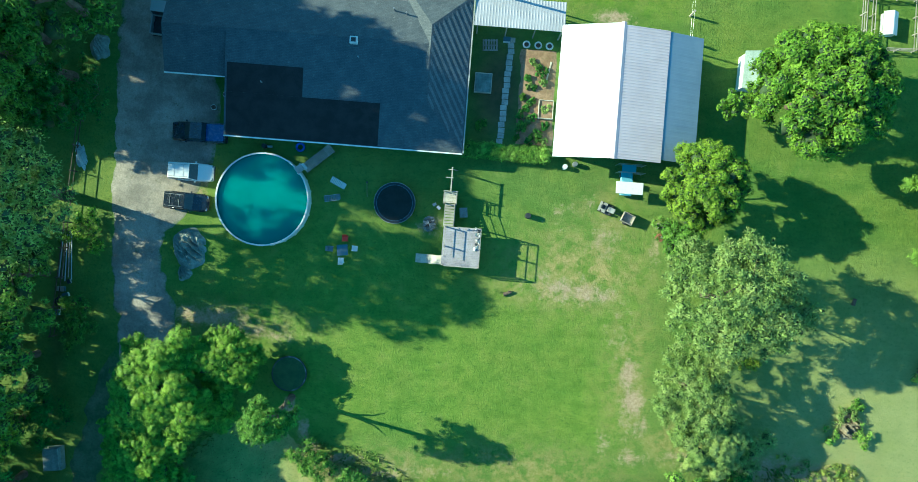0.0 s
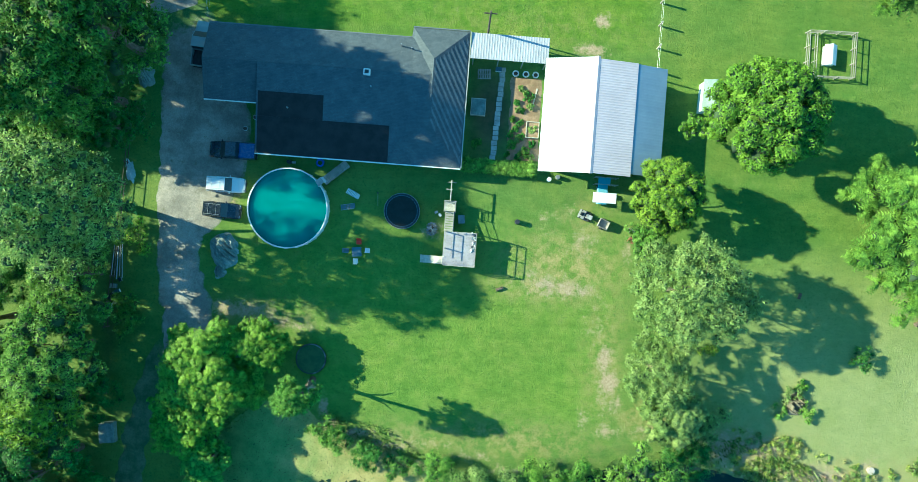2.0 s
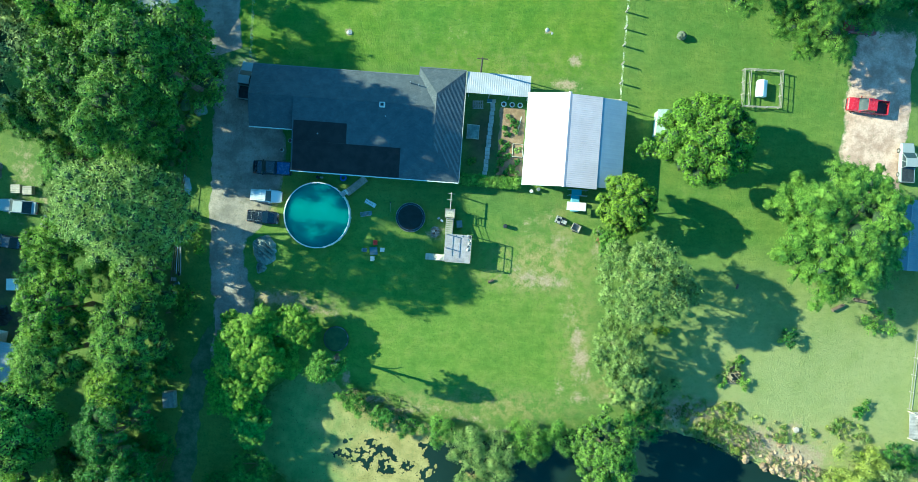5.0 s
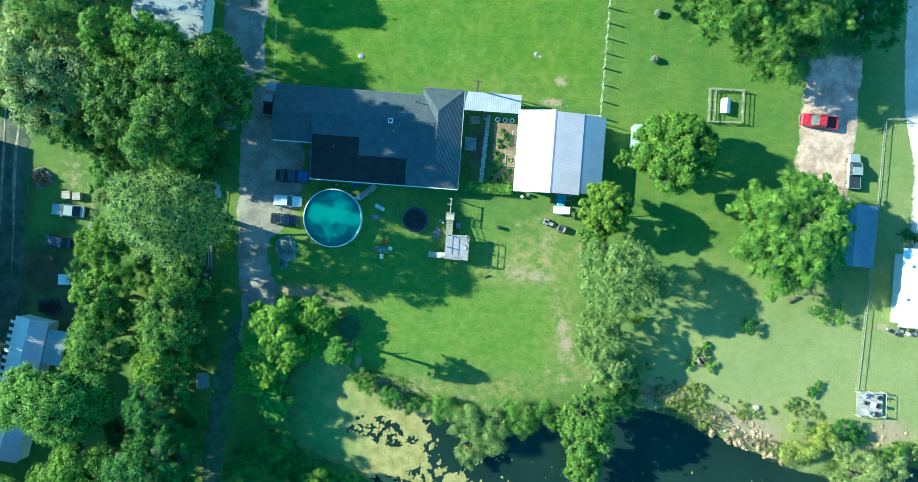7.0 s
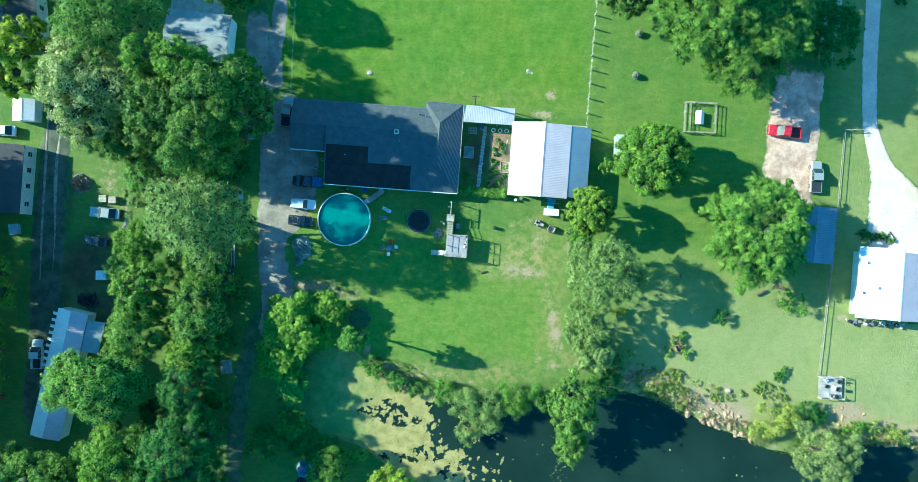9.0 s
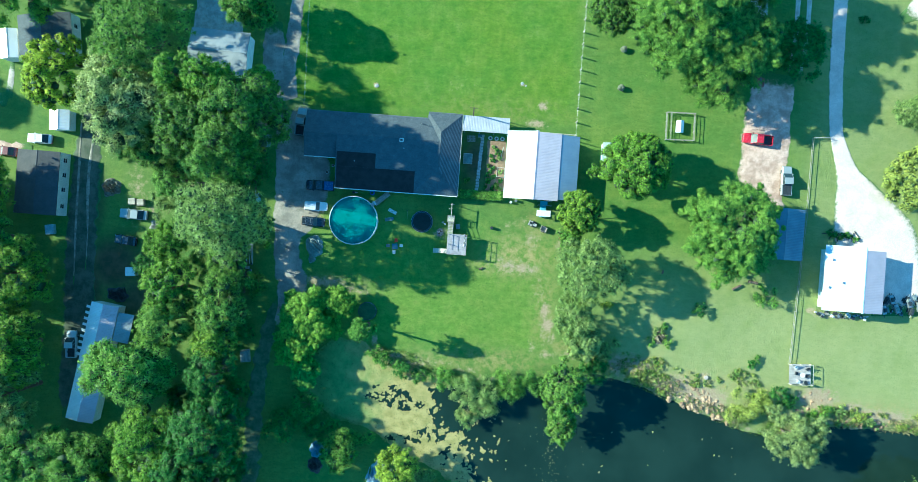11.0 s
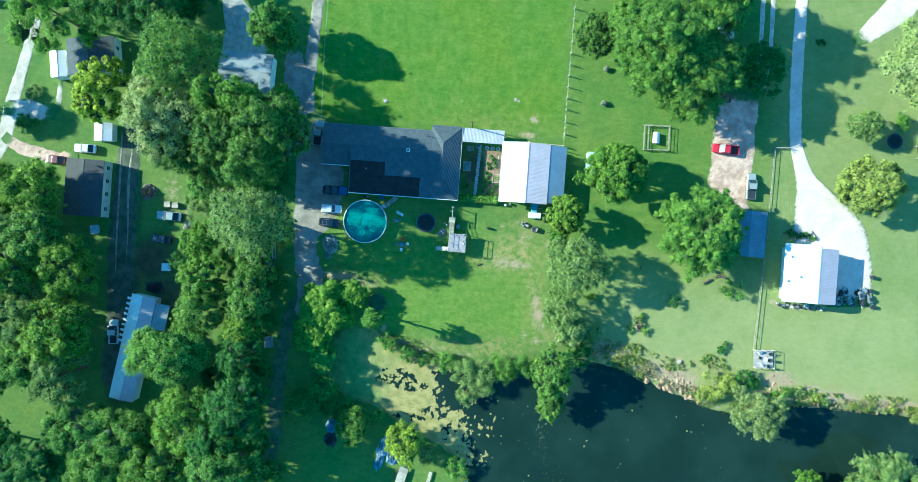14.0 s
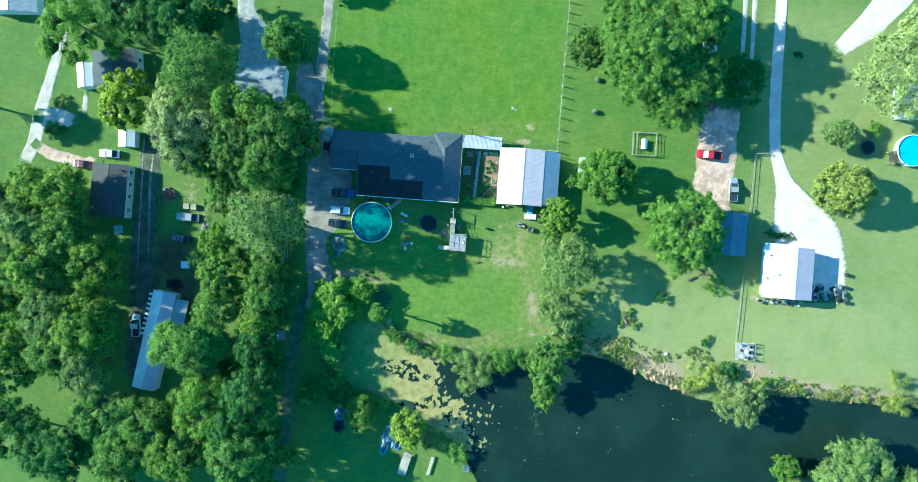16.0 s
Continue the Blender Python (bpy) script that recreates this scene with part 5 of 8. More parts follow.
def weeds():
    """Tall weeds and reeds in a belt round the pond."""
    r = np.random.default_rng(9)
    px, py = r.uniform(-32, 118, 200000), r.uniform(-58, -17, 200000)
    d = polygon_distance(px, py, SHORE)
    keep = (d > -0.4) & (d < 1.0 + 1.5 * waves(px, py, 3.0, 33) + 2.2 * ((px > 32) & (py > -36))) & (waves(px, py, 1.6, 31) + 0.8 * r.random(200000) > 0.1)
    keep &= (px > 33) | (r.random(200000) < 0.4)
    px, py, d = px[keep][:26000], py[keep][:26000], d[keep][:26000]
    n = len(px)
    p = np.column_stack([px, py, np.maximum(-0.35, -0.35 + 0.16 * d)])
    t = r.uniform(0, 6.28, n)
    out = np.column_stack([np.cos(t), np.sin(t), np.zeros(n)])
    side = np.column_stack([-np.sin(t), np.cos(t), np.zeros(n)]) * r.uniform(0.03, 0.08, (n, 1))
    h, lean = r.uniform(0.15, 0.6, (n, 1)), r.uniform(0.1, 0.42, (n, 1))
    v = np.stack([p - side, p + side, p + side * 0.6 + out * lean * 0.5 + np.array([0, 0, 1]) * h * 0.8, p + out * lean + np.array([0, 0, 1]) * h], 1)
    base = 4 * np.arange(n)[:, None]
    f = np.concatenate([base + np.array([0, 1, 2]), base + np.array([0, 2, 3])], 1).reshape(-1, 3)
    f, v, east = f.reshape(n, -1), v.reshape(-1, 3), (px > 66) | ((px > 40) & (px < 58) & (r.random(n) < 0.6))
    east_thin = east & (r.random(n) < 0.55)
    for who, material, label in ((~east, REED, "tall green weeds and reeds along the pond bank"), (east_thin, REED_DRY, "dry straw-coloured grass along the pond bank")):
        count = int(who.sum())
        tri = np.concatenate([4 * np.arange(count)[:, None] + np.array([0, 1, 2]), 4 * np.arange(count)[:, None] + np.array([0, 2, 3])], 1).reshape(-1, 3)
        tagged(from_arrays("bank_weeds", v.reshape(n, 4, 3)[who].reshape(-1, 3), tri, material), label, "weeds", kind="stuff")


def weed_belt():
    """Low tangled growth on the rough ground between lawn and pond."""
    r = np.random.default_rng(19)
    px, py = r.uniform(26, 112, 14000), r.uniform(-34, -17, 14000)
    d = polygon_distance(px, py, SHORE)
    upper = np.interp(px, [26, 34, 42, 50, 56, 60, 64, 72, 112], [5.5, 5.5, 6.5, 7.5, 10.5, 11.0, 3.0, 4.0, 2.6])
    lower = np.interp(px, [26, 44, 48, 55, 60, 64, 112], [0.2, 0.4, 4.2, 7.2, 9.0, 0.0, 0.3])
    tuft = torn(px, py, 2.6, 41.0) + 0.5 * torn(px, py, 0.8, 43.0) + 0.25 * r.random(len(px))
    keep = (d > lower + 0.6 * waves(px, py, 1.3, 49)) & (d < upper + 0.8 * waves(px, py, 1.7, 50)) & ~((px > 43) & (px < 55) & (d < 4.0)) & (tuft > 0.12 + 0.22 * (px > 66)) & ~((px > 63) & (px < 71) & (py > -24))
    px, py = px[keep][:1900], py[keep][:1900]
    kinds = r.random(len(px)) + 0.25 * waves(px, py, 3.0, 47)
    for low, high, leaf, words in ((-9, 0.42, LEAF_OLIVE, "low straw-green weeds tangled on the pond bank"), (0.42, 0.62, REED_DRY, "dry straw-coloured weeds tangled on the pond bank"), (0.62, 0.84, REED, "low green weeds tangled on the pond bank"), (0.84, 9, LEAF_PALE, "low grey-green weeds tangled on the pond bank")):
        who = (kinds >= low) & (kinds < high)
        k = int(who.sum())
        size = r.uniform(0.12, 0.42, (k, 1))
        c = np.column_stack([px[who], py[who], 0.1 + 0.35 * size[:, 0]])
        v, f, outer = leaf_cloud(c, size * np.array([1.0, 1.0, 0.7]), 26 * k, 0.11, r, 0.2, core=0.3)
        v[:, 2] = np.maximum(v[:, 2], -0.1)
        tagged(from_arrays("bank_weeds", v, f, leaf, inner=SHADE_TWIGS, outer_faces=outer), words, "weeds", kind="stuff")


weeds()
weed_belt()


# ---- buildings ----
def wall_box(name, x0, x1, y0, y1, z1, material, parent, t=0.16):
    """Four walls round a room, each a part of its own."""
    for a, b, c, d in ((x0, x1, y0, y0 + t), (x0, x1, y1 - t, y1), (x0, x0 + t, y0 + t, y1 - t), (x1 - t, x1, y0 + t, y1 - t)):
        part(name, box(a, b, c, d, -0.1, z1), material, parent)


def window(parent, x, y, z, w, h, along="y", out=1):
    """A framed window set on a wall that runs along y or x."""
    frame_bm, t = bmesh.new(), 0.05
    def put(u0, u1, z0, z1, d0, d1, bm):
        if along == "y":
            box(min(x + out * d0, x + out * d1), max(x + out * d0, x + out * d1), y + u0, y + u1, z + z0, z + z1, 0, bm)
        else:
            box(x + u0, x + u1, min(y + out * d0, y + out * d1), max(y + out * d0, y + out * d1), z + z0, z + z1, 0, bm)
        return bm
    for u0, u1, z0, z1 in ((-w / 2, w / 2, 0, t), (-w / 2, w / 2, h - t, h), (-w / 2, -w / 2 + t, t, h - t), (w / 2 - t, w / 2, t, h - t), (-w / 2 + t, w / 2 - t, h / 2 - 0.02, h / 2 + 0.02)):
        put(u0, u1, z0, z1, 0.0, 0.06, frame_bm)
    fr = part("window", frame_bm, TRIM, parent, "white window frame")
    part("pane", put(-w / 2 + t, w / 2 - t, t, h - t, 0.005, 0.02, bmesh.new()), WINDOW, fr, "dark glass pane")


def eaves(parent, p0, p1, material=None, name="gutter"):
    d = Vector(p1) - Vector(p0)
    side = Vector((-d.y, d.x, 0)).normalized() * 0.06
    p0, p1 = Vector(p0), Vector(p1)
    bm = slab([p0 - side, p1 - side, p1 + side, p0 + side], 0.11)
    part(name, bm, material or TRIM, parent, "white eaves gutter" if material is None else "grey eaves gutter")


# the main house: a gabled body with a hipped wing at its east end
house = thing("house", pose(0, 0, 0), "long low house with grey shingle roof and black felt patch", "house")
ZE, ZR = 2.7, 4.0
wall_box("wall", -29.9, -1.3, 14.6, 22.2, 2.6, BLUE_SIDING, house)
wall_box("wall", -23.7, -1.3, 8.9, 14.6, 2.55, BLUE_SIDING, house)
part("gable_wall", slab([(-29.9, 14.6, 2.6), (-29.75, 14.6, 2.6), (-29.75, 22.2, 2.6), (-29.9, 22.2, 2.6)], 0.02, slab([(-29.9, 18.4, 3.85), (-29.75, 18.4, 3.85), (-29.75, 22.2, 2.6), (-29.75, 14.6, 2.6), (-29.9, 14.6, 2.6), (-29.9, 22.2, 2.6)], 0.1)), BLUE_SIDING, house)
part("roof", slab([(-30.4, 22.75, ZE), (-30.4, 18.4, ZR), (-4.8, 18.4, ZR), (-4.8, 22.75, ZE)]), SHINGLE, house, "grey shingle roof slope")
part("roof", slab([(-30.4, 18.4, ZR), (-30.4, 14.1, ZE), (-24.2, 14.1, ZE), (-24.2, 18.4, ZR)]), SHINGLE, house, "grey shingle roof slope")
part("roof", slab([(-24.2, 18.4, ZR), (-24.2, 8.4, 2.6), (-9.0, 8.4, 2.6), (-4.8, 12.8, 3.21), (-4.8, 18.4, ZR)]), SHINGLE, house, "grey shingle roof slope")
part("cheek_wall", slab([(-24.2, 18.3, 3.93), (-24.05, 18.3, 3.93), (-24.05, 8.6, 2.52), (-24.2, 8.6, 2.52)], 0.05, slab([(-24.2, 14.1, 3.3), (-24.06, 14.1, 3.3), (-24.06, 8.5, 2.5), (-24.2, 8.5, 2.5)], 0.5)), SIDING, house, "white painted cheek board")
N_APEX, S_APEX = (-4.6, 20.2, ZR + 0.05), (-4.6, 12.8, ZR + 0.05)
part("roof", slab([(-7.25, 23.95, 2.62), (-0.8, 23.95, 2.62), N_APEX]), SHINGLE, house, "grey shingle hip end")
part("roof", slab([(-0.8, 8.4, 2.62), (-9.2, 8.4, 2.62), S_APEX]), SHINGLE, house, "grey shingle hip end")
part("roof", slab([(-7.25, 23.95, 2.62), N_APEX, S_APEX, (-9.2, 8.4, 2.62)]), SHINGLE, house, "grey shingle roof slope")
part("roof", slab([N_APEX, (-0.8, 23.95, 2.62), (-0.8, 8.4, 2.62), S_APEX]), SHINGLE, house, "grey shingle roof slope")
# raised slanting courses on the east slope; paler shingle paints its lit stripes
def east_height(x):
    return ZR + 0.05 + (2.62 - ZR - 0.05) * (x + 4.6) / 3.8 + 0.03


for i in range(19):
    # each course starts on the ridge side and runs to the eaves on a slant
    y_top, line = 30.0 - 1.12 * i, []
    for k in range(41):
        x = -4.5 + 3.6 * k / 40
        y = y_top - 6.6 * k / 40
        if 12.8 - (x + 4.6) * 1.15 + 0.08 < y < 20.2 + (x + 4.6) * 0.98 - 0.6:
            line.append((x, y))
    if len(line) > 1:
        (xa, ya), (xb, yb) = line[0], line[-1]
        part("shingle_course", slab([(xa, ya, east_height(xa)), (xb, yb, east_height(xb)), (xb, yb + 0.5, east_height(xb)), (xa, ya + 0.5, east_height(xa))], 0.05), MID_SHINGLE, house, "raised slanting shingle course, paler as a lit stripe")
Z_AT = lambda y: 4.0 - 0.14 * (18.4 - y) + 0.035
part("felt_patch", slab([(-24.0, 8.45, Z_AT(8.45)), (-9.1, 8.45, Z_AT(8.45)), (-9.1, 12.5, Z_AT(12.5)), (-24.0, 12.5, Z_AT(12.5))], 0.03), BLACK_ROOF, house, "black roofing felt")
part("felt_patch", slab([(-24.0, 12.51, Z_AT(12.51)), (-16.65, 12.51, Z_AT(12.51)), (-16.65, 15.25, Z_AT(15.25)), (-24.0, 15.25, Z_AT(15.25))], 0.03), BLACK_ROOF, house, "black roofing felt")
for p0, p1 in (((-24.2, 8.32, 2.62), (-0.8, 8.32, 2.62)), ((-30.4, 14.02, 2.7), (-24.25, 14.02, 2.7))):
    eaves(house, p0, p1)
for p0, p1, m_ in (((-30.4, 22.83, 2.7), (-7.3, 22.83, 2.7), MID_SHINGLE), ((-7.25, 24.03, 2.7), (-0.8, 24.03, 2.7), MID_SHINGLE), ((-0.72, 8.4, 2.64), (-0.72, 23.95, 2.7), CONCRETE)):
    eaves(house, p0, p1, m_)
part("ridge_cap", rod((-30.3, 18.4, 3.995), (-6, 18.4, 3.995), 0.04, seg=6), SHINGLE, house)
vent = part("roof_vent", box(-12.3, -11.55, 17.75, 18.45, 3.8, 4.3, 0.05), PLASTIC_WHITE, house, "square white roof vent")
part("cap", box(-12.15, -11.7, 17.9, 18.3, 4.3, 4.36, 0.02), IRON, vent)
for vx, vy in ((-8.4, 21.6), (-7.2, 21.3), (-11.4, 16.6), (-20.6, 13.6)):
    part("vent_pipe", rod((vx, vy, 3.0), (vx, vy, Z_AT(vy) + 0.35 if vy < 18 else 3.75), 0.07), STEEL, house)

# breezeway roof between house and barn
breeze = thing("breezeway", pose(0, 0, 0), "open breezeway under white ribbed metal roof", "breezeway")
bm = corrugated(-20.95, -23.95, -0.62, 8.25, 2.75, 2.5, 0.3, 0.012)
bmesh.ops.rotate(bm, verts=bm.verts, cent=(0, 0, 0), matrix=Matrix.Rotation(radians(-90), 3, "Z"))
part("roof", bm, ROOF_GREY, breeze, "white ribbed metal roof")
for px_ in (-0.3, 2.6, 5.4, 8.0):
    for py_ in (21.1, 23.8):
        part("post", box(px_ - 0.06, px_ + 0.06, py_ - 0.06, py_ + 0.06, -0.1, 2.5), WOOD, breeze)
part("beam", box(-0.5, 8.2, 21.04, 21.14, 2.5, 2.68), DARK_WOOD, breeze)
part("beam", box(-0.5, 8.2, 23.76, 23.86, 2.3, 2.46), DARK_WOOD, breeze)

# the metal barn with a lean-to
barn = thing("barn", pose(0, 0, 0), "metal barn with white ribbed roof and blue-grey gable", "barn")
wall_box("wall", 8.5, 17.8, 9.5, 21.2, 2.9, BLUE_SIDING, barn)
for gy in (9.5, 21.06):
    part("gable", slab([(8.5, gy, 2.95), (17.8, gy, 4.05), (13.45, gy, 4.7)], 0.02, slab([(8.5, gy + 0.14, 2.95), (13.45, gy + 0.14, 4.72), (17.8, gy + 0.14, 4.05), (17.8, gy, 4.05), (13.45, gy, 4.72), (8.5, gy, 2.95)], 0.02)), BLUE_SIDING, barn)
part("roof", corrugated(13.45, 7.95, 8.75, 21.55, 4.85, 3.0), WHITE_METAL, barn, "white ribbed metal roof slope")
# greyer sheet than the west slope, painting in its turn from the sun
part("roof", corrugated(13.45, 18.1, 8.75, 21.35, 4.85, 4.12, 0.28, 0.022), GREY_METAL, barn, "ribbed metal roof slope, coloured greyer for weak sun")
part("ridge_cap", slab([(13.2, 8.7, 4.84), (13.45, 8.7, 4.93), (13.45, 21.6, 4.93), (13.2, 21.6, 4.84)], 0.02, slab([(13.45, 8.7, 4.93), (13.7, 8.7, 4.84), (13.7, 21.6, 4.84), (13.45, 21.6, 4.93)], 0.02)), GREY_METAL, barn)
lean_roof = part("lean_to_roof", corrugated(18.12, 21.75, 9.05, 21.3, 4.07, 2.95, 0.6, 0.006), BLUE_METAL, barn, "pale blue ribbed metal lean-to roof")
for py_ in (9.4, 13.3, 17.2, 21.0):
    part("post", box(21.4, 21.55, py_ - 0.07, py_ + 0.07, -0.1, 2.8), WOOD, barn)
part("upper_wall", box(17.66, 17.8, 9.64, 21.06, 2.9, 4.0), BLUE_SIDING, barn)
part("barn_door", box(10.2, 12.9, 9.40, 9.48, 0.05, 2.4), SLATE_METAL, barn, "sliding metal barn door")
part("beam", box(21.38, 21.56, 9.3, 21.1, 2.8, 2.92), WOOD, barn)

# small green garden shed
def gable_hut(name, m, w, d, eave, ridge, roof_a, roof_b, wall, label, over=0.2, ribs=False, category="shed", slots=()):
    """A gabled hut: ridge along local y, west slope and east slope in their own sheets."""
    hut = thing(name, m, label, category)
    wall_box("wall", -w / 2, w / 2, -d / 2, d / 2, eave, wall, hut, 0.1)
    for gy in (-d / 2, d / 2 - 0.1):
        part("gable", slab([(-w / 2, gy, eave), (w / 2, gy, eave), (w / 2, gy + 0.1, eave), (-w / 2, gy + 0.1, eave)], 0.02, slab([(-w / 2, gy, eave), (0, gy, ridge - 0.08), (w / 2, gy, eave), (w / 2, gy + 0.1, eave), (0, gy + 0.1, ridge - 0.08), (-w / 2, gy + 0.1, eave)], 0.02)), wall, hut)
    low = eave - (ridge - eave) * over / (w / 2)
    for sx, mat_ in ((-1, roof_a), (1, roof_b)):
        if ribs:
            bm = corrugated(0.0, sx * (w / 2 + over), -d / 2 - over, d / 2 + over, ridge, low, 0.3, 0.025)
        else:
            bm = slab([(0, -d / 2 - over, ridge), (sx * (w / 2 + over), -d / 2 - over, low), (sx * (w / 2 + over), d / 2 + over, low), (0, d / 2 + over, ridge)][::sx], 0.08)
        part("roof", bm, mat_, hut)
    part("ridge_cap", slab([(-0.14, -d / 2 - over, ridge + 0.0), (0, -d / 2 - over, ridge + 0.05), (0, d / 2 + over, ridge + 0.05), (-0.14, d / 2 + over, ridge)], 0.03, slab([(0, -d / 2 - over, ridge + 0.05), (0.14, -d / 2 - over, ridge), (0.14, d / 2 + over, ridge), (0, d / 2 + over, ridge + 0.05)], 0.03)), roof_b, hut)
    for y, z in slots:
        window(hut, w / 2, y, z, 0.9, 1.1, "y", 1)
    return hut


# west slope painted in the sunlit green, east slope in the darker one
gable_hut("garden_shed", pose(27.65, 19.0, 0, 0, 0, -1.5), 2.3, 3.4, 1.9, 2.3, SUNLIT_GREEN_ROOF, GREEN_PAINT, SIDING, "small garden shed with faded green roof beside a tree", 0.15)
gable_hut("goat_house", pose(41.3, 25.2, 0, 0, 0, 0), 1.2, 2.2, 0.75, 1.05, WHITE_METAL, WHITE_METAL, SIDING, "tiny white animal hut standing inside a pen", 0.1)
# east neighbours
gable_hut("carport", pose(61.9, 5.8, 0, 0, 0, -0.5), 7.0, 9.4, 2.6, 3.2, DUSTY_BLUE, DUSTY_BLUE, BLUE_SIDING, "slate-blue metal garage beside the fence", 0.2, True, "garage")
east = thing("metal_building", pose(0, 0, 0), "large white-roofed metal building on pale gravel", "building")
wall_box("wall", 70.7, 80.1, -7.6, 3.5, 3.6, SIDING, east)
part("roof", corrugated(76.3, 69.3, -8.0, 4.35, 4.75, 3.7, 0.3), WHITE_METAL, east, "white ribbed metal roof slope")
# lavender sheet here paints the dimmer light of the east side
part("roof", corrugated(76.3, 80.6, -8.0, 3.75, 4.75, 3.95, 0.3, 0.010), LAVENDER_METAL, east, "ribbed metal roof slope, coloured greyer for weak sun")
part("ridge_cap", slab([(76.05, -8.05, 4.74), (76.3, -8.05, 4.82), (76.3, 4.38, 4.82), (76.05, 4.38, 4.74)], 0.02, slab([(76.3, -8.05, 4.82), (76.55, -8.05, 4.73), (76.55, 4.38, 4.73), (76.3, 4.38, 4.82)], 0.02)), WHITE_METAL, east)
for gy in (-7.6, 3.36):
    part("gable", slab([(70.7, gy, 3.65), (76.3, gy, 4.62), (80.1, gy, 3.9), (80.1, gy + 0.14, 3.9), (76.3, gy + 0.14, 4.62), (70.7, gy + 0.14, 3.65)], 0.1), SIDING, east)
for vx, vy in ((70.2, -3.6), (70.6, 1.6), (72.6, -2.6)):
    part("roof_vent", box(vx - 0.13, vx + 0.13, vy - 0.2, vy + 0.2, 3.7, 4.15 + 0.14 * (vx - 70.2), 0.03), STEEL, east)
gable_hut("far_house", pose(103.0, 39.0, 0, 0, 0, 4), 9, 7, 2.6, 4.0, SLATE_METAL, GREY_METAL, SIDING, "grey-roofed house half hidden behind trees", 0.3, True, "house")
gable_hut("field_shed", pose(54.4, 52.0, 0, 0, 0, 2), 2.4, 9, 2.2, 2.8, GREY_METAL, SLATE_METAL, SIDING, "narrow metal shed under tall trees", 0.15, True)
# west neighbours
gable_hut("dark_roof_house", pose(-80.4, 5.2, 0, 0, 0, 0), 8.0, 12.0, 3.1, 3.6, BROWN_SHINGLE, BROWN_SHINGLE, SIDING, "low house with dark shingle roof and white siding", 0.04, False, "house", [(-4.2, 1.0), (-1.0, 1.0), (1.8, 1.0), (4.6, 1.0)])
gable_hut("white_house", pose(-81.0, 33.4, 0, 0, 0, 8), 10.0, 7.6, 3.0, 4.0, SHINGLE, SHINGLE, SIDING, "white house with dark shingle roof under trees", 0.05, False, "house", [(-1.2, 1.0), (1.6, 1.0)])
gable_hut("grey_house", pose(-47.7, 32.4, 0, 0, 0, 88), 7.6, 10.6, 3.3, 4.1, SLATE_METAL, SLATE_METAL, SIDING, "low house with grey metal roof in tree shade", 0.3, False, "house")
gable_hut("corner_house", pose(-106, 48.6, 0, 0, 0, 3), 11, 8, 2.7, 3.8, SLATE_METAL, SLATE_METAL, SIDING, "grey-roofed house at the lane", 0.3, True, "house", [(0, 1.0)])
gable_hut("utility_shed", pose(-77.7, 17.5, 0, 0, 0, 3), 3.6, 3.6, 2.1, 2.6, WHITE_METAL, WHITE_METAL, SIDING, "small white metal shed beside a parked car", 0.12, True)
gable_hut("brown_shed", pose(-49.8, 6.0, 0, 0, 0, 5), 3.4, 2.8, 2.2, 2.8, surface("tan_shed_roof", (0.40, 0.28, 0.20), (0.48, 0.35, 0.26), 0.8), BROWN_SHINGLE, DARK_WOOD, "tan-roofed shed under trees", 0.15)
# white sunward slope, grey far slope: the light difference is in the sheets
trailer = gable_hut("mobile_home", pose(-67.7, -28.2, 0, 0, 0, -8.6), 5.0, 22.4, 2.7, 3.15, WHITE_METAL, GREY_METAL, SIDING, "long mobile home with bright metal roof half under trees", 0.15, True, "mobile home")
part("awning", corrugated(2.7, 5.6, 4.8, 10.4, 2.5, 2.25, 0.3, 0.02), SLATE_METAL, trailer, "blue metal awning")
for py_ in (5.0, 10.2):
    part("post", box(5.3, 5.4, py_ - 0.05, py_ + 0.05, -0.1, 2.25), WOOD, trailer)
for i in range(9):
    part("awning_slat", slab([(-2.6, 10.4 - 1.15 * i, 2.45), (-2.6, 9.9 - 1.15 * i, 2.45), (-3.7, 9.9 - 1.15 * i, 2.2), (-3.7, 10.4 - 1.15 * i, 2.2)], 0.04), WHITE_METAL, trailer)
gable_hut("white_annexe", pose(-88.0, 31.2, 0, 0, 0, 8), 3.2, 5.4, 2.7, 3.1, WHITE_METAL, WHITE_METAL, SIDING, "small white annexe with bright metal roof", 0.1, False, "shed")


# ---- vehicles ----
def wheel_set(v, length, width, r=0.34, front=0.19, rear=0.2):
    for x in (length / 2 - length * front, -length / 2 + length * rear):
        for s in (-1, 1):
            y = s * (width / 2 - 0.1)
            w = part("wheel", rod((x, y - 0.11, r), (x, y + 0.11, r), r, seg=16), RUBBER, v, "black tyre")
            part("rim", rod((x, y + s * 0.112 - 0.01, r), (x, y + s * 0.112 + 0.01, r), r * 0.6, seg=12), STEEL, w)


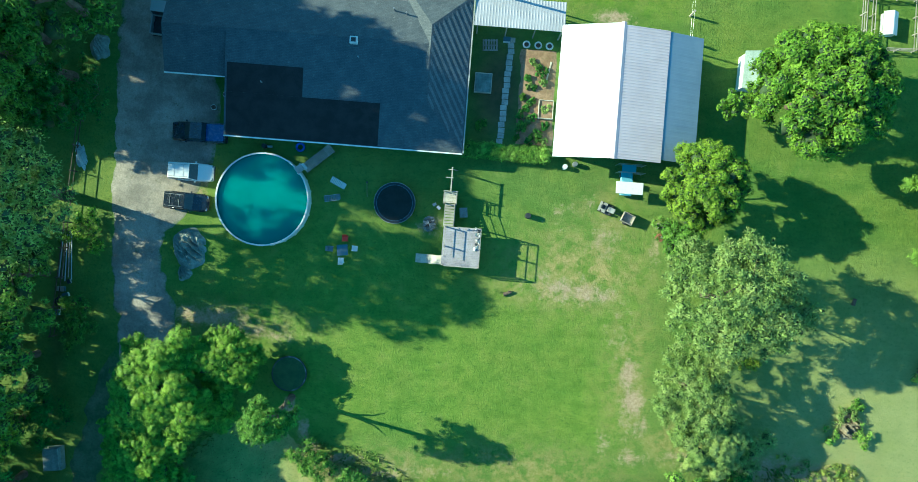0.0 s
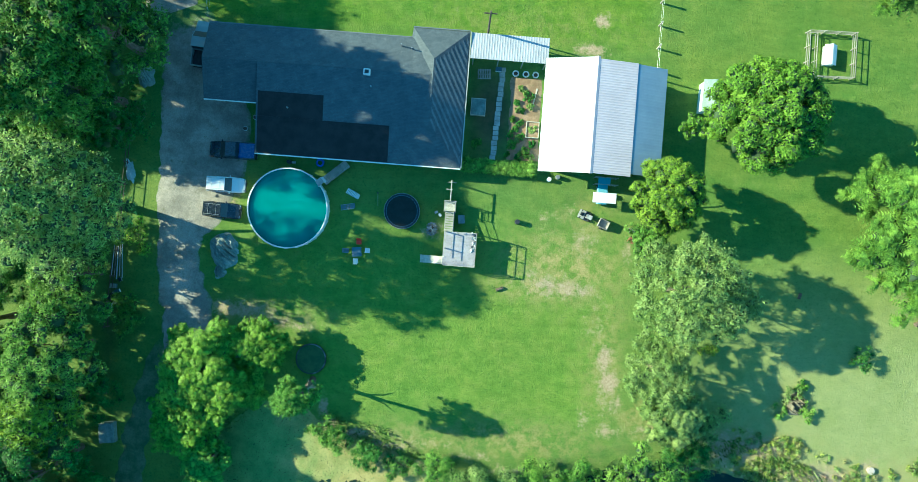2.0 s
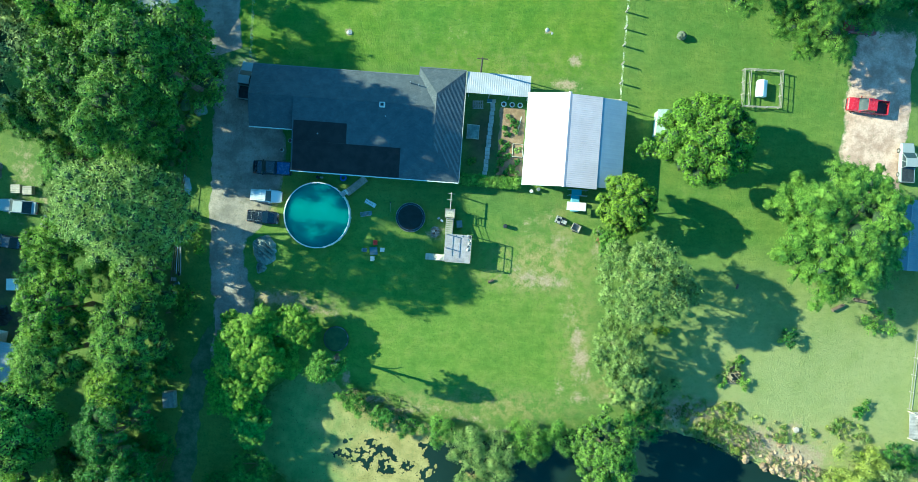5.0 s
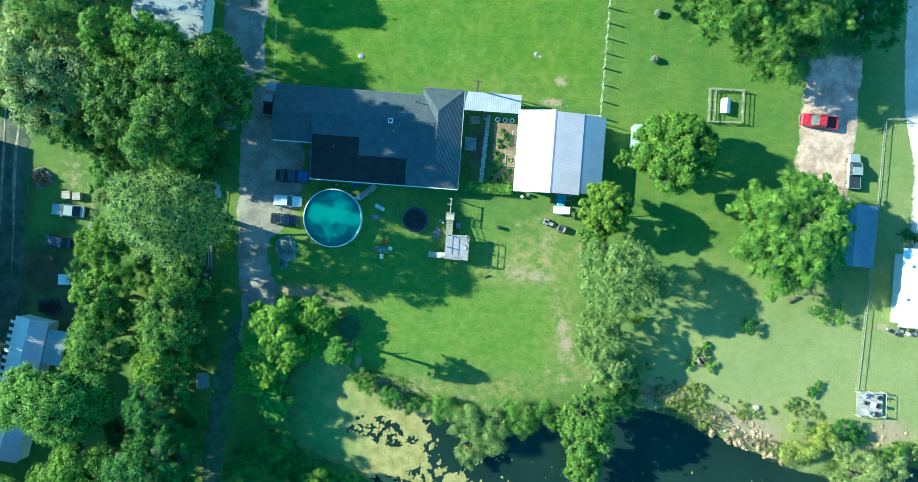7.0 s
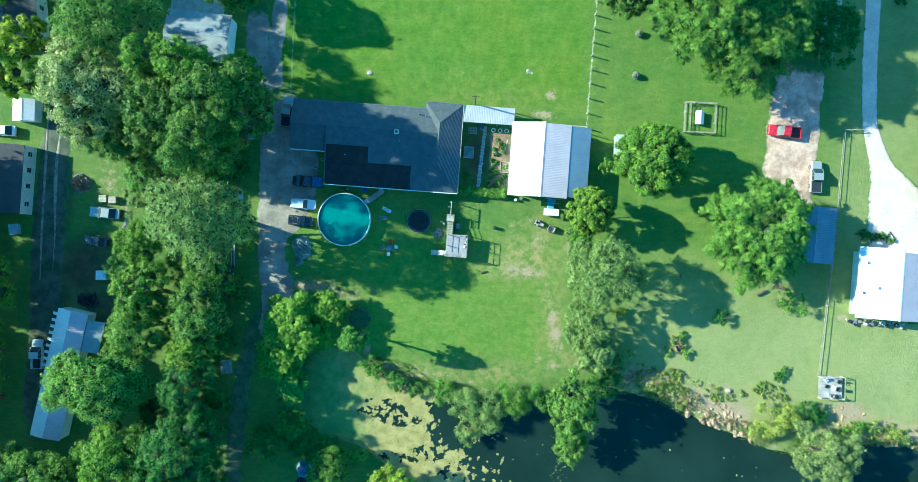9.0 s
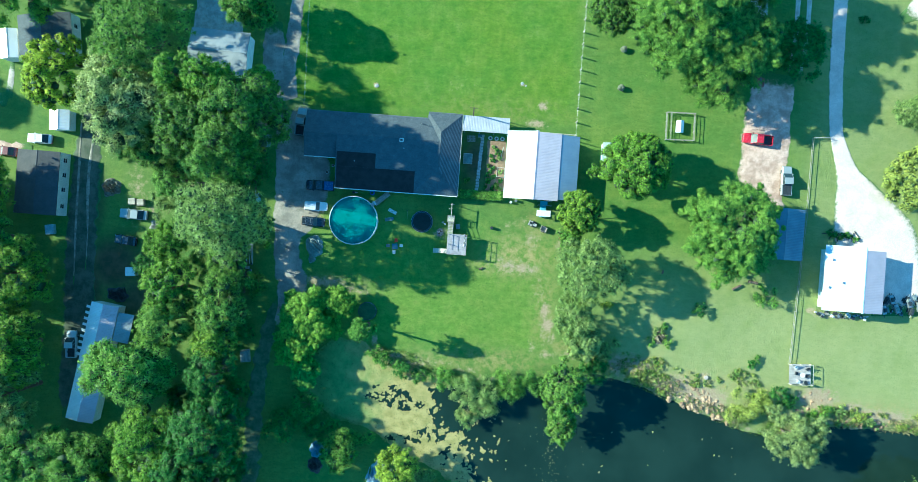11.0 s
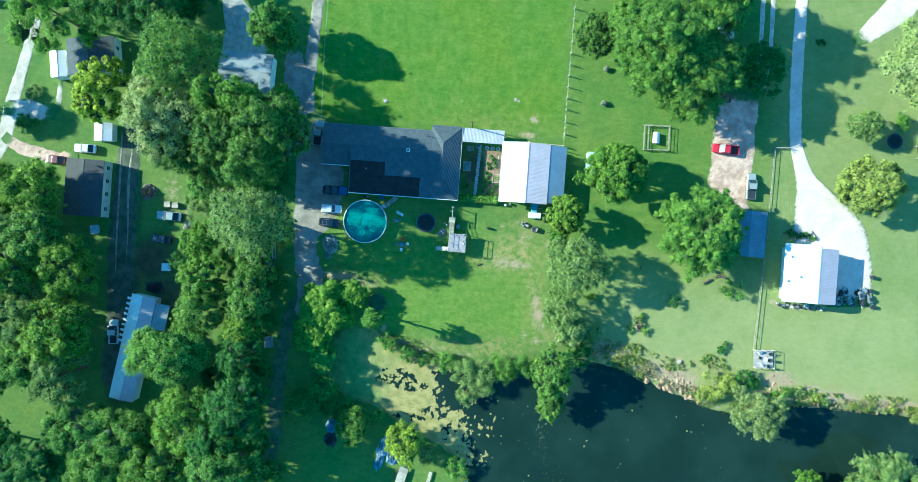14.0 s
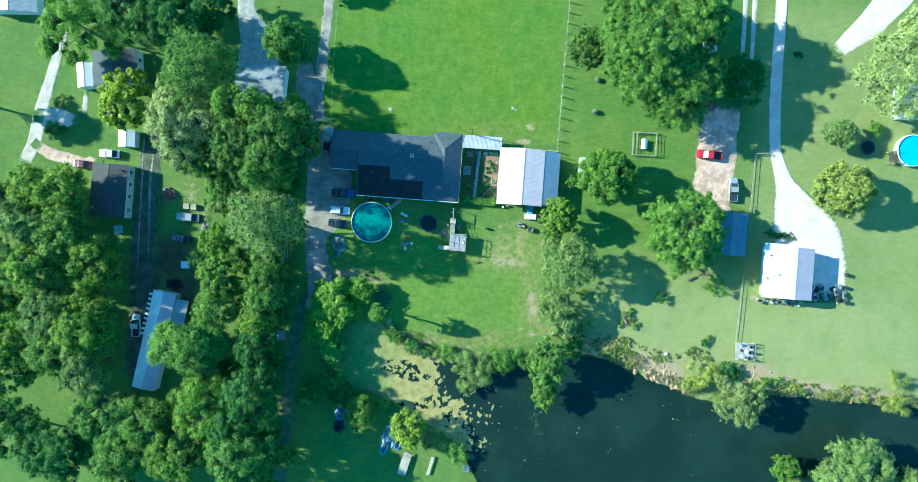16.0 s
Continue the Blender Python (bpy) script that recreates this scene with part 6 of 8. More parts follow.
def hull(sections, material_bevel=0.05):
    """A lofted body: sections of (x, half width, z low, z high)."""
    bm, prev = bmesh.new(), None
    for x, w, z0, z1 in sections:
        k = min(0.14, (z1 - z0) * 0.3)
        cur = [bm.verts.new((x, y, z)) for y, z in ((-w * 0.92, z0), (w * 0.92, z0), (w, z0 + k), (w, z1 - k), (w - k * 0.9, z1), (-w + k * 0.9, z1), (-w, z1 - k), (-w, z0 + k))]
        if prev:
            for i in range(8):
                j = (i + 1) % 8
                bm.faces.new((prev[i], prev[j], cur[j], cur[i]))
        else:
            bm.faces.new(cur[::-1])
        prev = cur
    bm.faces.new(prev)
    bmesh.ops.recalc_face_normals(bm, faces=bm.faces[:])
    return bm


def car(name, m, length, width, height, body, label, style="suv", group="", cargo=None):
    v = thing(name, m, label, "pickup" if style == "pickup" else "car", group)
    L, w, h = length / 2, width / 2, height
    belt = h * 0.58
    part("body", hull([(-L, w * 0.86, 0.34, belt * 0.86), (-L + 0.12, w * 0.96, 0.26, belt), (-L * 0.4, w, 0.24, belt + 0.02), (L * 0.32, w, 0.24, belt), (L * 0.72, w * 0.97, 0.26, belt * 0.93), (L - 0.12, w * 0.9, 0.28, belt * 0.82), (L, w * 0.78, 0.36, belt * 0.66)]) if style != "pickup" else
         hull([(-L * 0.26, w, 0.26, belt), (L * 0.34, w, 0.26, belt), (L * 0.74, w * 0.97, 0.28, belt * 0.95), (L - 0.12, w * 0.92, 0.3, belt * 0.86), (L, w * 0.82, 0.38, belt * 0.7)]), body, v, smooth=False)
    if style == "suv":
        c0, c1, r0, r1 = -L + 0.15, L * 0.36, -L + 0.35, L * 0.08
    elif style == "sedan":
        c0, c1, r0, r1 = -L * 0.78, L * 0.40, -L * 0.42, L * 0.06
    else:
        c0, c1, r0, r1 = -L * 0.28, L * 0.50, -L * 0.24, L * 0.18
    k = 0.82
    bm = bmesh.new()
    low = [bm.verts.new((x, y, belt - 0.02)) for x, y in ((c0, -w * 0.93), (c1, -w * 0.9), (c1, w * 0.9), (c0, w * 0.93))]
    top = [bm.verts.new((x, y, h - 0.04)) for x, y in ((r0, -w * k), (r1, -w * k), (r1, w * k), (r0, w * k))]
    for i in range(4):
        j = (i + 1) % 4
        bm.faces.new((low[i], low[j], top[j], top[i]))
    bm.faces.new(top)
    bm.faces.new(low[::-1])
    part("greenhouse", bm, GLASS, v, "dark car windows")
    roof = part("roof", box(r0 - 0.03, r1 + 0.03, -w * k - 0.02, w * k + 0.02, h - 0.06, h, 0.025), body, v)
    for s in (-1, 1):
        for (xa, xb) in ((c0, r0), (c1, r1), ((c0 + c1) / 2, (r0 + r1) / 2)):
            part("pillar", rod((xa, s * w * 0.925, belt - 0.02), (xb, s * (w * k + 0.012), h - 0.05), 0.035, seg=6), body, v)
        part("mirror", box(c1 - 0.28, c1 - 0.14, s * w - 0.02 if s > 0 else -w - 0.16, w + 0.16 if s > 0 else -w + 0.02, belt, belt + 0.14, 0.03), body, v)
        part("headlight", box(L - 0.16, L - 0.02, s * w * 0.72 - 0.14, s * w * 0.72 + 0.14, belt * 0.62, belt * 0.78, 0.03), CHROME, v)
        part("tail_light", box(-L - 0.01, -L + 0.05, s * w * 0.78 - 0.08, s * w * 0.78 + 0.08, belt * 0.62, belt * 0.84, 0.02), RED_LAMP, v)
    if style == "suv":
        for s in (-1, 1):
            part("roof_rack", rod((r0 + 0.1, s * w * 0.66, h + 0.03), (r1 - 0.1, s * w * 0.66, h + 0.03), 0.02, seg=6), STEEL, v)
        for f in (0.3, 0.75):
            part("rack_bar", rod((r0 + (r1 - r0) * f, -w * 0.66, h + 0.03), (r0 + (r1 - r0) * f, w * 0.66, h + 0.03), 0.014, seg=6), STEEL, v)
    if style == "pickup":
        x0, x1 = -L, -L * 0.28
        part("bed_floor", box(x0 + 0.06, x1, -w + 0.1, w - 0.1, 0.5, 0.56), IRON, v)
        for s in (-1, 1):
            part("bed_side", box(x0, x1, s * w - 0.13 if s > 0 else -w, w if s > 0 else -w + 0.13, 0.34, belt, 0.03), body, v)
        part("tailgate", box(x0 - 0.02, x0 + 0.07, -w + 0.13, w - 0.13, 0.36, belt - 0.01, 0.02), body, v)
        part("bed_front", box(x1 - 0.05, x1 + 0.02, -w + 0.13, w - 0.13, 0.5, belt, 0.01), body, v)
    if cargo:
        part("bed_cover", box(-L + 0.1, -L * 0.3, -w + 0.14, w - 0.14, belt - 0.06, belt + 0.02, 0.02), cargo, v, "flat sheet over the load bed")
    part("bumper", box(-L - 0.08, -L + 0.06, -w * 0.86, w * 0.86, 0.34, 0.52, 0.04), IRON, v)
    part("bumper", box(L - 0.06, L + 0.06, -w * 0.76, w * 0.76, 0.34, 0.5, 0.04), IRON, v)
    wheel_set(v, length, width)
    return v


PARKED = "cars parked on the gravel yard"
GZ = 0.05
car("car", pose(-27.9, 4.65, GZ, 0, 0, 0.5), 4.45, 1.8, 1.68, CAR_WHITE, "white station car with roof rack on gravel", "suv", PARKED)
car("car", pose(-28.2, 1.65, GZ, 0, 0, -1.5), 4.4, 1.78, 1.5, CAR_DARK, "dark blue hatchback on the gravel's edge", "suv", PARKED)
car("pickup_truck", pose(-27.4, 8.7, GZ, 0, 0, 181), 5.4, 1.95, 1.75, CAR_DARK, "dark pickup truck with blue-covered bed in house shade", "pickup", PARKED, CAR_BLUE)
car("pickup_truck", pose(-31.95, 20.8, GZ, 0, 0, 86), 5.3, 1.9, 1.75, CAR_GREY, "silver-grey pickup truck with dark load bed", "pickup", PARKED)
car("pickup_truck", pose(56.4, 23.8, GZ, 0, 0, 177), 5.7, 2.0, 1.8, CAR_RED, "bright red pickup truck on bare earth", "pickup")
car("pickup_truck", pose(62.6, 16.2, GZ, 0, 0, 92), 5.6, 1.95, 1.7, CAR_GREY, "silver-grey pickup with covered load bed on bare earth", "pickup", "", IRON)
car("car", pose(54.6, 34.9, GZ, 0, 0, 178), 4.6, 1.8, 1.5, CAR_MAROON, "dark maroon car in deep tree shade", "sedan")
car("car", pose(-82.2, 13.8, GZ, 0, 0, 180), 4.8, 1.85, 1.5, CAR_WHITE, "white car with pale roof on gravel", "sedan")
car("car", pose(-88.5, 10.9, GZ, 0, 0, 178), 4.2, 1.75, 1.45, CAR_MAROON, "dull red car beside grass", "sedan")
car("car", pose(-63.0, 0.5, GZ, 0, 0, 178), 5.4, 1.9, 1.5, CAR_GREY, "silver car with dark boot on grass", "sedan")
car("car", pose(-64.2, -4.6, GZ, 0, 0, 175), 4.2, 1.75, 1.45, CAR_DARK, "dark blue car in shade", "sedan")
car("pickup_truck", pose(-73.1, -25.4, GZ, 0, 0, 93), 5.2, 1.9, 1.75, CAR_WHITE, "white pickup truck in tree shade", "pickup")
# ---- the back yard ----
def swimming_pool(x, y, radius, height, material, label):
    p = thing("swimming_pool", pose(x, y, 0), label, "pool")
    part("pool_wall", ring(radius - 0.02, -0.05, height, 0.04, 72), PLASTIC_WHITE, p, "white corrugated pool wall")
    n = 24
    for i in range(n):
        t0, t1 = 2 * math.pi * (i + 0.02) / n, 2 * math.pi * (i + 0.98) / n
        bm = bmesh.new()
        prev = None
        for k in range(5):
            t = t0 + (t1 - t0) * k / 4
            cur = [bm.verts.new((r * math.cos(t), r * math.sin(t), z)) for r, z in ((radius - 0.1, height), (radius + 0.05, height), (radius + 0.05, height + 0.05), (radius - 0.1, height + 0.05))]
            if prev:
                for q in range(4):
                    bm.faces.new((prev[q], cur[q], cur[(q + 1) % 4], prev[(q + 1) % 4]))
            else:
                bm.faces.new(cur)
            prev = cur
        bm.faces.new(prev[::-1])
        bmesh.ops.recalc_face_normals(bm, faces=bm.faces[:])
        part("rim", bm, TRIM, p)
        t = t0
        part("upright", box(-0.06, 0.06, -0.09, 0.09, -0.05, height, 0.02), TRIM, p).matrix_basis = pose((radius + 0.03) * math.cos(t), (radius + 0.03) * math.sin(t), 0, 0, 0, math.degrees(t))
    part("water", disc(radius - 0.03, height - 0.22, 72, deep=height - 0.3), material, p, "clouded green pool water")
    return p


pool = swimming_pool(-20.4, 2.45, 4.62, 1.3, POOL_WATER, "round above-ground pool with green water and white rim")
ladder = thing("pool_ladder", pose(-16.9, 5.75, 0, 0, 0, 43), "white A-frame pool ladder with small platform", "ladder")
part("platform", box(-0.4, 0.4, -0.36, 0.36, 1.36, 1.42, 0.02), CONCRETE, ladder)
for sx in (-0.38, 0.38):
    for sy in (-0.36, 0.36):
        part("leg", rod((sx, sy, 0), (sx, sy, 1.9 if sy < 0 else 1.4), 0.04), PLASTIC_WHITE, ladder)
for k in range(4):
    part("step", box(0.38, 0.62, -0.33, 0.33, 0.28 + 0.27 * k, 0.32 + 0.27 * k), PLASTIC_WHITE, ladder)
walkway = thing("walkway", pose(-15.3, 7.05, 0, 0, 0, 42), "weathered timber walkway from house to pool", "walkway")
for k in range(22):
    part("plank", box(-1.75 + 0.16 * k, -1.61 + 0.16 * k, -0.5, 0.5, 0.55, 0.6, 0.01), WOOD, walkway)
for sy in (-0.4, 0.4):
    part("beam", box(-1.75, 1.75, sy - 0.05, sy + 0.05, 0.43, 0.55), DARK_WOOD, walkway)
    for sx in (-1.6, 0, 1.6):
        part("post", box(sx - 0.05, sx + 0.05, sy - 0.05, sy + 0.05, -0.05, 0.43), DARK_WOOD, walkway)
pump = thing("pool_pump", pose(-20.9, 7.9, 0), "small pool pump and filter", "pump")
part("tank", rod((0, 0, 0), (0, 0, 0.6), 0.25, 0.22, 12), IRON, pump)
part("motor", rod((0.3, 0, 0.2), (0.75, 0, 0.2), 0.14, 0.14, 10), STEEL, pump)
tube = thing("swim_ring", pose(-17.3, 8.1, 0), "blue inflatable ring leaning beside the wall", "toy")
bm = bmesh.new()
for i in range(20):
    t0, t1 = 2 * math.pi * i / 20, 2 * math.pi * (i + 1) / 20
    rod((0.38 * math.cos(t0), 0.38 * math.sin(t0), 0.13), (0.38 * math.cos(t1), 0.38 * math.sin(t1), 0.13), 0.12, 0.12, 8, bm)
part("ring", bm, PLASTIC_BLUE, tube)


def trampoline(x, y, radius, label, height=0.85, pad=0.36, mat=None, edge=None):
    t = thing("trampoline", pose(x, y, 0), label, "trampoline")
    part("mat", disc(radius - pad + 0.01, height, 48, deep=0.02), mat or NET, t, "black jumping mat" if mat is None else "faded grey-green jumping mat")
    part("pad", ring(radius - pad, height - 0.02, height + 0.03, pad, 48), edge or PAD_NAVY, t, "navy spring pad" if edge is None else "bare steel rim")
    part("hem", ring(radius - pad - 0.03, height + 0.005, height + 0.035, 0.045, 48), edge or PAD_BLUE, t, "pale stitched hem")
    part("frame", ring(radius - 0.03, height - 0.1, height - 0.03, 0.07, 48), STEEL if edge is None else IRON, t)
    for i in range(8):
        a_ = 2 * math.pi * (i + 0.3) / 8
        c, s = math.cos(a_), math.sin(a_)
        part("leg", rod((radius * c, radius * s, 0), (radius * c, radius * s, height), 0.03), STEEL if edge is None else IRON, t)
    return t


trampoline(-7.2, 3.15, 2.05, "round trampoline with navy pad in house shade", 0.9, pad=0.24)
trampoline(-16.5, -14.9, 1.75, "old trampoline with faded mat under tree shade", 0.6, pad=0.07, mat=FADED_MAT, edge=WORN_RIM)

# play tower: a raised deck with stairs, climbing frame and slide
tower = thing("play_deck", pose(-0.1, -0.75, 0), "raised grey timber play deck with rails and slide", "play deck")
DH = 1.9
for k in range(24):
    part("plank", box(-1.95, 1.8, -1.95 + 0.1625 * k, -1.795 + 0.1625 * k, DH - 0.04, DH), DECK_GREY, tower)
for sx in (-1.7, 0, 1.7):
    part("joist", box(sx - 0.05, sx + 0.05, -1.95, 1.95, DH - 0.2, DH - 0.04), DARK_WOOD, tower)
for sx in (-1.75, 1.75):
    for sy in (-1.9, 0, 1.9):
        part("post", box(sx - 0.06, sx + 0.06, sy - 0.06, sy + 0.06, -0.1, DH + 1.0), WOOD, tower)
for z in (0.5, 1.0):
    part("rail", box(-1.8, 1.8, -1.95, -1.88, DH + z - 0.05, DH + z), WOOD, tower)
    part("rail", box(1.72, 1.79, -1.9, 1.9, DH + z - 0.05, DH + z), WOOD, tower)
    part("rail", box(-1.79, -1.72, -0.9, 1.9, DH + z - 0.05, DH + z), WOOD, tower)
    part("rail", box(-0.6, 1.8, 1.88, 1.95, DH + z - 0.05, DH + z), WOOD, tower)
for k in range(11):
    part("baluster", box(-1.7 + 0.34 * k - 0.02, -1.7 + 0.34 * k + 0.02, -1.93, -1.90, DH, DH + 0.96), WOOD, tower)
for k in range(8):
    part("step", box(-1.95, -1.05, 1.98 + 0.29 * k, 2.20 + 0.29 * k, DH - 0.06 - 0.075 * k, DH - 0.02 - 0.075 * k), WOOD, tower)
for sx in (-2.0, -1.05):
    part("stringer", slab([(sx, 1.95, DH), (sx + 0.06, 1.95, DH), (sx + 0.06, 4.3, DH - 0.6), (sx, 4.3, DH - 0.6)], 0.18), WOOD, tower)
    part("hand_rail", rod((sx + 0.03, 1.95, DH + 0.8), (sx + 0.03, 4.3, DH + 0.3), 0.03), WOOD, tower)
part("skirt", box(-1.0, -0.95, 1.97, 4.25, 0.02, DH - 0.66), DECK_GREY, tower, "solid boarded side below the stairs")
part("slide", slab([(-1.8, -1.85, DH), (-1.8, -1.0, DH), (-4.6, -1.05, 0.25), (-4.6, -1.9, 0.25)], 0.05), PALE_WOOD, tower, "pale slide sheet")
for sy in (-1.87, -1.02):
    part("slide_side", slab([(-1.8, sy, DH + 0.16), (-1.8, sy + 0.05, DH + 0.16), (-4.6, sy + 0.02, 0.41), (-4.6, sy - 0.03, 0.41)], 0.2), PALE_WOOD, tower)
# tall frame over the stairs' foot
frame_ = thing("climbing_frame", pose(-1.62, 4.05, 0), "grey timber climbing frame beside the play deck stairs", "climbing frame")
for sx in (-0.62, 0.62):
    for sy in (-0.55, 0.6):
        part("post", box(sx - 0.05, sx + 0.05, sy - 0.05, sy + 0.05, -0.1, 2.3), WOOD, frame_)
part("beam", box(-0.7, 0.7, 0.55, 0.65, 2.2, 2.32), WOOD, frame_)
for sx in (-0.62, 0.62):
    part("beam", box(sx - 0.05, sx + 0.05, -0.6, 0.5, 2.1, 2.2), WOOD, frame_)
    part("side_panel", box(sx - 0.02, sx + 0.02, -0.5, 0.55, 0.02, 1.32), DECK_GREY, frame_)
for k in range(7):
    part("deck_plank", box(-0.6, 0.6, -0.5 + 0.155 * k, -0.36 + 0.155 * k, 1.34, 1.38), PALE_WOOD, frame_)
for k in range(4):
    part("rung", rod((0.62, -0.5, 1.5 + 0.2 * k), (0.62, 0.55, 1.5 + 0.2 * k), 0.025, seg=6), WOOD, frame_)
part("swing_beam", box(-0.06, 0.06, 0.6, 2.95, 2.4, 2.52), PALE_WOOD, frame_)
part("cross_bar", box(-0.55, 0.15, 1.85, 1.95, 2.53, 2.6), PALE_WOOD, frame_)
for sx in (-0.5, 0.5):
    part("swing_leg", rod((0, 2.75, 2.42), (sx, 2.95, 0), 0.05), WOOD, frame_)
part("swing_seat", box(-0.12, 0.12, 1.4, 1.8, 0.5, 0.54), RUBBER, frame_)
for sy in (1.42, 1.78):
    part("swing_rope", rod((0, sy, 0.54), (0, sy, 2.42), 0.012, seg=5), IRON, frame_)
clutter = thing("toy_pile", pose(1.05, -0.05, DH), "pile of white and dark toys on the deck", "toys")
for i in range(16):
    cx, cy, s = 0.1 + 0.45 * abs(math.sin(2.3 * i)), 1.1 - 0.13 * i + 0.1 * math.cos(5 * i), 0.09 + 0.05 * abs(math.sin(3.7 * i))
    bm = blob(s, (1, 1.3, 0.7), 0.35, 2, i)
    bmesh.ops.translate(bm, verts=bm.verts, vec=(cx, cy, s * 0.6))
    part("toy", bm, (PLASTIC_WHITE, IRON, STEEL, CONCRETE, PAD_BLUE)[i % 5], clutter)
lean = thing("leaning_board", pose(-0.15, 2.75, 0, 0, 0, 8), "blue-grey board leaning beside the stairs", "board")
part("board", slab([(-0.45, -0.5, 0.75), (0.35, -0.5, 0.15), (0.35, 0.5, 0.15), (-0.45, 0.5, 0.75)], 0.05), SLATE_BOARD, lean)
part("batten", box(0.3, 0.36, -0.5, 0.5, 0, 0.2), WOOD, lean)
for k, (cx, cy, tn) in enumerate(((-3.2, 3.35, 30), (-2.75, 3.05, -40))):
    st = thing("small_stool", pose(cx, cy, 0, 0, 0, tn), "small white stool beside the climbing frame", "stool", "stools beside the frame")
    part("seat", box(-0.2, 0.2, -0.14, 0.14, 0.3, 0.34, 0.02), PLASTIC_WHITE if k else CONCRETE, st)
    for sx in (-0.16, 0.16):
        for sy in (-0.1, 0.1):
            part("leg", rod((sx, sy, 0), (sx, sy, 0.3), 0.02, seg=6), STEEL, st)

fire = thing("fire_ring", pose(-3.6, 1.35, 0), "ring of stones with ash and scrap wood", "fire ring")
for i in range(11):
    a_ = 2 * math.pi * i / 11
    bm = blob(0.19, (1.1, 0.9, 0.7), 0.25, 1, i + 40)
    bmesh.ops.translate(bm, verts=bm.verts, vec=(0.52 * math.cos(a_), 0.66 * math.sin(a_), 0.1))
    part("stone", bm, ASH, fire)
part("ash", disc(0.5, 0.05, 18, deep=0.04), ASH, fire, "pale grey ash")
for i in range(5):
    a_ = 1.3 * i
    part("log", rod((-0.4 * math.cos(a_), -0.4 * math.sin(a_), 0.12 + 0.05 * i), (0.45 * math.cos(a_), 0.45 * math.sin(a_), 0.18 + 0.05 * i), 0.06, 0.05, 6), DARK_WOOD if i % 2 else CONCRETE, fire)


def garden_chair(x, y, turn, seat, label, group="garden chairs round the table"):
    c = thing("garden_chair", pose(x, y, 0, 0, 0, turn), label, "chair", group)
    part("seat", box(-0.27, 0.27, -0.26, 0.26, 0.38, 0.43, 0.02), seat, c)
    part("backrest", slab([(-0.27, 0.25, 0.42), (0.27, 0.25, 0.42), (0.25, 0.42, 0.95), (-0.25, 0.42, 0.95)], 0.05), seat, c)
    for sx in (-0.24, 0.24):
        part("armrest", box(sx - 0.04, sx + 0.04, -0.26, 0.28, 0.6, 0.64, 0.01), seat, c)
        for sy in (-0.22, 0.22):
            part("leg", rod((sx, sy, 0), (sx * 0.95, sy, 0.4), 0.03, 0.025, 6), seat, c)
    return c


table = thing("garden_table", pose(-12.1, -2.0, 0, 0, 0, 8), "low blue-grey garden table on the lawn", "table")
part("tabletop", box(-0.55, 0.55, -0.55, 0.55, 0.66, 0.71, 0.03), PAD_BLUE, table)
for sx in (-0.45, 0.45):
    for sy in (-0.45, 0.45):
        part("leg", rod((sx, sy, 0), (sx, sy, 0.66), 0.03, seg=6), STEEL, table)
garden_chair(-13.35, -1.95, 90, SLATE_BOARD, "blue-grey plastic garden chair facing the table")
garden_chair(-10.95, -1.75, -92, PLASTIC_WHITE, "white plastic garden chair facing the table")
garden_chair(-11.95, -0.85, 4, PLASTIC_RED, "red and white plastic garden chair")
garden_chair(-12.2, -3.05, 182, PLASTIC_WHITE, "white plastic garden chair facing the table")


def lounger(x, y, turn, label, material):
    c = thing("sun_lounger", pose(x, y, 0, 0, 0, turn), label, "lounger", "loungers by the pool")
    for s in (-0.3, 0.3):
        part("frame", rod((-0.85, s, 0.3), (0.7, s, 0.3), 0.025, seg=6), STEEL, c)
        for x_ in (-0.7, 0.5):
            part("leg", rod((x_, s, 0), (x_, s, 0.3), 0.02, seg=6), STEEL, c)
    for k in range(7):
        part("slat", box(-0.82 + 0.17 * k, -0.70 + 0.17 * k, -0.28, 0.28, 0.3, 0.33), material, c)
    part("backrest", slab([(0.35, -0.28, 0.33), (0.9, -0.28, 0.75), (0.9, 0.28, 0.75), (0.35, 0.28, 0.33)], 0.04), material, c)


lounger(-13.1, 4.75, -25, "white slatted sun lounger in house shade", PLASTIC_WHITE)
lounger(-13.6, 3.2, 12, "open-framed sun lounger with dark slats", SLATE_BOARD)
hose = thing("garden_hoe", pose(-10.2, 4.3, 0, 0, 0, 95), "long-handled tool lying in grass", "tool")
part("handle", rod((-0.75, 0, 0.04), (0.75, 0, 0.04), 0.02, seg=6), PALE_WOOD, hose)
part("blade", box(0.72, 0.86, -0.1, 0.1, 0.02, 0.05), IRON, hose)
for lx, ly, lt, ll in ((4.9, -5.1, 20, 0.42), (40.2, -3.2, 70, 0.36)):
    chunk = thing("log_chunk", pose(lx, ly, 0, 0, 0, lt), "short dark log lying on grass", "log")
    part("log", rod((-ll, 0, 0.16), (ll, 0.05, 0.18), 0.19, 0.16, 10), BARK, chunk)
    part("branch_stub", rod((0.05, 0.05, 0.25), (0.2, 0.3, 0.42), 0.05, 0.03, 6), BARK, chunk)
log = thing("log_stool", pose(6.35, 2.95, 0), "upright dark log end standing on grass", "log")
part("log", rod((0, 0, -0.05), (0, 0, 0.75), 0.30, 0.28, 14), IRON, log)
part("cut_face", disc(0.26, 0.765, 14, deep=0.02), IRON, log, "dark weathered cut face")


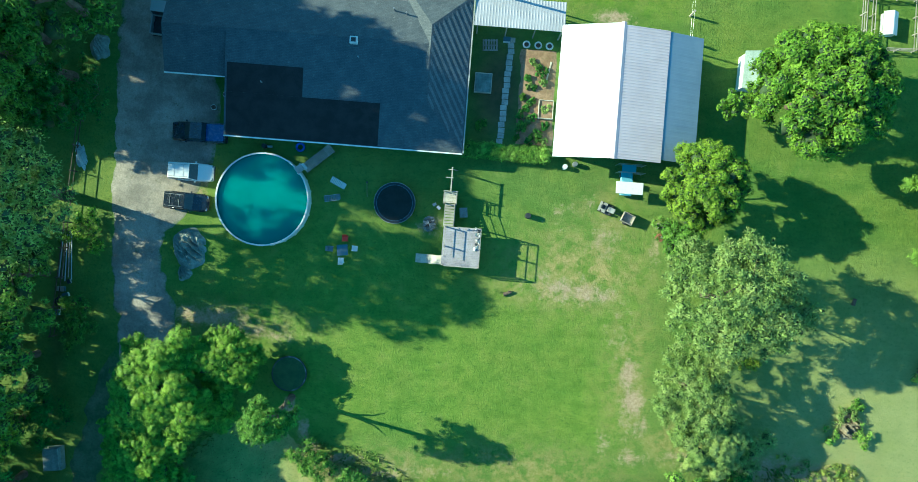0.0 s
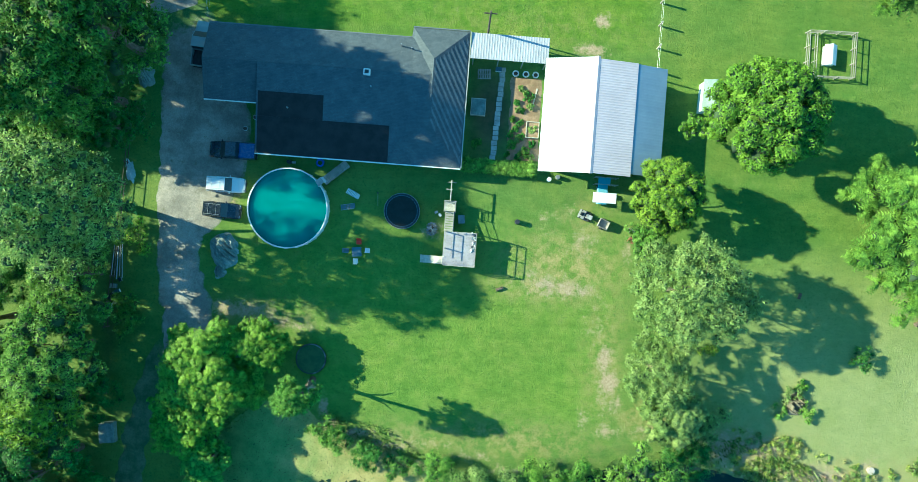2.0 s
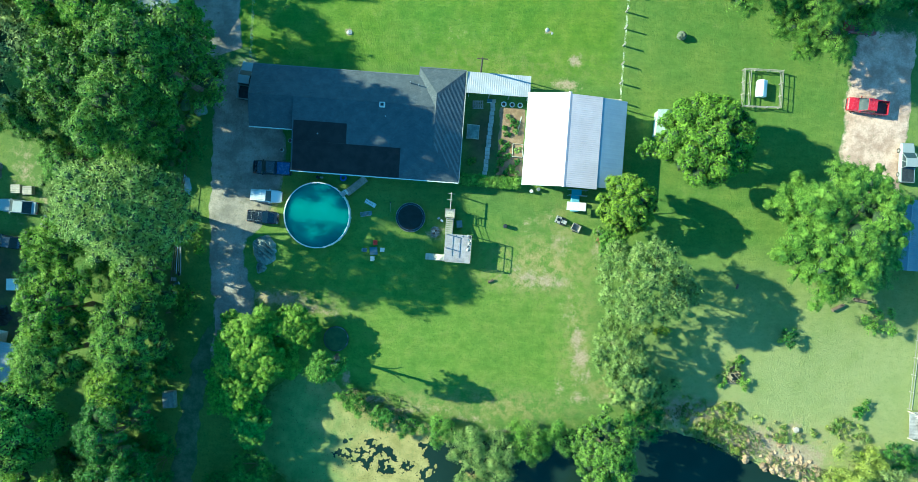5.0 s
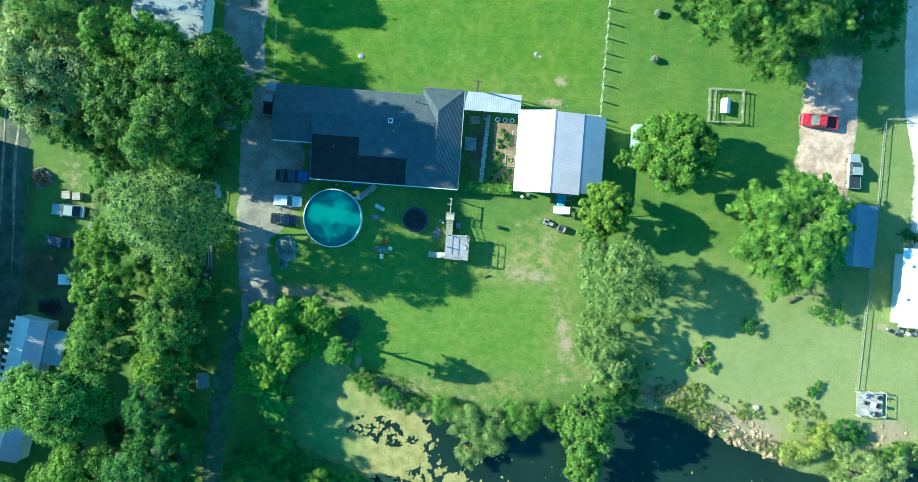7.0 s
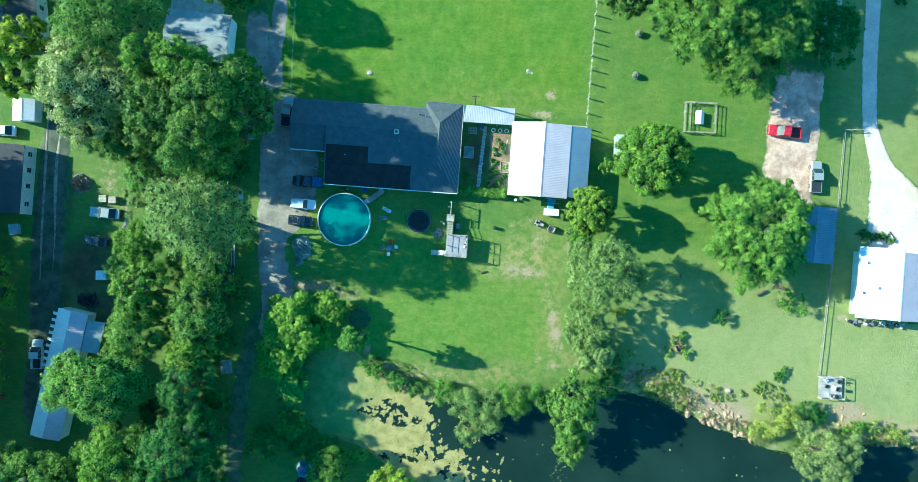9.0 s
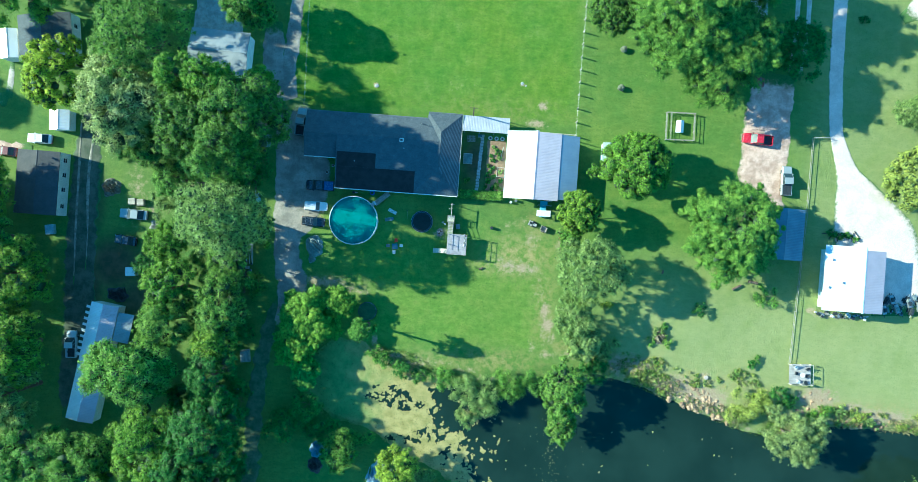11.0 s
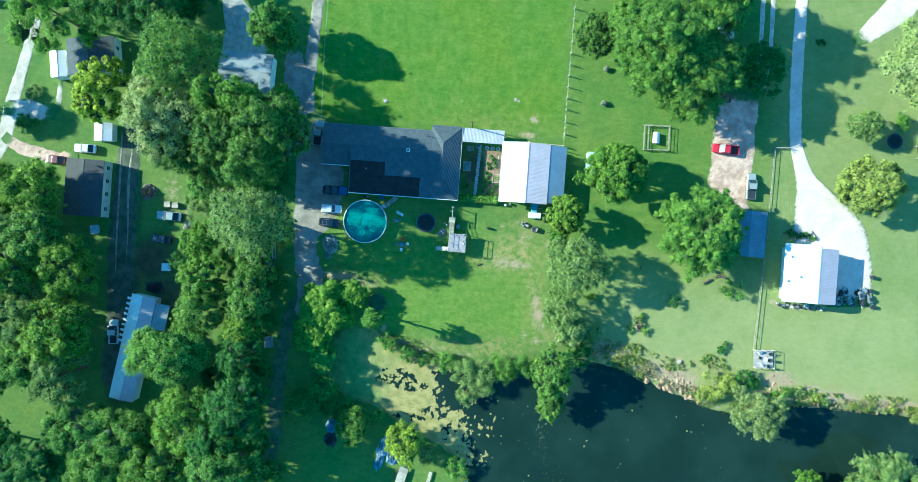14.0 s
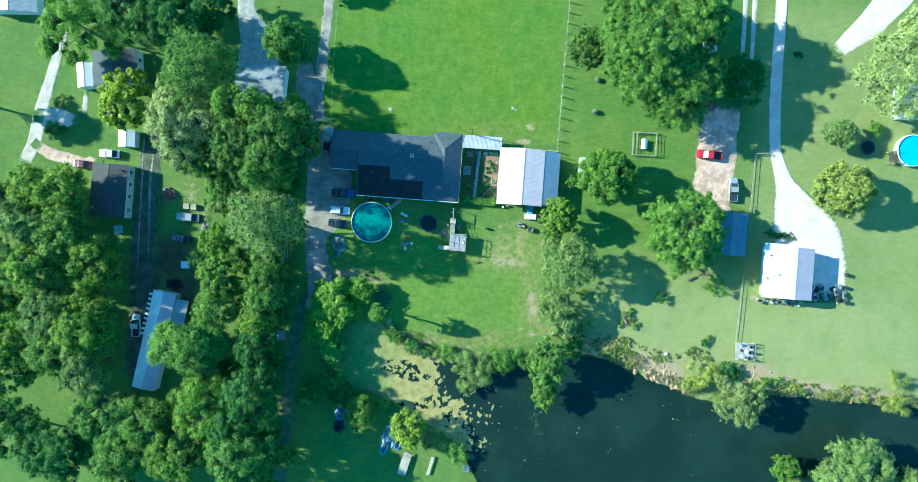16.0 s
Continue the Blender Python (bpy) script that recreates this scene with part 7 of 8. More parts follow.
def heap(name, x, y, rx, ry, h, material, label, category, seed, turn=0.0, folds=0.25):
    """A draped, crumpled cover: a domed sheet with folds that reaches the ground."""
    n = 52
    bm = bmesh.new()
    rows = []
    for i in range(n + 1):
        row = []
        for j in range(n + 1):
            u, v = 2 * i / n - 1, 2 * j / n - 1
            d = math.hypot(u, v)
            co = Vector((2.9 * (0.8 * u + 0.6 * v) + seed, 0.9 * (0.8 * v - 0.6 * u), seed * 0.7))
            ridge = abs(noise.noise(co * 1.3 + Vector((0, 0, 0.8 * noise.noise(co))))) * 1.5 + 0.6 * abs(noise.noise(co * 3.1)) + 0.3 * abs(noise.noise(co * 6.7))
            k = max(0.0, 1 - d ** 2.4)
            edge = 1 + 0.34 * noise.noise(Vector((math.cos(math.atan2(v, u)) * 1.6 + seed, math.sin(math.atan2(v, u)) * 1.6, 0)))
            row.append(bm.verts.new((u * rx * edge, v * ry * edge, h * k * (0.75 + folds * 2 * (0.5 - ridge)) - 0.02)))
        rows.append(row)
    for i in range(n):
        for j in range(n):
            c = ((i + 0.5) / n * 2 - 1) ** 2 + ((j + 0.5) / n * 2 - 1) ** 2
            if c < 1.05:
                bm.faces.new((rows[i][j], rows[i + 1][j], rows[i + 1][j + 1], rows[i][j + 1]))
    for v in [v for v in bm.verts if not v.link_faces]:
        bm.verts.remove(v)
    ob = ship(name, bm, material)
    ob.matrix_world = pose(x, y, 0, 0, 0, turn)
    return tagged(ob, label, category)


heap("tarpaulin", -27.8, -3.1, 2.0, 2.2, 0.9, CLOTH_GREY, "crumpled grey-green tarpaulin heaped beside the drive", "tarpaulin", 3.0, 20, 0.42)
heap("tarpaulin", -28.1, -5.6, 0.8, 0.9, 0.45, CLOTH_GREY, "small crumpled grey-green tarpaulin on grass", "tarpaulin", 6.0, -10, 0.5)
heap("rubbish_mound", -68.0, 5.4, 1.9, 1.7, 1.3, surface("scrap", (0.10, 0.10, 0.07), (0.26, 0.24, 0.2), 0.8, 2.0, 9.0), "heap of old branches and scrap on grass", "scrap", 9.0, 0, 0.6)


# fenced court between house and barn
slabs = thing("garden_path", pose(0, 0, 0), "narrow path of worn concrete slabs", "path", kind="structure")
for k in range(19):
    f_ = k / 18
    paver = part("paving_slab", box(-0.33, 0.33, -0.26, 0.26, -0.02, 0.075, 0.015), CONCRETE, slabs)
    paver.matrix_basis = pose(3.35 - 0.45 * f_ + 0.05 * math.sin(4.1 * k), 20.7 - 10.4 * f_, 0, 0, 0, 2.5 + 4 * math.sin(7.3 * k))
strip("path_2", [(6.2, 19.9, 2.0), (6.2, 15, 2.0), (6.3, 10.2, 2.0)], EARTH, "bare brown garden earth between beds", lift=0.05, ragged=0.2, category="garden")


def raised_bed(x, y, w, d, label, material=PALE_WOOD, soil=EARTH):
    b = thing("raised_bed", pose(x, y, 0), label, "garden bed", "beds in the court")
    for a0, a1, b0, b1 in ((-w / 2, w / 2, -d / 2, -d / 2 + 0.06), (-w / 2, w / 2, d / 2 - 0.06, d / 2), (-w / 2, -w / 2 + 0.06, -d / 2 + 0.06, d / 2 - 0.06), (w / 2 - 0.06, w / 2, -d / 2 + 0.06, d / 2 - 0.06)):
        part("board", box(a0, a1, b0, b1, 0, 0.42), material, b)
    part("soil", box(-w / 2 + 0.06, w / 2 - 0.06, -d / 2 + 0.06, d / 2 - 0.06, 0, 0.3), soil, b)
    return b


raised_bed(7.3, 13.85, 1.5, 1.9, "pale timber raised bed with green herbs")
raised_bed(0.75, 16.05, 1.75, 2.0, "timber-framed bed under a grey cover in house shade", PALE_WOOD, CLOTH_GREY)
for bx, by, br, bh in ((7.2, 13.9, 0.7, 0.7), (6.6, 17.6, 0.8, 0.8), (6.9, 16.6, 0.6, 0.6), (5.2, 17.0, 0.5, 0.5), (4.9, 15.0, 0.5, 0.5), (5.0, 11.9, 0.8, 0.7), (6.6, 11.2, 0.9, 0.8), (7.4, 10.6, 0.6, 0.6), (4.7, 13.2, 0.6, 0.5), (1.0, 12.0, 0.8, 0.5), (5.6, 18.6, 0.5, 0.4), (6.2, 18.2, 0.4, 0.35), (5.4, 16.2, 0.45, 0.4), (6.0, 16.0, 0.4, 0.35), (5.8, 14.6, 0.6, 0.45), (5.3, 13.9, 0.5, 0.4), (6.1, 13.0, 0.6, 0.45), (5.6, 12.6, 0.5, 0.4), (7.3, 12.2, 0.5, 0.4), (5.8, 10.6, 0.6, 0.45), (4.6, 10.8, 0.5, 0.4)):
    tree(bx, by, br * 0.72, bh * 0.55, (LEAF_DARK, LEAF_ASH, LEAF_PALE)[int(bx * 7 + by * 3) % 3], "bush", "leafy vegetable plants in garden earth", "plant", 1.0, 0, 0, 0.02)
stake = thing("garden_board", pose(7.3, 17.6, 0.05, 0, 0, 80), "pale board lying along a bed", "board")
part("board", box(-1.2, 1.2, -0.08, 0.08, 0.02, 0.07), PALE_WOOD, stake)
for k, tx in enumerate((4.85, 6.05, 7.2)):
    ty = thing("tyre_planter", pose(tx, 20.35, 0.02), "white-painted tyre planter filled with soil", "planter", "tyre planters along the breezeway")
    bm = bmesh.new()
    for i in range(18):
        t0, t1 = 2 * math.pi * i / 18, 2 * math.pi * (i + 1) / 18
        rod((0.32 * math.cos(t0), 0.32 * math.sin(t0), 0.12), (0.32 * math.cos(t1), 0.32 * math.sin(t1), 0.12), 0.085, 0.085, 8, bm)
    part("tyre", bm, PLASTIC_WHITE, ty)
    part("soil", disc(0.27, 0.1, 14, deep=0.08), DARK_WOOD, ty, "dark soil")
pal = thing("pallet_rack", pose(1.2, 20.0, 0.02, 0, 0, 4), "grey slatted pallet leaning flat in shade", "pallet")
for k in range(6):
    part("slat", box(-0.8 + 0.27 * k, -0.64 + 0.27 * k, -0.6, 0.6, 0.12, 0.15), WOOD, pal)
for sy in (-0.5, 0, 0.5):
    part("beam", box(-0.8, 0.75, sy - 0.05, sy + 0.05, 0, 0.12), WOOD, pal)
cooler = thing("cool_box", pose(2.8, 20.6, 0.02), "white cool box below the breezeway eaves", "cool box")
part("box", box(-0.35, 0.35, -0.22, 0.22, 0, 0.5, 0.04), PLASTIC_WHITE, cooler)
part("lid", box(-0.37, 0.37, -0.24, 0.24, 0.5, 0.58, 0.03), PAD_BLUE, cooler)


def hedge(x0, x1, y, depth, height, label):
    h = thing("hedge", pose((x0 + x1) / 2, y, 0), label, "hedge")
    r = np.random.default_rng(77)
    cs, rs = [], []
    n = int((x1 - x0) * 26)
    for i in range(n):
        k = r.uniform(0.35, 0.6)
        cs.append((r.uniform(x0 + 0.3, x1 - 0.3) - (x0 + x1) / 2, r.uniform(-1, 1) * (depth / 2 - 0.4), height * r.uniform(0.3, 0.72)))
        rs.append((k, k, 0.8 * k))
    v, f, outer = leaf_cloud(cs, rs, 30000, 0.1, r, core=0.5)
    v[:, 2] = np.maximum(v[:, 2], 0.02)
    from_arrays("crown", v, f, LEAF_WILLOW, h, inner=SHADE_TWIGS, outer_faces=outer)
    for i in range(6):
        xx = (x0 - x1) / 2 + (i + 0.5) * (x1 - x0) / 6
        part("stem", rod((xx, 0, -0.1), (xx + 0.1, 0.05, height * 0.7), 0.05, 0.02, 6), BARK, h)


hedge(-0.7, 8.1, 9.1, 1.7, 1.35, "clipped yellow-green hedge closing the court")
utility = thing("utility_pole", pose(1.2, 24.25, 0), "tall timber utility pole behind the breezeway", "pole")
part("pole", rod((0, 0, -0.2), (0, 0, 8.2), 0.14, 0.10, 10), DARK_WOOD, utility)
part("cross_arm", box(-0.7, 0.7, -0.05, 0.05, 7.6, 7.72), DARK_WOOD, utility)


# ---- barn's south side ----
cart = thing("golf_cart", pose(16.0, 6.95, 0, 0, 0, 90), "golf cart with white canopy and pale blue seat", "golf cart")
part("canopy", box(-1.15, 0.05, -1.35, 1.35, 1.78, 1.86, 0.04), PLASTIC_WHITE, cart, "white canopy roof")
part("body", hull([(-1.2, 0.6, 0.25, 0.7), (-0.4, 0.62, 0.25, 0.62), (0.5, 0.62, 0.25, 0.6), (1.3, 0.55, 0.3, 0.75)]), PALE_BLUE, cart)
part("seat", box(-0.2, 0.35, -0.55, 0.55, 0.6, 0.95, 0.06), PALE_BLUE, cart, "pale blue seat")
for sx in (-1.0, 0.0):
    for sy in (-0.58, 0.58):
        part("strut", rod((sx, sy, 0.6), (sx, sy * 1.1, 1.8), 0.025, seg=6), STEEL, cart)
wheel_set(cart, 2.6, 1.25, 0.24)
frame2 = thing("metal_rack", pose(16.2, 8.4, 0), "pale metal rack against the barn's gable", "rack")
for sx in (-1.3, 1.3):
    for sy in (-0.4, 0.4):
        part("post", rod((sx, sy, 0), (sx, sy, 1.7), 0.03, seg=6), STEEL, frame2)
for z in (0.5, 1.1, 1.7):
    for sy in (-0.4, 0.4):
        part("rail", rod((-1.3, sy, z), (1.3, sy, z), 0.025, seg=6), STEEL, frame2)
part("sheet", box(-0.9, 0.5, -0.38, 0.38, 1.12, 1.16), PALE_BLUE, frame2)


def mower(x, y, turn, label):
    m = thing("lawn_tractor", pose(x, y, 0, 0, 0, turn), label, "tractor")
    part("hood", box(0.1, 0.85, -0.25, 0.25, 0.4, 0.78, 0.06), CONCRETE, m)
    part("seat", box(-0.55, -0.2, -0.2, 0.2, 0.55, 0.7, 0.04), IRON, m)
    part("seat_back", box(-0.62, -0.52, -0.2, 0.2, 0.6, 0.95, 0.03), IRON, m)
    part("fender", box(-0.8, 0.0, -0.5, 0.5, 0.42, 0.5, 0.03), CONCRETE, m)
    part("deck", box(-0.25, 0.55, -0.55, 0.55, 0.12, 0.28, 0.04), IRON, m)
    part("steering_wheel", ring(0.15, 0.85, 0.88, 0.03, 14, cx=-0.02), IRON, m)
    for sx, rr, yy in ((-0.5, 0.26, 0.42), (0.62, 0.19, 0.38)):
        for s in (-1, 1):
            part("wheel", rod((sx, s * yy - 0.09, rr), (sx, s * yy + 0.09, rr), rr, seg=12), RUBBER, m)


mower(14.2, 4.3, -20, "dull grey lawn tractor on the grass")
wagon = thing("garden_cart", pose(16.4, 3.45, 0, 0, 0, -22), "small grey garden cart with open bed", "cart")
for a0, a1, b0, b1 in ((-0.6, 0.6, -0.5, -0.45), (-0.6, 0.6, 0.45, 0.5), (-0.6, -0.55, -0.45, 0.45), (0.55, 0.6, -0.45, 0.45)):
    part("side", box(a0, a1, b0, b1, 0.4, 0.85), WOOD, wagon)
part("bed", box(-0.6, 0.6, -0.5, 0.5, 0.36, 0.4), WOOD, wagon)
part("drawbar", rod((-0.6, 0, 0.38), (-1.5, 0, 0.3), 0.03, seg=6), IRON, wagon)
for s in (-1, 1):
    part("wheel", rod((0, s * 0.58 - 0.06, 0.26), (0, s * 0.58 + 0.06, 0.26), 0.26, seg=12), RUBBER, wagon)
for k, (bx, by, mm, lab) in enumerate(((9.7, 8.2, PLASTIC_WHITE, "white plastic barrel beside the barn"), (10.7, 8.55, STEEL, "grey metal drum beside the barn"))):
    b = thing("barrel", pose(bx, by, 0), lab, "barrel", "barrels beside the barn")
    part("drum", rod((0, 0, -0.02), (0, 0, 0.6), 0.26, 0.24, 16), mm, b)
    part("hoop", ring(0.25, 0.28, 0.33, 0.02, 16), mm, b)
    part("lid", disc(0.22, 0.625, 16, deep=0.02), mm, b)
for k, (jx, jy, tn) in enumerate(((19.8, 3.0, 10), (19.9, 1.8, -30))):
    j = thing("scrap_crate", pose(jx, jy, 0, 0, 0, tn), "old crate with rusty scrap by the tree", "crate")
    part("crate", box(-0.35, 0.35, -0.3, 0.3, 0, 0.45, 0.02), RUST if k else PALE_WOOD, j)
    part("rod", rod((-0.3, 0, 0.5), (0.5, 0.2, 0.62), 0.03, seg=6), IRON, j)
    part("pot", rod((0.1, 0.1, 0.45), (0.1, 0.1, 0.7), 0.14, 0.18, 10), PLASTIC_WHITE, j)
perch = thing("bracket_post", pose(25.3, 8.9, 0), "post with a pale cross bar beside the tree", "post")
part("post", rod((0, 0, -0.1), (0, 0, 2.6), 0.06, seg=8), WOOD, perch)
part("bar", rod((-0.5, 0.1, 2.5), (0.9, 0.3, 2.5), 0.05, seg=6), PALE_WOOD, perch)


# ---- fences ----
def fence(line, spacing, height, label, wire_z, post=WOOD, r=0.06, rail=None, wires=True):
    f = thing("fence", pose(0, 0, 0), label, "fence")
    for (ax, ay), (bx, by) in zip(line, line[1:]):
        d = math.hypot(bx - ax, by - ay)
        n = max(1, round(d / spacing))
        for i in range(n + 1):
            x, y = ax + (bx - ax) * i / n, ay + (by - ay) * i / n
            part("post", rod((x, y, -0.2), (x + rng.uniform(-0.03, 0.03), y + rng.uniform(-0.03, 0.03), height + rng.uniform(-0.06, 0.06)), r, r * 0.9, 7), post, f)
        for z in wire_z:
            if rail:
                side = Vector((-(by - ay), bx - ax, 0)) / d * 0.035
                p0, p1 = Vector((ax, ay, z)), Vector((bx, by, z))
                part("rail", slab([p0 - side, p1 - side, p1 + side, p0 + side], 0.05), rail, f)
            else:
                part("wire", rod((ax, ay, z), (bx, by, z), 0.008, seg=4), STEEL, f)
    return f


fence([(21.25, 21.9), (21.3, 30), (21.6, 57), (21.9, 90)], 2.4, 1.45, "timber post and wire field fence", (0.6, 1.2), WOOD, 0.12)
fence([(13.6, 22.1), (21.2, 22.0)], 2.4, 1.2, "pale timber fence behind the barn", (0.7, 1.1), PALE_WOOD, 0.06, PALE_WOOD)
pen = [(38.6, 27.8), (44.0, 27.9), (44.1, 22.7), (38.7, 22.5), (38.6, 27.8)]
fence(pen, 1.8, 1.1, "pale timber pen round a small animal hut", (0.35, 0.7, 1.05), WOOD, 0.07, WOOD)
fence([(39.5, 27.6), (39.6, 22.8)], 1.8, 1.0, "inner pale rail of the animal pen", (0.5, 0.95), WOOD, 0.05, WOOD)
fence([(67.3, 24.9), (67.1, 10.3), (66.5, -4), (65.9, -18.8)], 2.6, 0.85, "pale rail fence along the boundary", (0.35, 0.8), WOOD, 0.05, WOOD)
fence([(67.3, 24.9), (70.4, 25.2)], 1.5, 1.2, "white gate fence beside the drive", (0.5, 1.05), WOOD, 0.05, PALE_WOOD)
fence([(-31.6, 24.2), (-32.0, 40), (-32.0, 62)], 3.2, 1.2, "wire field fence beside the drive", (0.4, 0.8, 1.15), WOOD, 0.05)
fence([(-39.6, 9), (-40.2, -4), (-40.6, -13)], 2.6, 1.3, "dark timber fence along the tree row", (0.5, 1.1), DARK_WOOD, 0.07, DARK_WOOD)

rack = thing("rusty_frame", pose(55.4, 13.6, 0.06, 0, 0, -4), "rusty iron frame standing on the earth yard", "frame")
for k in range(3):
    part("post", rod((-1.6 + 1.6 * k, 0, 0), (-1.6 + 1.6 * k, 0, 1.1), 0.05, 0.045, 7), RUST, rack)
    part("foot", box(-1.66 + 1.6 * k, -1.54 + 1.6 * k, -0.45, 0.45, 0, 0.08), RUST, rack)
for z in (0.5, 1.05):
    part("rail", rod((-1.6, 0, z), (1.6, 0, z), 0.035, seg=6), RUST, rack)
# hay bales and feed tubs on the grass
for k, (hx, hy, rr) in enumerate(((29.4, 31.9, 0.62), (29.4, 39.4, 0.6))):
    hb = thing("feed_bale", pose(hx, hy, 0, 0, 0, 30 * k), "weathered grey-green bale standing on grass", "bale", "bales in the paddock")
    bm = blob(rr, (1.1, 0.9, 0.85), 0.16, 3, k + 3)
    bmesh.ops.translate(bm, verts=bm.verts, vec=(0, 0, rr * 0.8))
    part("bale", bm, OLD_HAY, hb)
    part("cord", ring(rr * 0.97, rr * 0.72, rr * 0.82, 0.05, 20), CLOTH_GREY, hb)
for k, (bx, by, tn) in enumerate(((54.7, -5.1, 30), (57.8, -3.9, -8))):
    bn = thing("fallen_log", pose(bx, by, 0, 0, 0, tn), "dark log lying on the lawn", "log")
    part("log", rod((-0.9, 0, 0.25), (0.9, 0, 0.25), 0.26, 0.24, 12), BARK, bn)
    part("branch_stub", rod((0.2, 0.1, 0.35), (0.35, 0.35, 0.7), 0.08, 0.05, 6), BARK, bn)

# ---- pond side ----
dock = thing("pond_deck", pose(68.1, -21.0, 0, 0, 0, 3), "bleached timber pond deck with table and chairs", "deck")
for k in range(25):
    part("plank", box(-2.1, 2.1, -1.95 + 0.156 * k, -1.81 + 0.156 * k, 0.40, 0.45), BLEACHED, dock)
for sx in (-2.0, 0, 2.0):
    for sy in (-1.9, 1.9):
        part("post", box(sx - 0.06, sx + 0.06, sy - 0.06, sy + 0.06, -0.3, 1.35), PALE_WOOD, dock)
for sy in (-1.95, 1.9):
    part("rail", box(-2.1, 2.1, sy, sy + 0.06, 1.3, 1.36), PALE_WOOD, dock)
part("rail", box(2.02, 2.08, -1.9, 1.9, 1.3, 1.36), PALE_WOOD, dock)
garden_chair(67.2, -20.8, 80, IRON, "dark metal chair on the pond deck", "chairs on the pond deck").location.z = 0.45
garden_chair(69.2, -21.2, -80, IRON, "dark metal chair on the pond deck", "chairs on the pond deck").location.z = 0.45
for gx, gy, gt, gm, gl in ((67.0, -19.7, 40, PLASTIC_WHITE, "white plastic chair on the pond deck"), (69.3, -19.9, -30, IRON, "dark metal chair on the pond deck"), (67.6, -22.3, 160, PLASTIC_WHITE, "white plastic chair on the pond deck"), (69.0, -22.4, 200, IRON, "dark metal chair on the pond deck")):
    garden_chair(gx, gy, gt, gm, gl, "chairs on the pond deck").location.z = 0.45
dt = thing("deck_table", pose(68.2, -21.0, 0.45), "round pale table on the pond deck", "table")
part("tabletop", disc(0.5, 0.72, 20, deep=0.04), PLASTIC_WHITE, dt)
part("pedestal", rod((0, 0, 0), (0, 0, 0.68), 0.06, 0.05, 8), STEEL, dt)
dish = thing("stone_basin", pose(50.0, -23.0, 0), "pale stone basin standing on the bank", "basin")
part("bowl", rod((0, 0, -0.05), (0, 0, 0.4), 0.34, 0.44, 8), PALE_STONE, dish)
part("inside", disc(0.38, 0.415, 8, deep=0.02), PALE_STONE, dish)
NORTH_BANK = [(29, -24), (38, -25.8), (45, -28.4), (54, -31.4), (58, -33), (65, -33.6), (77, -30.6), (92, -31), (140, -31)]
for i in range(250):
    lo, hi = ((42, 48), (46, 54), (48, 55), (68, 75), (76, 92), (92, 108))[(0, 1, 2, 3, 3, 4, 1, 2, 5, 4)[i % 10]]
    x = rng.uniform(lo, hi)
    y = float(np.interp(x, [p[0] for p in NORTH_BANK], [p[1] for p in NORTH_BANK])) + (rng.uniform(3.4, 8.0) if 68 < x < 75 else rng.uniform(-0.3, 2.2 if x > 60 else 4.2))
    s = rng.uniform(0.18, 0.62) * (0.8 if x > 60 else 1.0)
    ob = ship("bank_rock", blob(s, (1, rng.uniform(0.6, 1.1), 0.6), 0.22, 1, i + 100), ROCK)
    ob.matrix_world = pose(x, y, -0.12, 0, 0, rng.uniform(0, 360))
    tagged(ob, "pale limestone boulder on the pond bank", "rock", "boulders along the bank")
# scraps of foam and leaves on the water
for i in range(150):
    if i < 40:
        x, y = rng.uniform(8, 62), rng.uniform(-56, -34)
    else:
        # most drift in a loose trail off the willow
        f = rng.random()
        x, y = 20.5 + 3.5 * f * f + rng.gauss(0, 0.6 + 3.2 * rng.random() ** 3), -34.5 - 17.0 * f + rng.gauss(0, 0.8)
    if polygon_distance(np.array([x]), np.array([y]), SHORE)[0] > -1.5:
        continue
    bm = blob(rng.uniform(0.1, 0.26) if i < 40 else rng.uniform(0.05, 0.13), (1, rng.uniform(0.4, 1), 0.12), 0.3, 1, i + 300)
    ob = ship("floating_scrap", bm, SCUM if i % 4 else ALGAE)
    ob.matrix_world = pose(x, y, WATER_Z + 0.02, 0, 0, rng.uniform(0, 360))
    tagged(ob, "pale scrap of algae floating on the pond", "algae scrap", "scraps on the water")
SHEET_BLUE = surface("faded_blue_sheet", (0.10, 0.18, 0.31), (0.26, 0.34, 0.43), 0.5, 1.1, 8.0, rel=0.3)
SHEET_PALE = surface("pale_blue_sheet", (0.32, 0.40, 0.47), (0.52, 0.58, 0.62), 0.5, 0.9, 8.0, rel=0.3, dirt=(0.10, 0.14, 0.18))
heap("tarpaulin", -24.4, -42.6, 1.5, 1.7, 0.9, SHEET_BLUE, "crumpled faded blue tarpaulin over a low heap", "tarpaulin", 21.0, 10, 0.6)
heap("tarpaulin", -22.9, -42.2, 0.8, 1.3, 0.6, SHEET_PALE, "pale crumpled tarpaulin beside a blue one", "tarpaulin", 24.0, 30, 0.6)
heap("rubbish_mound", -24.6, -45.6, 1.5, 1.5, 0.7, IRON, "dark heap of branches and scrap in shade", "scrap", 27.0, 0, 0.7)
heap("tarpaulin", -12.9, -46.4, 1.5, 2.5, 0.9, SHEET_PALE, "pale blue tarpaulin folded over boards", "tarpaulin", 31.0, -24, 0.7)
heap("tarpaulin", -13.6, -49.2, 0.9, 2.6, 0.6, SHEET_BLUE, "long faded blue tarpaulin on grass", "tarpaulin", 37.0, -14, 0.6)
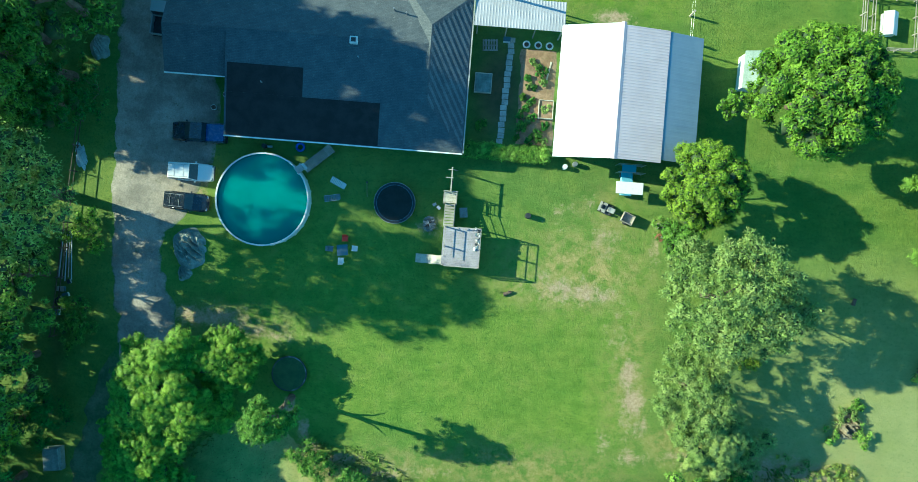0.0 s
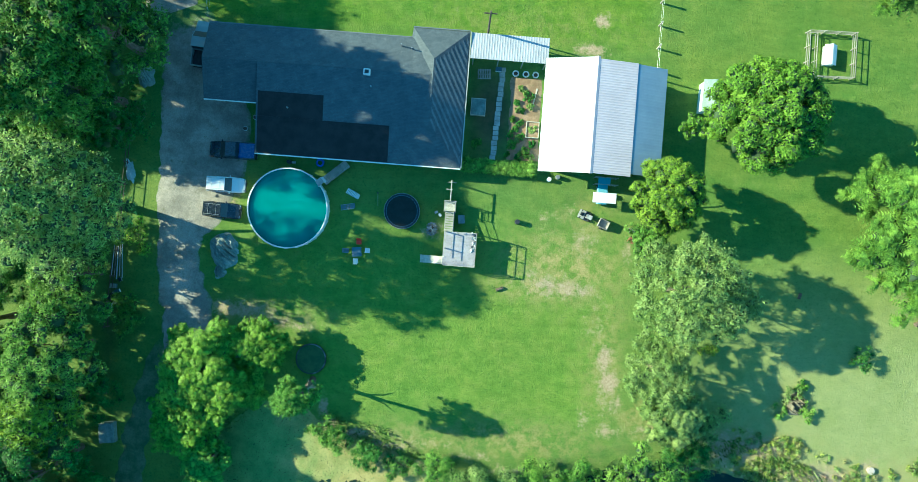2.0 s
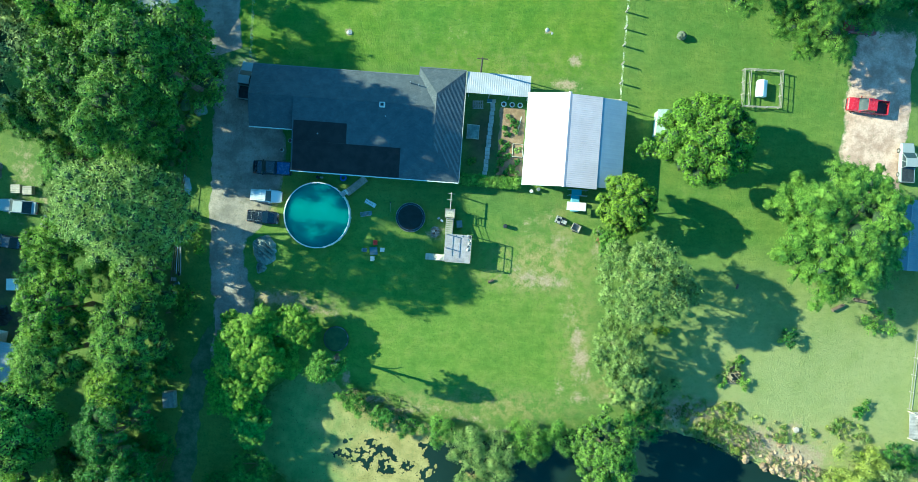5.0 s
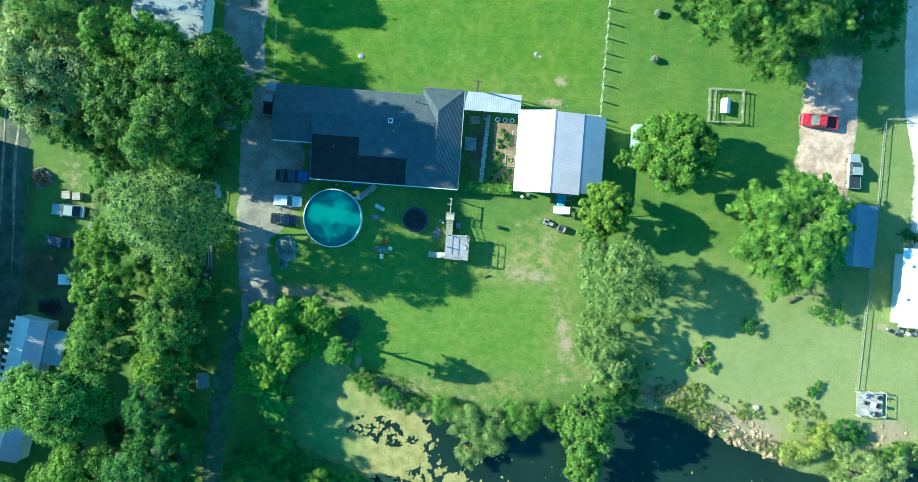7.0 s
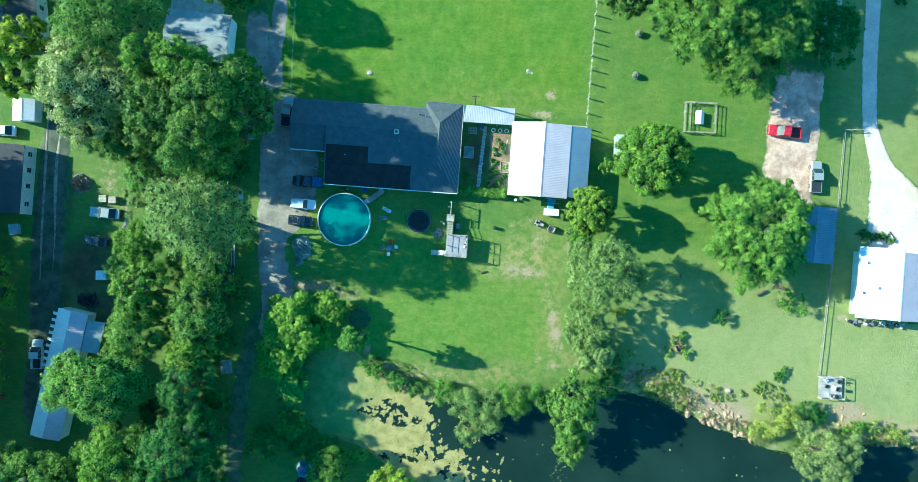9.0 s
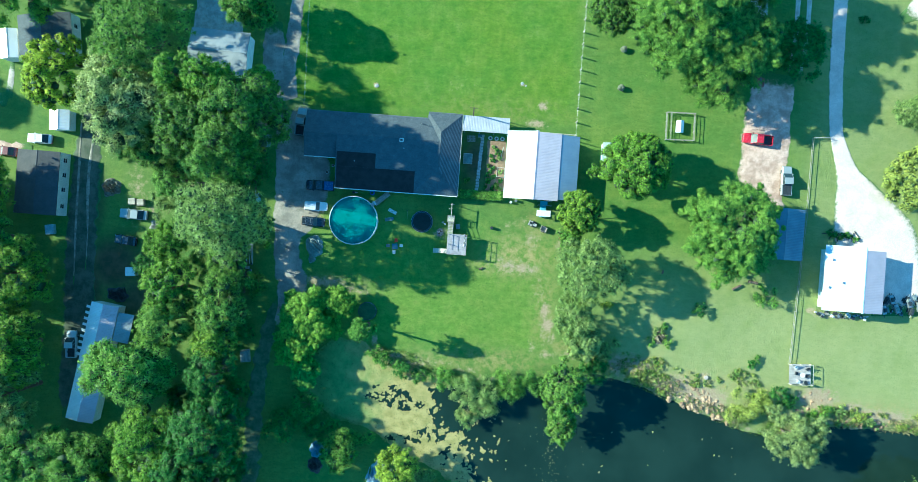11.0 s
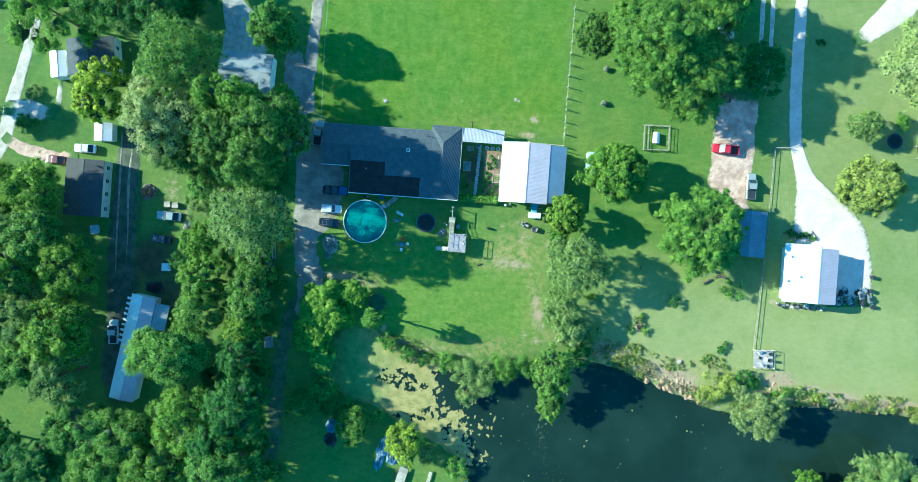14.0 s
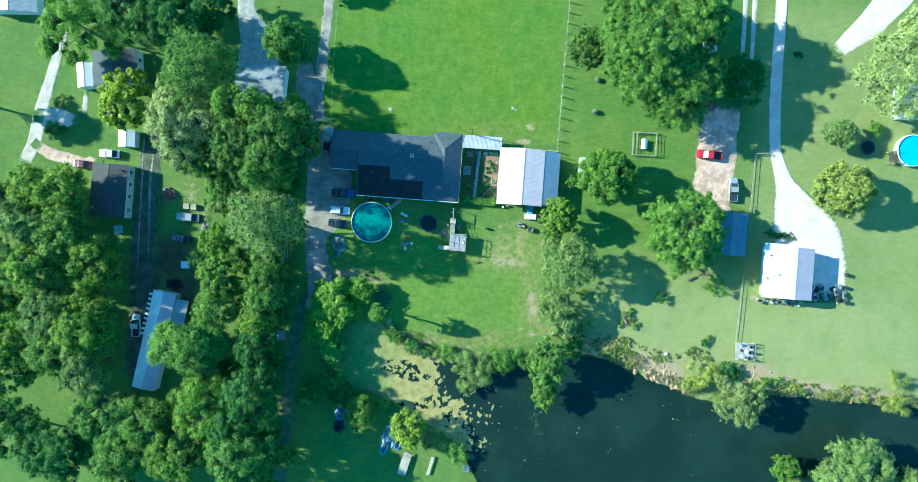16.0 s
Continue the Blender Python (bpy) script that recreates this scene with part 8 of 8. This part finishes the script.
heap("tarpaulin", -10.6, -47.8, 1.6, 2.4, 1.0, SHEET_BLUE, "blue tarpaulin over stacked goods", "tarpaulin", 34.0, -20, 0.6)
for k in range(5):
    q = thing("loose_board", pose(-12.9 + 0.32 * k, -44.4 + 0.1 * (k % 2), 0.05, 0, 0, 62 + 9 * k), "pale loose board lying on grass", "board", "boards beside the tarpaulins")
    part("board", box(-1.1, 1.1, -0.08, 0.08, 0.0, 0.05), PALE_WOOD, q)
boat = thing("flat_trailer", pose(-8.6, -52.6, 0, 0, 0, 76), "flat trailer loaded with pale boards", "trailer")
part("deck", box(-3.0, 2.4, -1.0, 1.0, 0.55, 0.65), WOOD, boat)
for k in range(7):
    part("board", box(-2.8, 1.2, -0.95 + 0.27 * k, -0.72 + 0.27 * k, 0.66, 0.72), PALE_WOOD, boat)
part("drawbar", rod((2.4, 0, 0.5), (4.0, 0, 0.45), 0.06, seg=6), IRON, boat)
wheel_set(boat, 2.6, 2.3, 0.32)
shelf = thing("slatted_bench", pose(-2.7, -53.0, 0, 0, 0, 77), "long pale slatted bench on grass", "bench")
for k in range(3):
    part("slat", box(-2.2, 2.2, -0.35 + 0.25 * k, -0.15 + 0.25 * k, 0.42, 0.46), PALE_WOOD, shelf)
for sx in (-2.0, 0, 2.0):
    part("leg", box(sx - 0.05, sx + 0.05, -0.35, 0.35, 0, 0.42), DARK_WOOD, shelf)
tub = thing("blue_tub", pose(5.6, -53.0, 0), "pale blue tub by the bank", "tub")
part("tub", rod((0, 0, -0.02), (0, 0, 0.5), 0.6, 0.75, 16), PAD_BLUE, tub)
part("rim", ring(0.72, 0.48, 0.54, 0.06, 16), PLASTIC_WHITE, tub)

# ---- under the tree row ----
heap("tarpaulin", -38.5, 16.7, 1.05, 1.3, 0.9, CLOTH_GREY, "smooth grey cover over a low rounded load", "tarpaulin", 41.0, 0, 0.12)
heap("tarpaulin", -39.5, 5.4, 0.55, 1.5, 0.7, SHEET_PALE, "pale blue sheet draped under trees", "tarpaulin", 44.0, 14, 0.5)
for k in range(5):
    q = thing("long_pole", pose(-40.7 + 0.26 * k, -4.6 - 0.2 * (k % 3), 0.1, 0, 0, 88 + 1.5 * k), "grey pole lying along the fence", "pole", "poles beside the fence")
    part("pole", rod((-2.4, 0, 0.05), (2.4, 0, 0.05), 0.06, 0.05, 7), WOOD if k % 2 else STEEL, q)
for k, (jx, jy, js) in enumerate(((-40.4, -8.2, 0.35), (-39.9, -8.8, 0.3), (-40.5, -9.4, 0.4), (-40.0, -10.0, 0.3), (-40.6, -10.6, 0.28), (-39.7, -7.4, 0.22))):
    q = thing("storage_box", pose(jx, jy, 0, 0, 0, 23 * k), "blue-grey storage box dumped in the grass", "box", "boxes beside the fence")
    part("box", box(-js, js, -js * 0.7, js * 0.7, 0, js, 0.03), (PAD_BLUE, PLASTIC_WHITE, STEEL)[k % 3], q)
    part("lid", box(-js * 1.04, js * 1.04, -js * 0.74, js * 0.74, js, js * 1.12, 0.02), (STEEL, PAD_BLUE, PAD_NAVY)[k % 3], q)
heap("brush_mound", 40.6, -15.8, 1.5, 1.3, 0.7, surface("dry_brush", (0.14, 0.125, 0.08), (0.26, 0.22, 0.145), 0.95, 1.8, 8.0, rel=0.8), "heap of dry brown branches on the grass", "brush", 47.0, 20, 0.8)

# ---- west lots ----
for cx, cy, tn in ((-63.6, 3.0, 5), (-61.9, 2.9, 5)):
    cr = thing("crate", pose(cx, cy, 0, 0, 0, tn), "weathered slatted crate on grass", "crate", "crates on the grass")
    part("box", box(-0.65, 0.65, -0.6, 0.6, 0, 0.7), WOOD, cr)
    for k in range(5):
        part("slat", box(-0.65, 0.65, -0.6 + 0.25 * k, -0.42 + 0.25 * k, 0.71, 0.75), PALE_WOOD, cr)
tote = thing("storage_tote", pose(-79.0, -3.6, 0, 0, 0, 10), "pale blue-grey tote outside the dark-roofed house", "box")
part("tub", box(-0.8, 0.8, -0.9, 0.9, 0, 0.7, 0.06), SHEET_PALE, tote)
part("lid", box(-0.84, 0.84, -0.94, 0.94, 0.7, 0.78, 0.03), SHEET_PALE, tote)
freezer = thing("chest_freezer", pose(-62.7, -10.6, 0, 0, 0, 3), "white chest freezer standing outdoors", "freezer")
part("body", box(-0.95, 0.95, -0.8, 0.8, 0, 0.85, 0.04), PLASTIC_WHITE, freezer)
part("lid", box(-0.97, 0.97, -0.82, 0.82, 0.86, 0.96, 0.03), PLASTIC_WHITE, freezer)
heap("rubbish_mound", -65.2, -15.2, 2.2, 1.6, 1.0, IRON, "dark heap of tyres and scrap behind the mobile home", "scrap", 14.0, 0, 0.6)
heap("rubbish_mound", -59.0, -1.6, 1.2, 1.0, 0.8, surface("pale_scrap", (0.38, 0.36, 0.33), (0.5, 0.48, 0.45), 0.8), "pale heap of bags under bushes", "scrap", 17.0, 0, 0.5)
grill = thing("barbecue_grill", pose(-39.4, -25.2, 0, 0, 0, 8), "grey covered barbecue in shade", "grill")
part("box", box(-0.9, 0.9, -1.2, 1.2, 0.4, 1.1, 0.1), CLOTH_GREY, grill)
part("lid", box(-0.8, 0.8, -1.1, 1.1, 1.1, 1.3, 0.08), CLOTH_GREY, grill)
for sx in (-0.7, 0.7):
    for sy in (-1.0, 1.0):
        part("leg", rod((sx, sy, 0), (sx, sy, 0.4), 0.04, seg=6), IRON, grill)
bin_ = thing("white_bin", pose(-40.8, -32.0, 0), "white plastic bin in tree shade", "bin")
part("bin", rod((0, 0, -0.02), (0, 0, 0.8), 0.4, 0.48, 14), PLASTIC_WHITE, bin_)
part("lid", disc(0.5, 0.86, 14, deep=0.06), PAD_BLUE, bin_)
for k, (px_, py_) in enumerate(((-26.3, 11.4), (-25.2, 12.8))):
    fp = thing("flower_pot", pose(px_, py_, 0.06), "white pot beside the house wall", "pot")
    part("pot", rod((0, 0, -0.02), (0, 0, 0.4), 0.2, 0.28, 12), PLASTIC_WHITE, fp)
    part("soil", disc(0.24, 0.415, 12, deep=0.02), DARK_WOOD, fp)

# ---- far east lot ----
swimming_pool(103.2, 28.2, 3.6, 1.2, LAGOON, "round above-ground pool with bright blue water")
pd = thing("pool_deck", pose(98.9, 26.4, 0, 0, 0, 10), "grey timber pool deck", "deck")
for k in range(14):
    part("plank", box(-1.1, 1.1, -1.4 + 0.2 * k, -1.22 + 0.2 * k, 1.0, 1.05), DARK_WOOD, pd)
for sx in (-1.0, 1.0):
    for sy in (-1.3, 1.2):
        part("post", box(sx - 0.06, sx + 0.06, sy - 0.06, sy + 0.06, -0.1, 1.9), WOOD, pd)
trampoline(93.0, 28.2, 1.7, "small trampoline in tree shade", 0.7)
for k in range(22):
    qx, qy = 81.6 + 0.43 * k + 0.5 * math.sin(9.0 * k), -6.2 - 1.5 * math.cos(2.4 * k) - 0.3 * math.sin(7.0 * k)
    qs = 0.38 + 0.16 * (k * 5 % 4)
    q = thing("machine_part", pose(qx, qy, 0.06, 0, 0, 90 + 25 * math.sin(3.0 * k)), "old machine part beside the metal building", "machine part", "machinery beside the building")
    part("block", box(-qs, qs, -qs * 0.45, qs * 0.45, 0, qs * 0.8, 0.05), (IRON, SLATE_BOARD, IRON, STEEL)[k % 4], q)
    part("shaft", rod((-qs * 1.7, 0, qs * 0.5), (qs * 1.7, 0.1, qs * 0.6), 0.06, seg=7), (STEEL, IRON)[k % 2], q)
    part("cover", box(-qs * 0.5, qs * 0.4, -qs * 0.3, qs * 0.3, qs * 0.8, qs * 1.1, 0.04), (IRON, IRON, CLOTH_GREY)[k % 3], q)
for k, (qx, qy) in enumerate(((90.6, -1.6), (90.4, -4.6), (90.9, -8.0))):
    q = thing("oil_drum", pose(qx, qy, 0.04, 0, 0, 40 * k), "dark oil drum at the gravel's edge", "drum", "drums beside the building")
    part("drum", rod((0, 0, 0), (0, 0, 0.85), 0.42, 0.42, 16), IRON, q)
    part("hoop", ring(0.42, 0.4, 0.45, 0.02, 16), IRON, q)
for k in range(15):
    q = thing("scrap_box", pose(70.4 + 0.66 * k + 0.2 * math.sin(5.0 * k), -8.75 - 0.3 * (k % 3), 0, 0, 0, 31 * k), "weathered box of scrap beside the wall", "box", "boxes along the wall")
    w_ = 0.2 + 0.07 * (k % 4)
    part("box", box(-w_, w_, -w_ * 0.7, w_ * 0.7, 0, 0.35 + 0.12 * (k % 3), 0.02), (PLASTIC_WHITE, IRON, STEEL, IRON, CLOTH_GREY)[k % 5], q)
    part("flap", box(-w_ * 1.05, w_ * 0.1, -w_ * 0.75, w_ * 0.75, 0.36 + 0.12 * (k % 3), 0.40 + 0.12 * (k % 3), 0.01), (STEEL, IRON, IRON, WOOD, PLASTIC_WHITE)[k % 5], q)
for k in range(6):
    q = thing("scrap_board", pose(71.6 + 1.7 * k, -8.9 - 0.12 * (k % 2), 0, 0, 0, 4 * k - 8), "pale scrap board beside the wall", "board", "boards along the wall")
    part("board", box(-0.7, 0.7, -0.14, 0.14, 0.02, 0.1), PALE_WOOD if k % 2 else STEEL, q)
for k in range(7):
    q = thing("brush_stick", pose(71.6 + 0.95 * k, 6.6 - 0.2 * (k % 3), 0.08, 0, 0, 50 * k), "dark dead branch lying at the gravel's edge", "branch", "dead branches by the drive")
    part("branch", rod((-1.0, 0, 0.1), (0.9, 0.25, 0.22), 0.09, 0.04, 7), IRON, q)
    part("twig", rod((0.1, 0.1, 0.16), (0.5, 0.7, 0.4), 0.04, 0.015, 5), BARK, q)
# bleached stones in the field
for k, (fx, fy, fr) in enumerate(((-17.97, 28.94, 0.34), (10.28, 31.44, 0.28), (10.98, 31.04, 0.16))):
    ob = ship("field_stone", blob(fr, (1.2, 1.0, 0.5), 0.2, 2, k + 500), CONCRETE)
    ob.matrix_world = pose(fx, fy, 0.02, 0, 0, 40 * k)
    tagged(ob, "bleached pale stone lying in the field", "stone", "stones in the field")
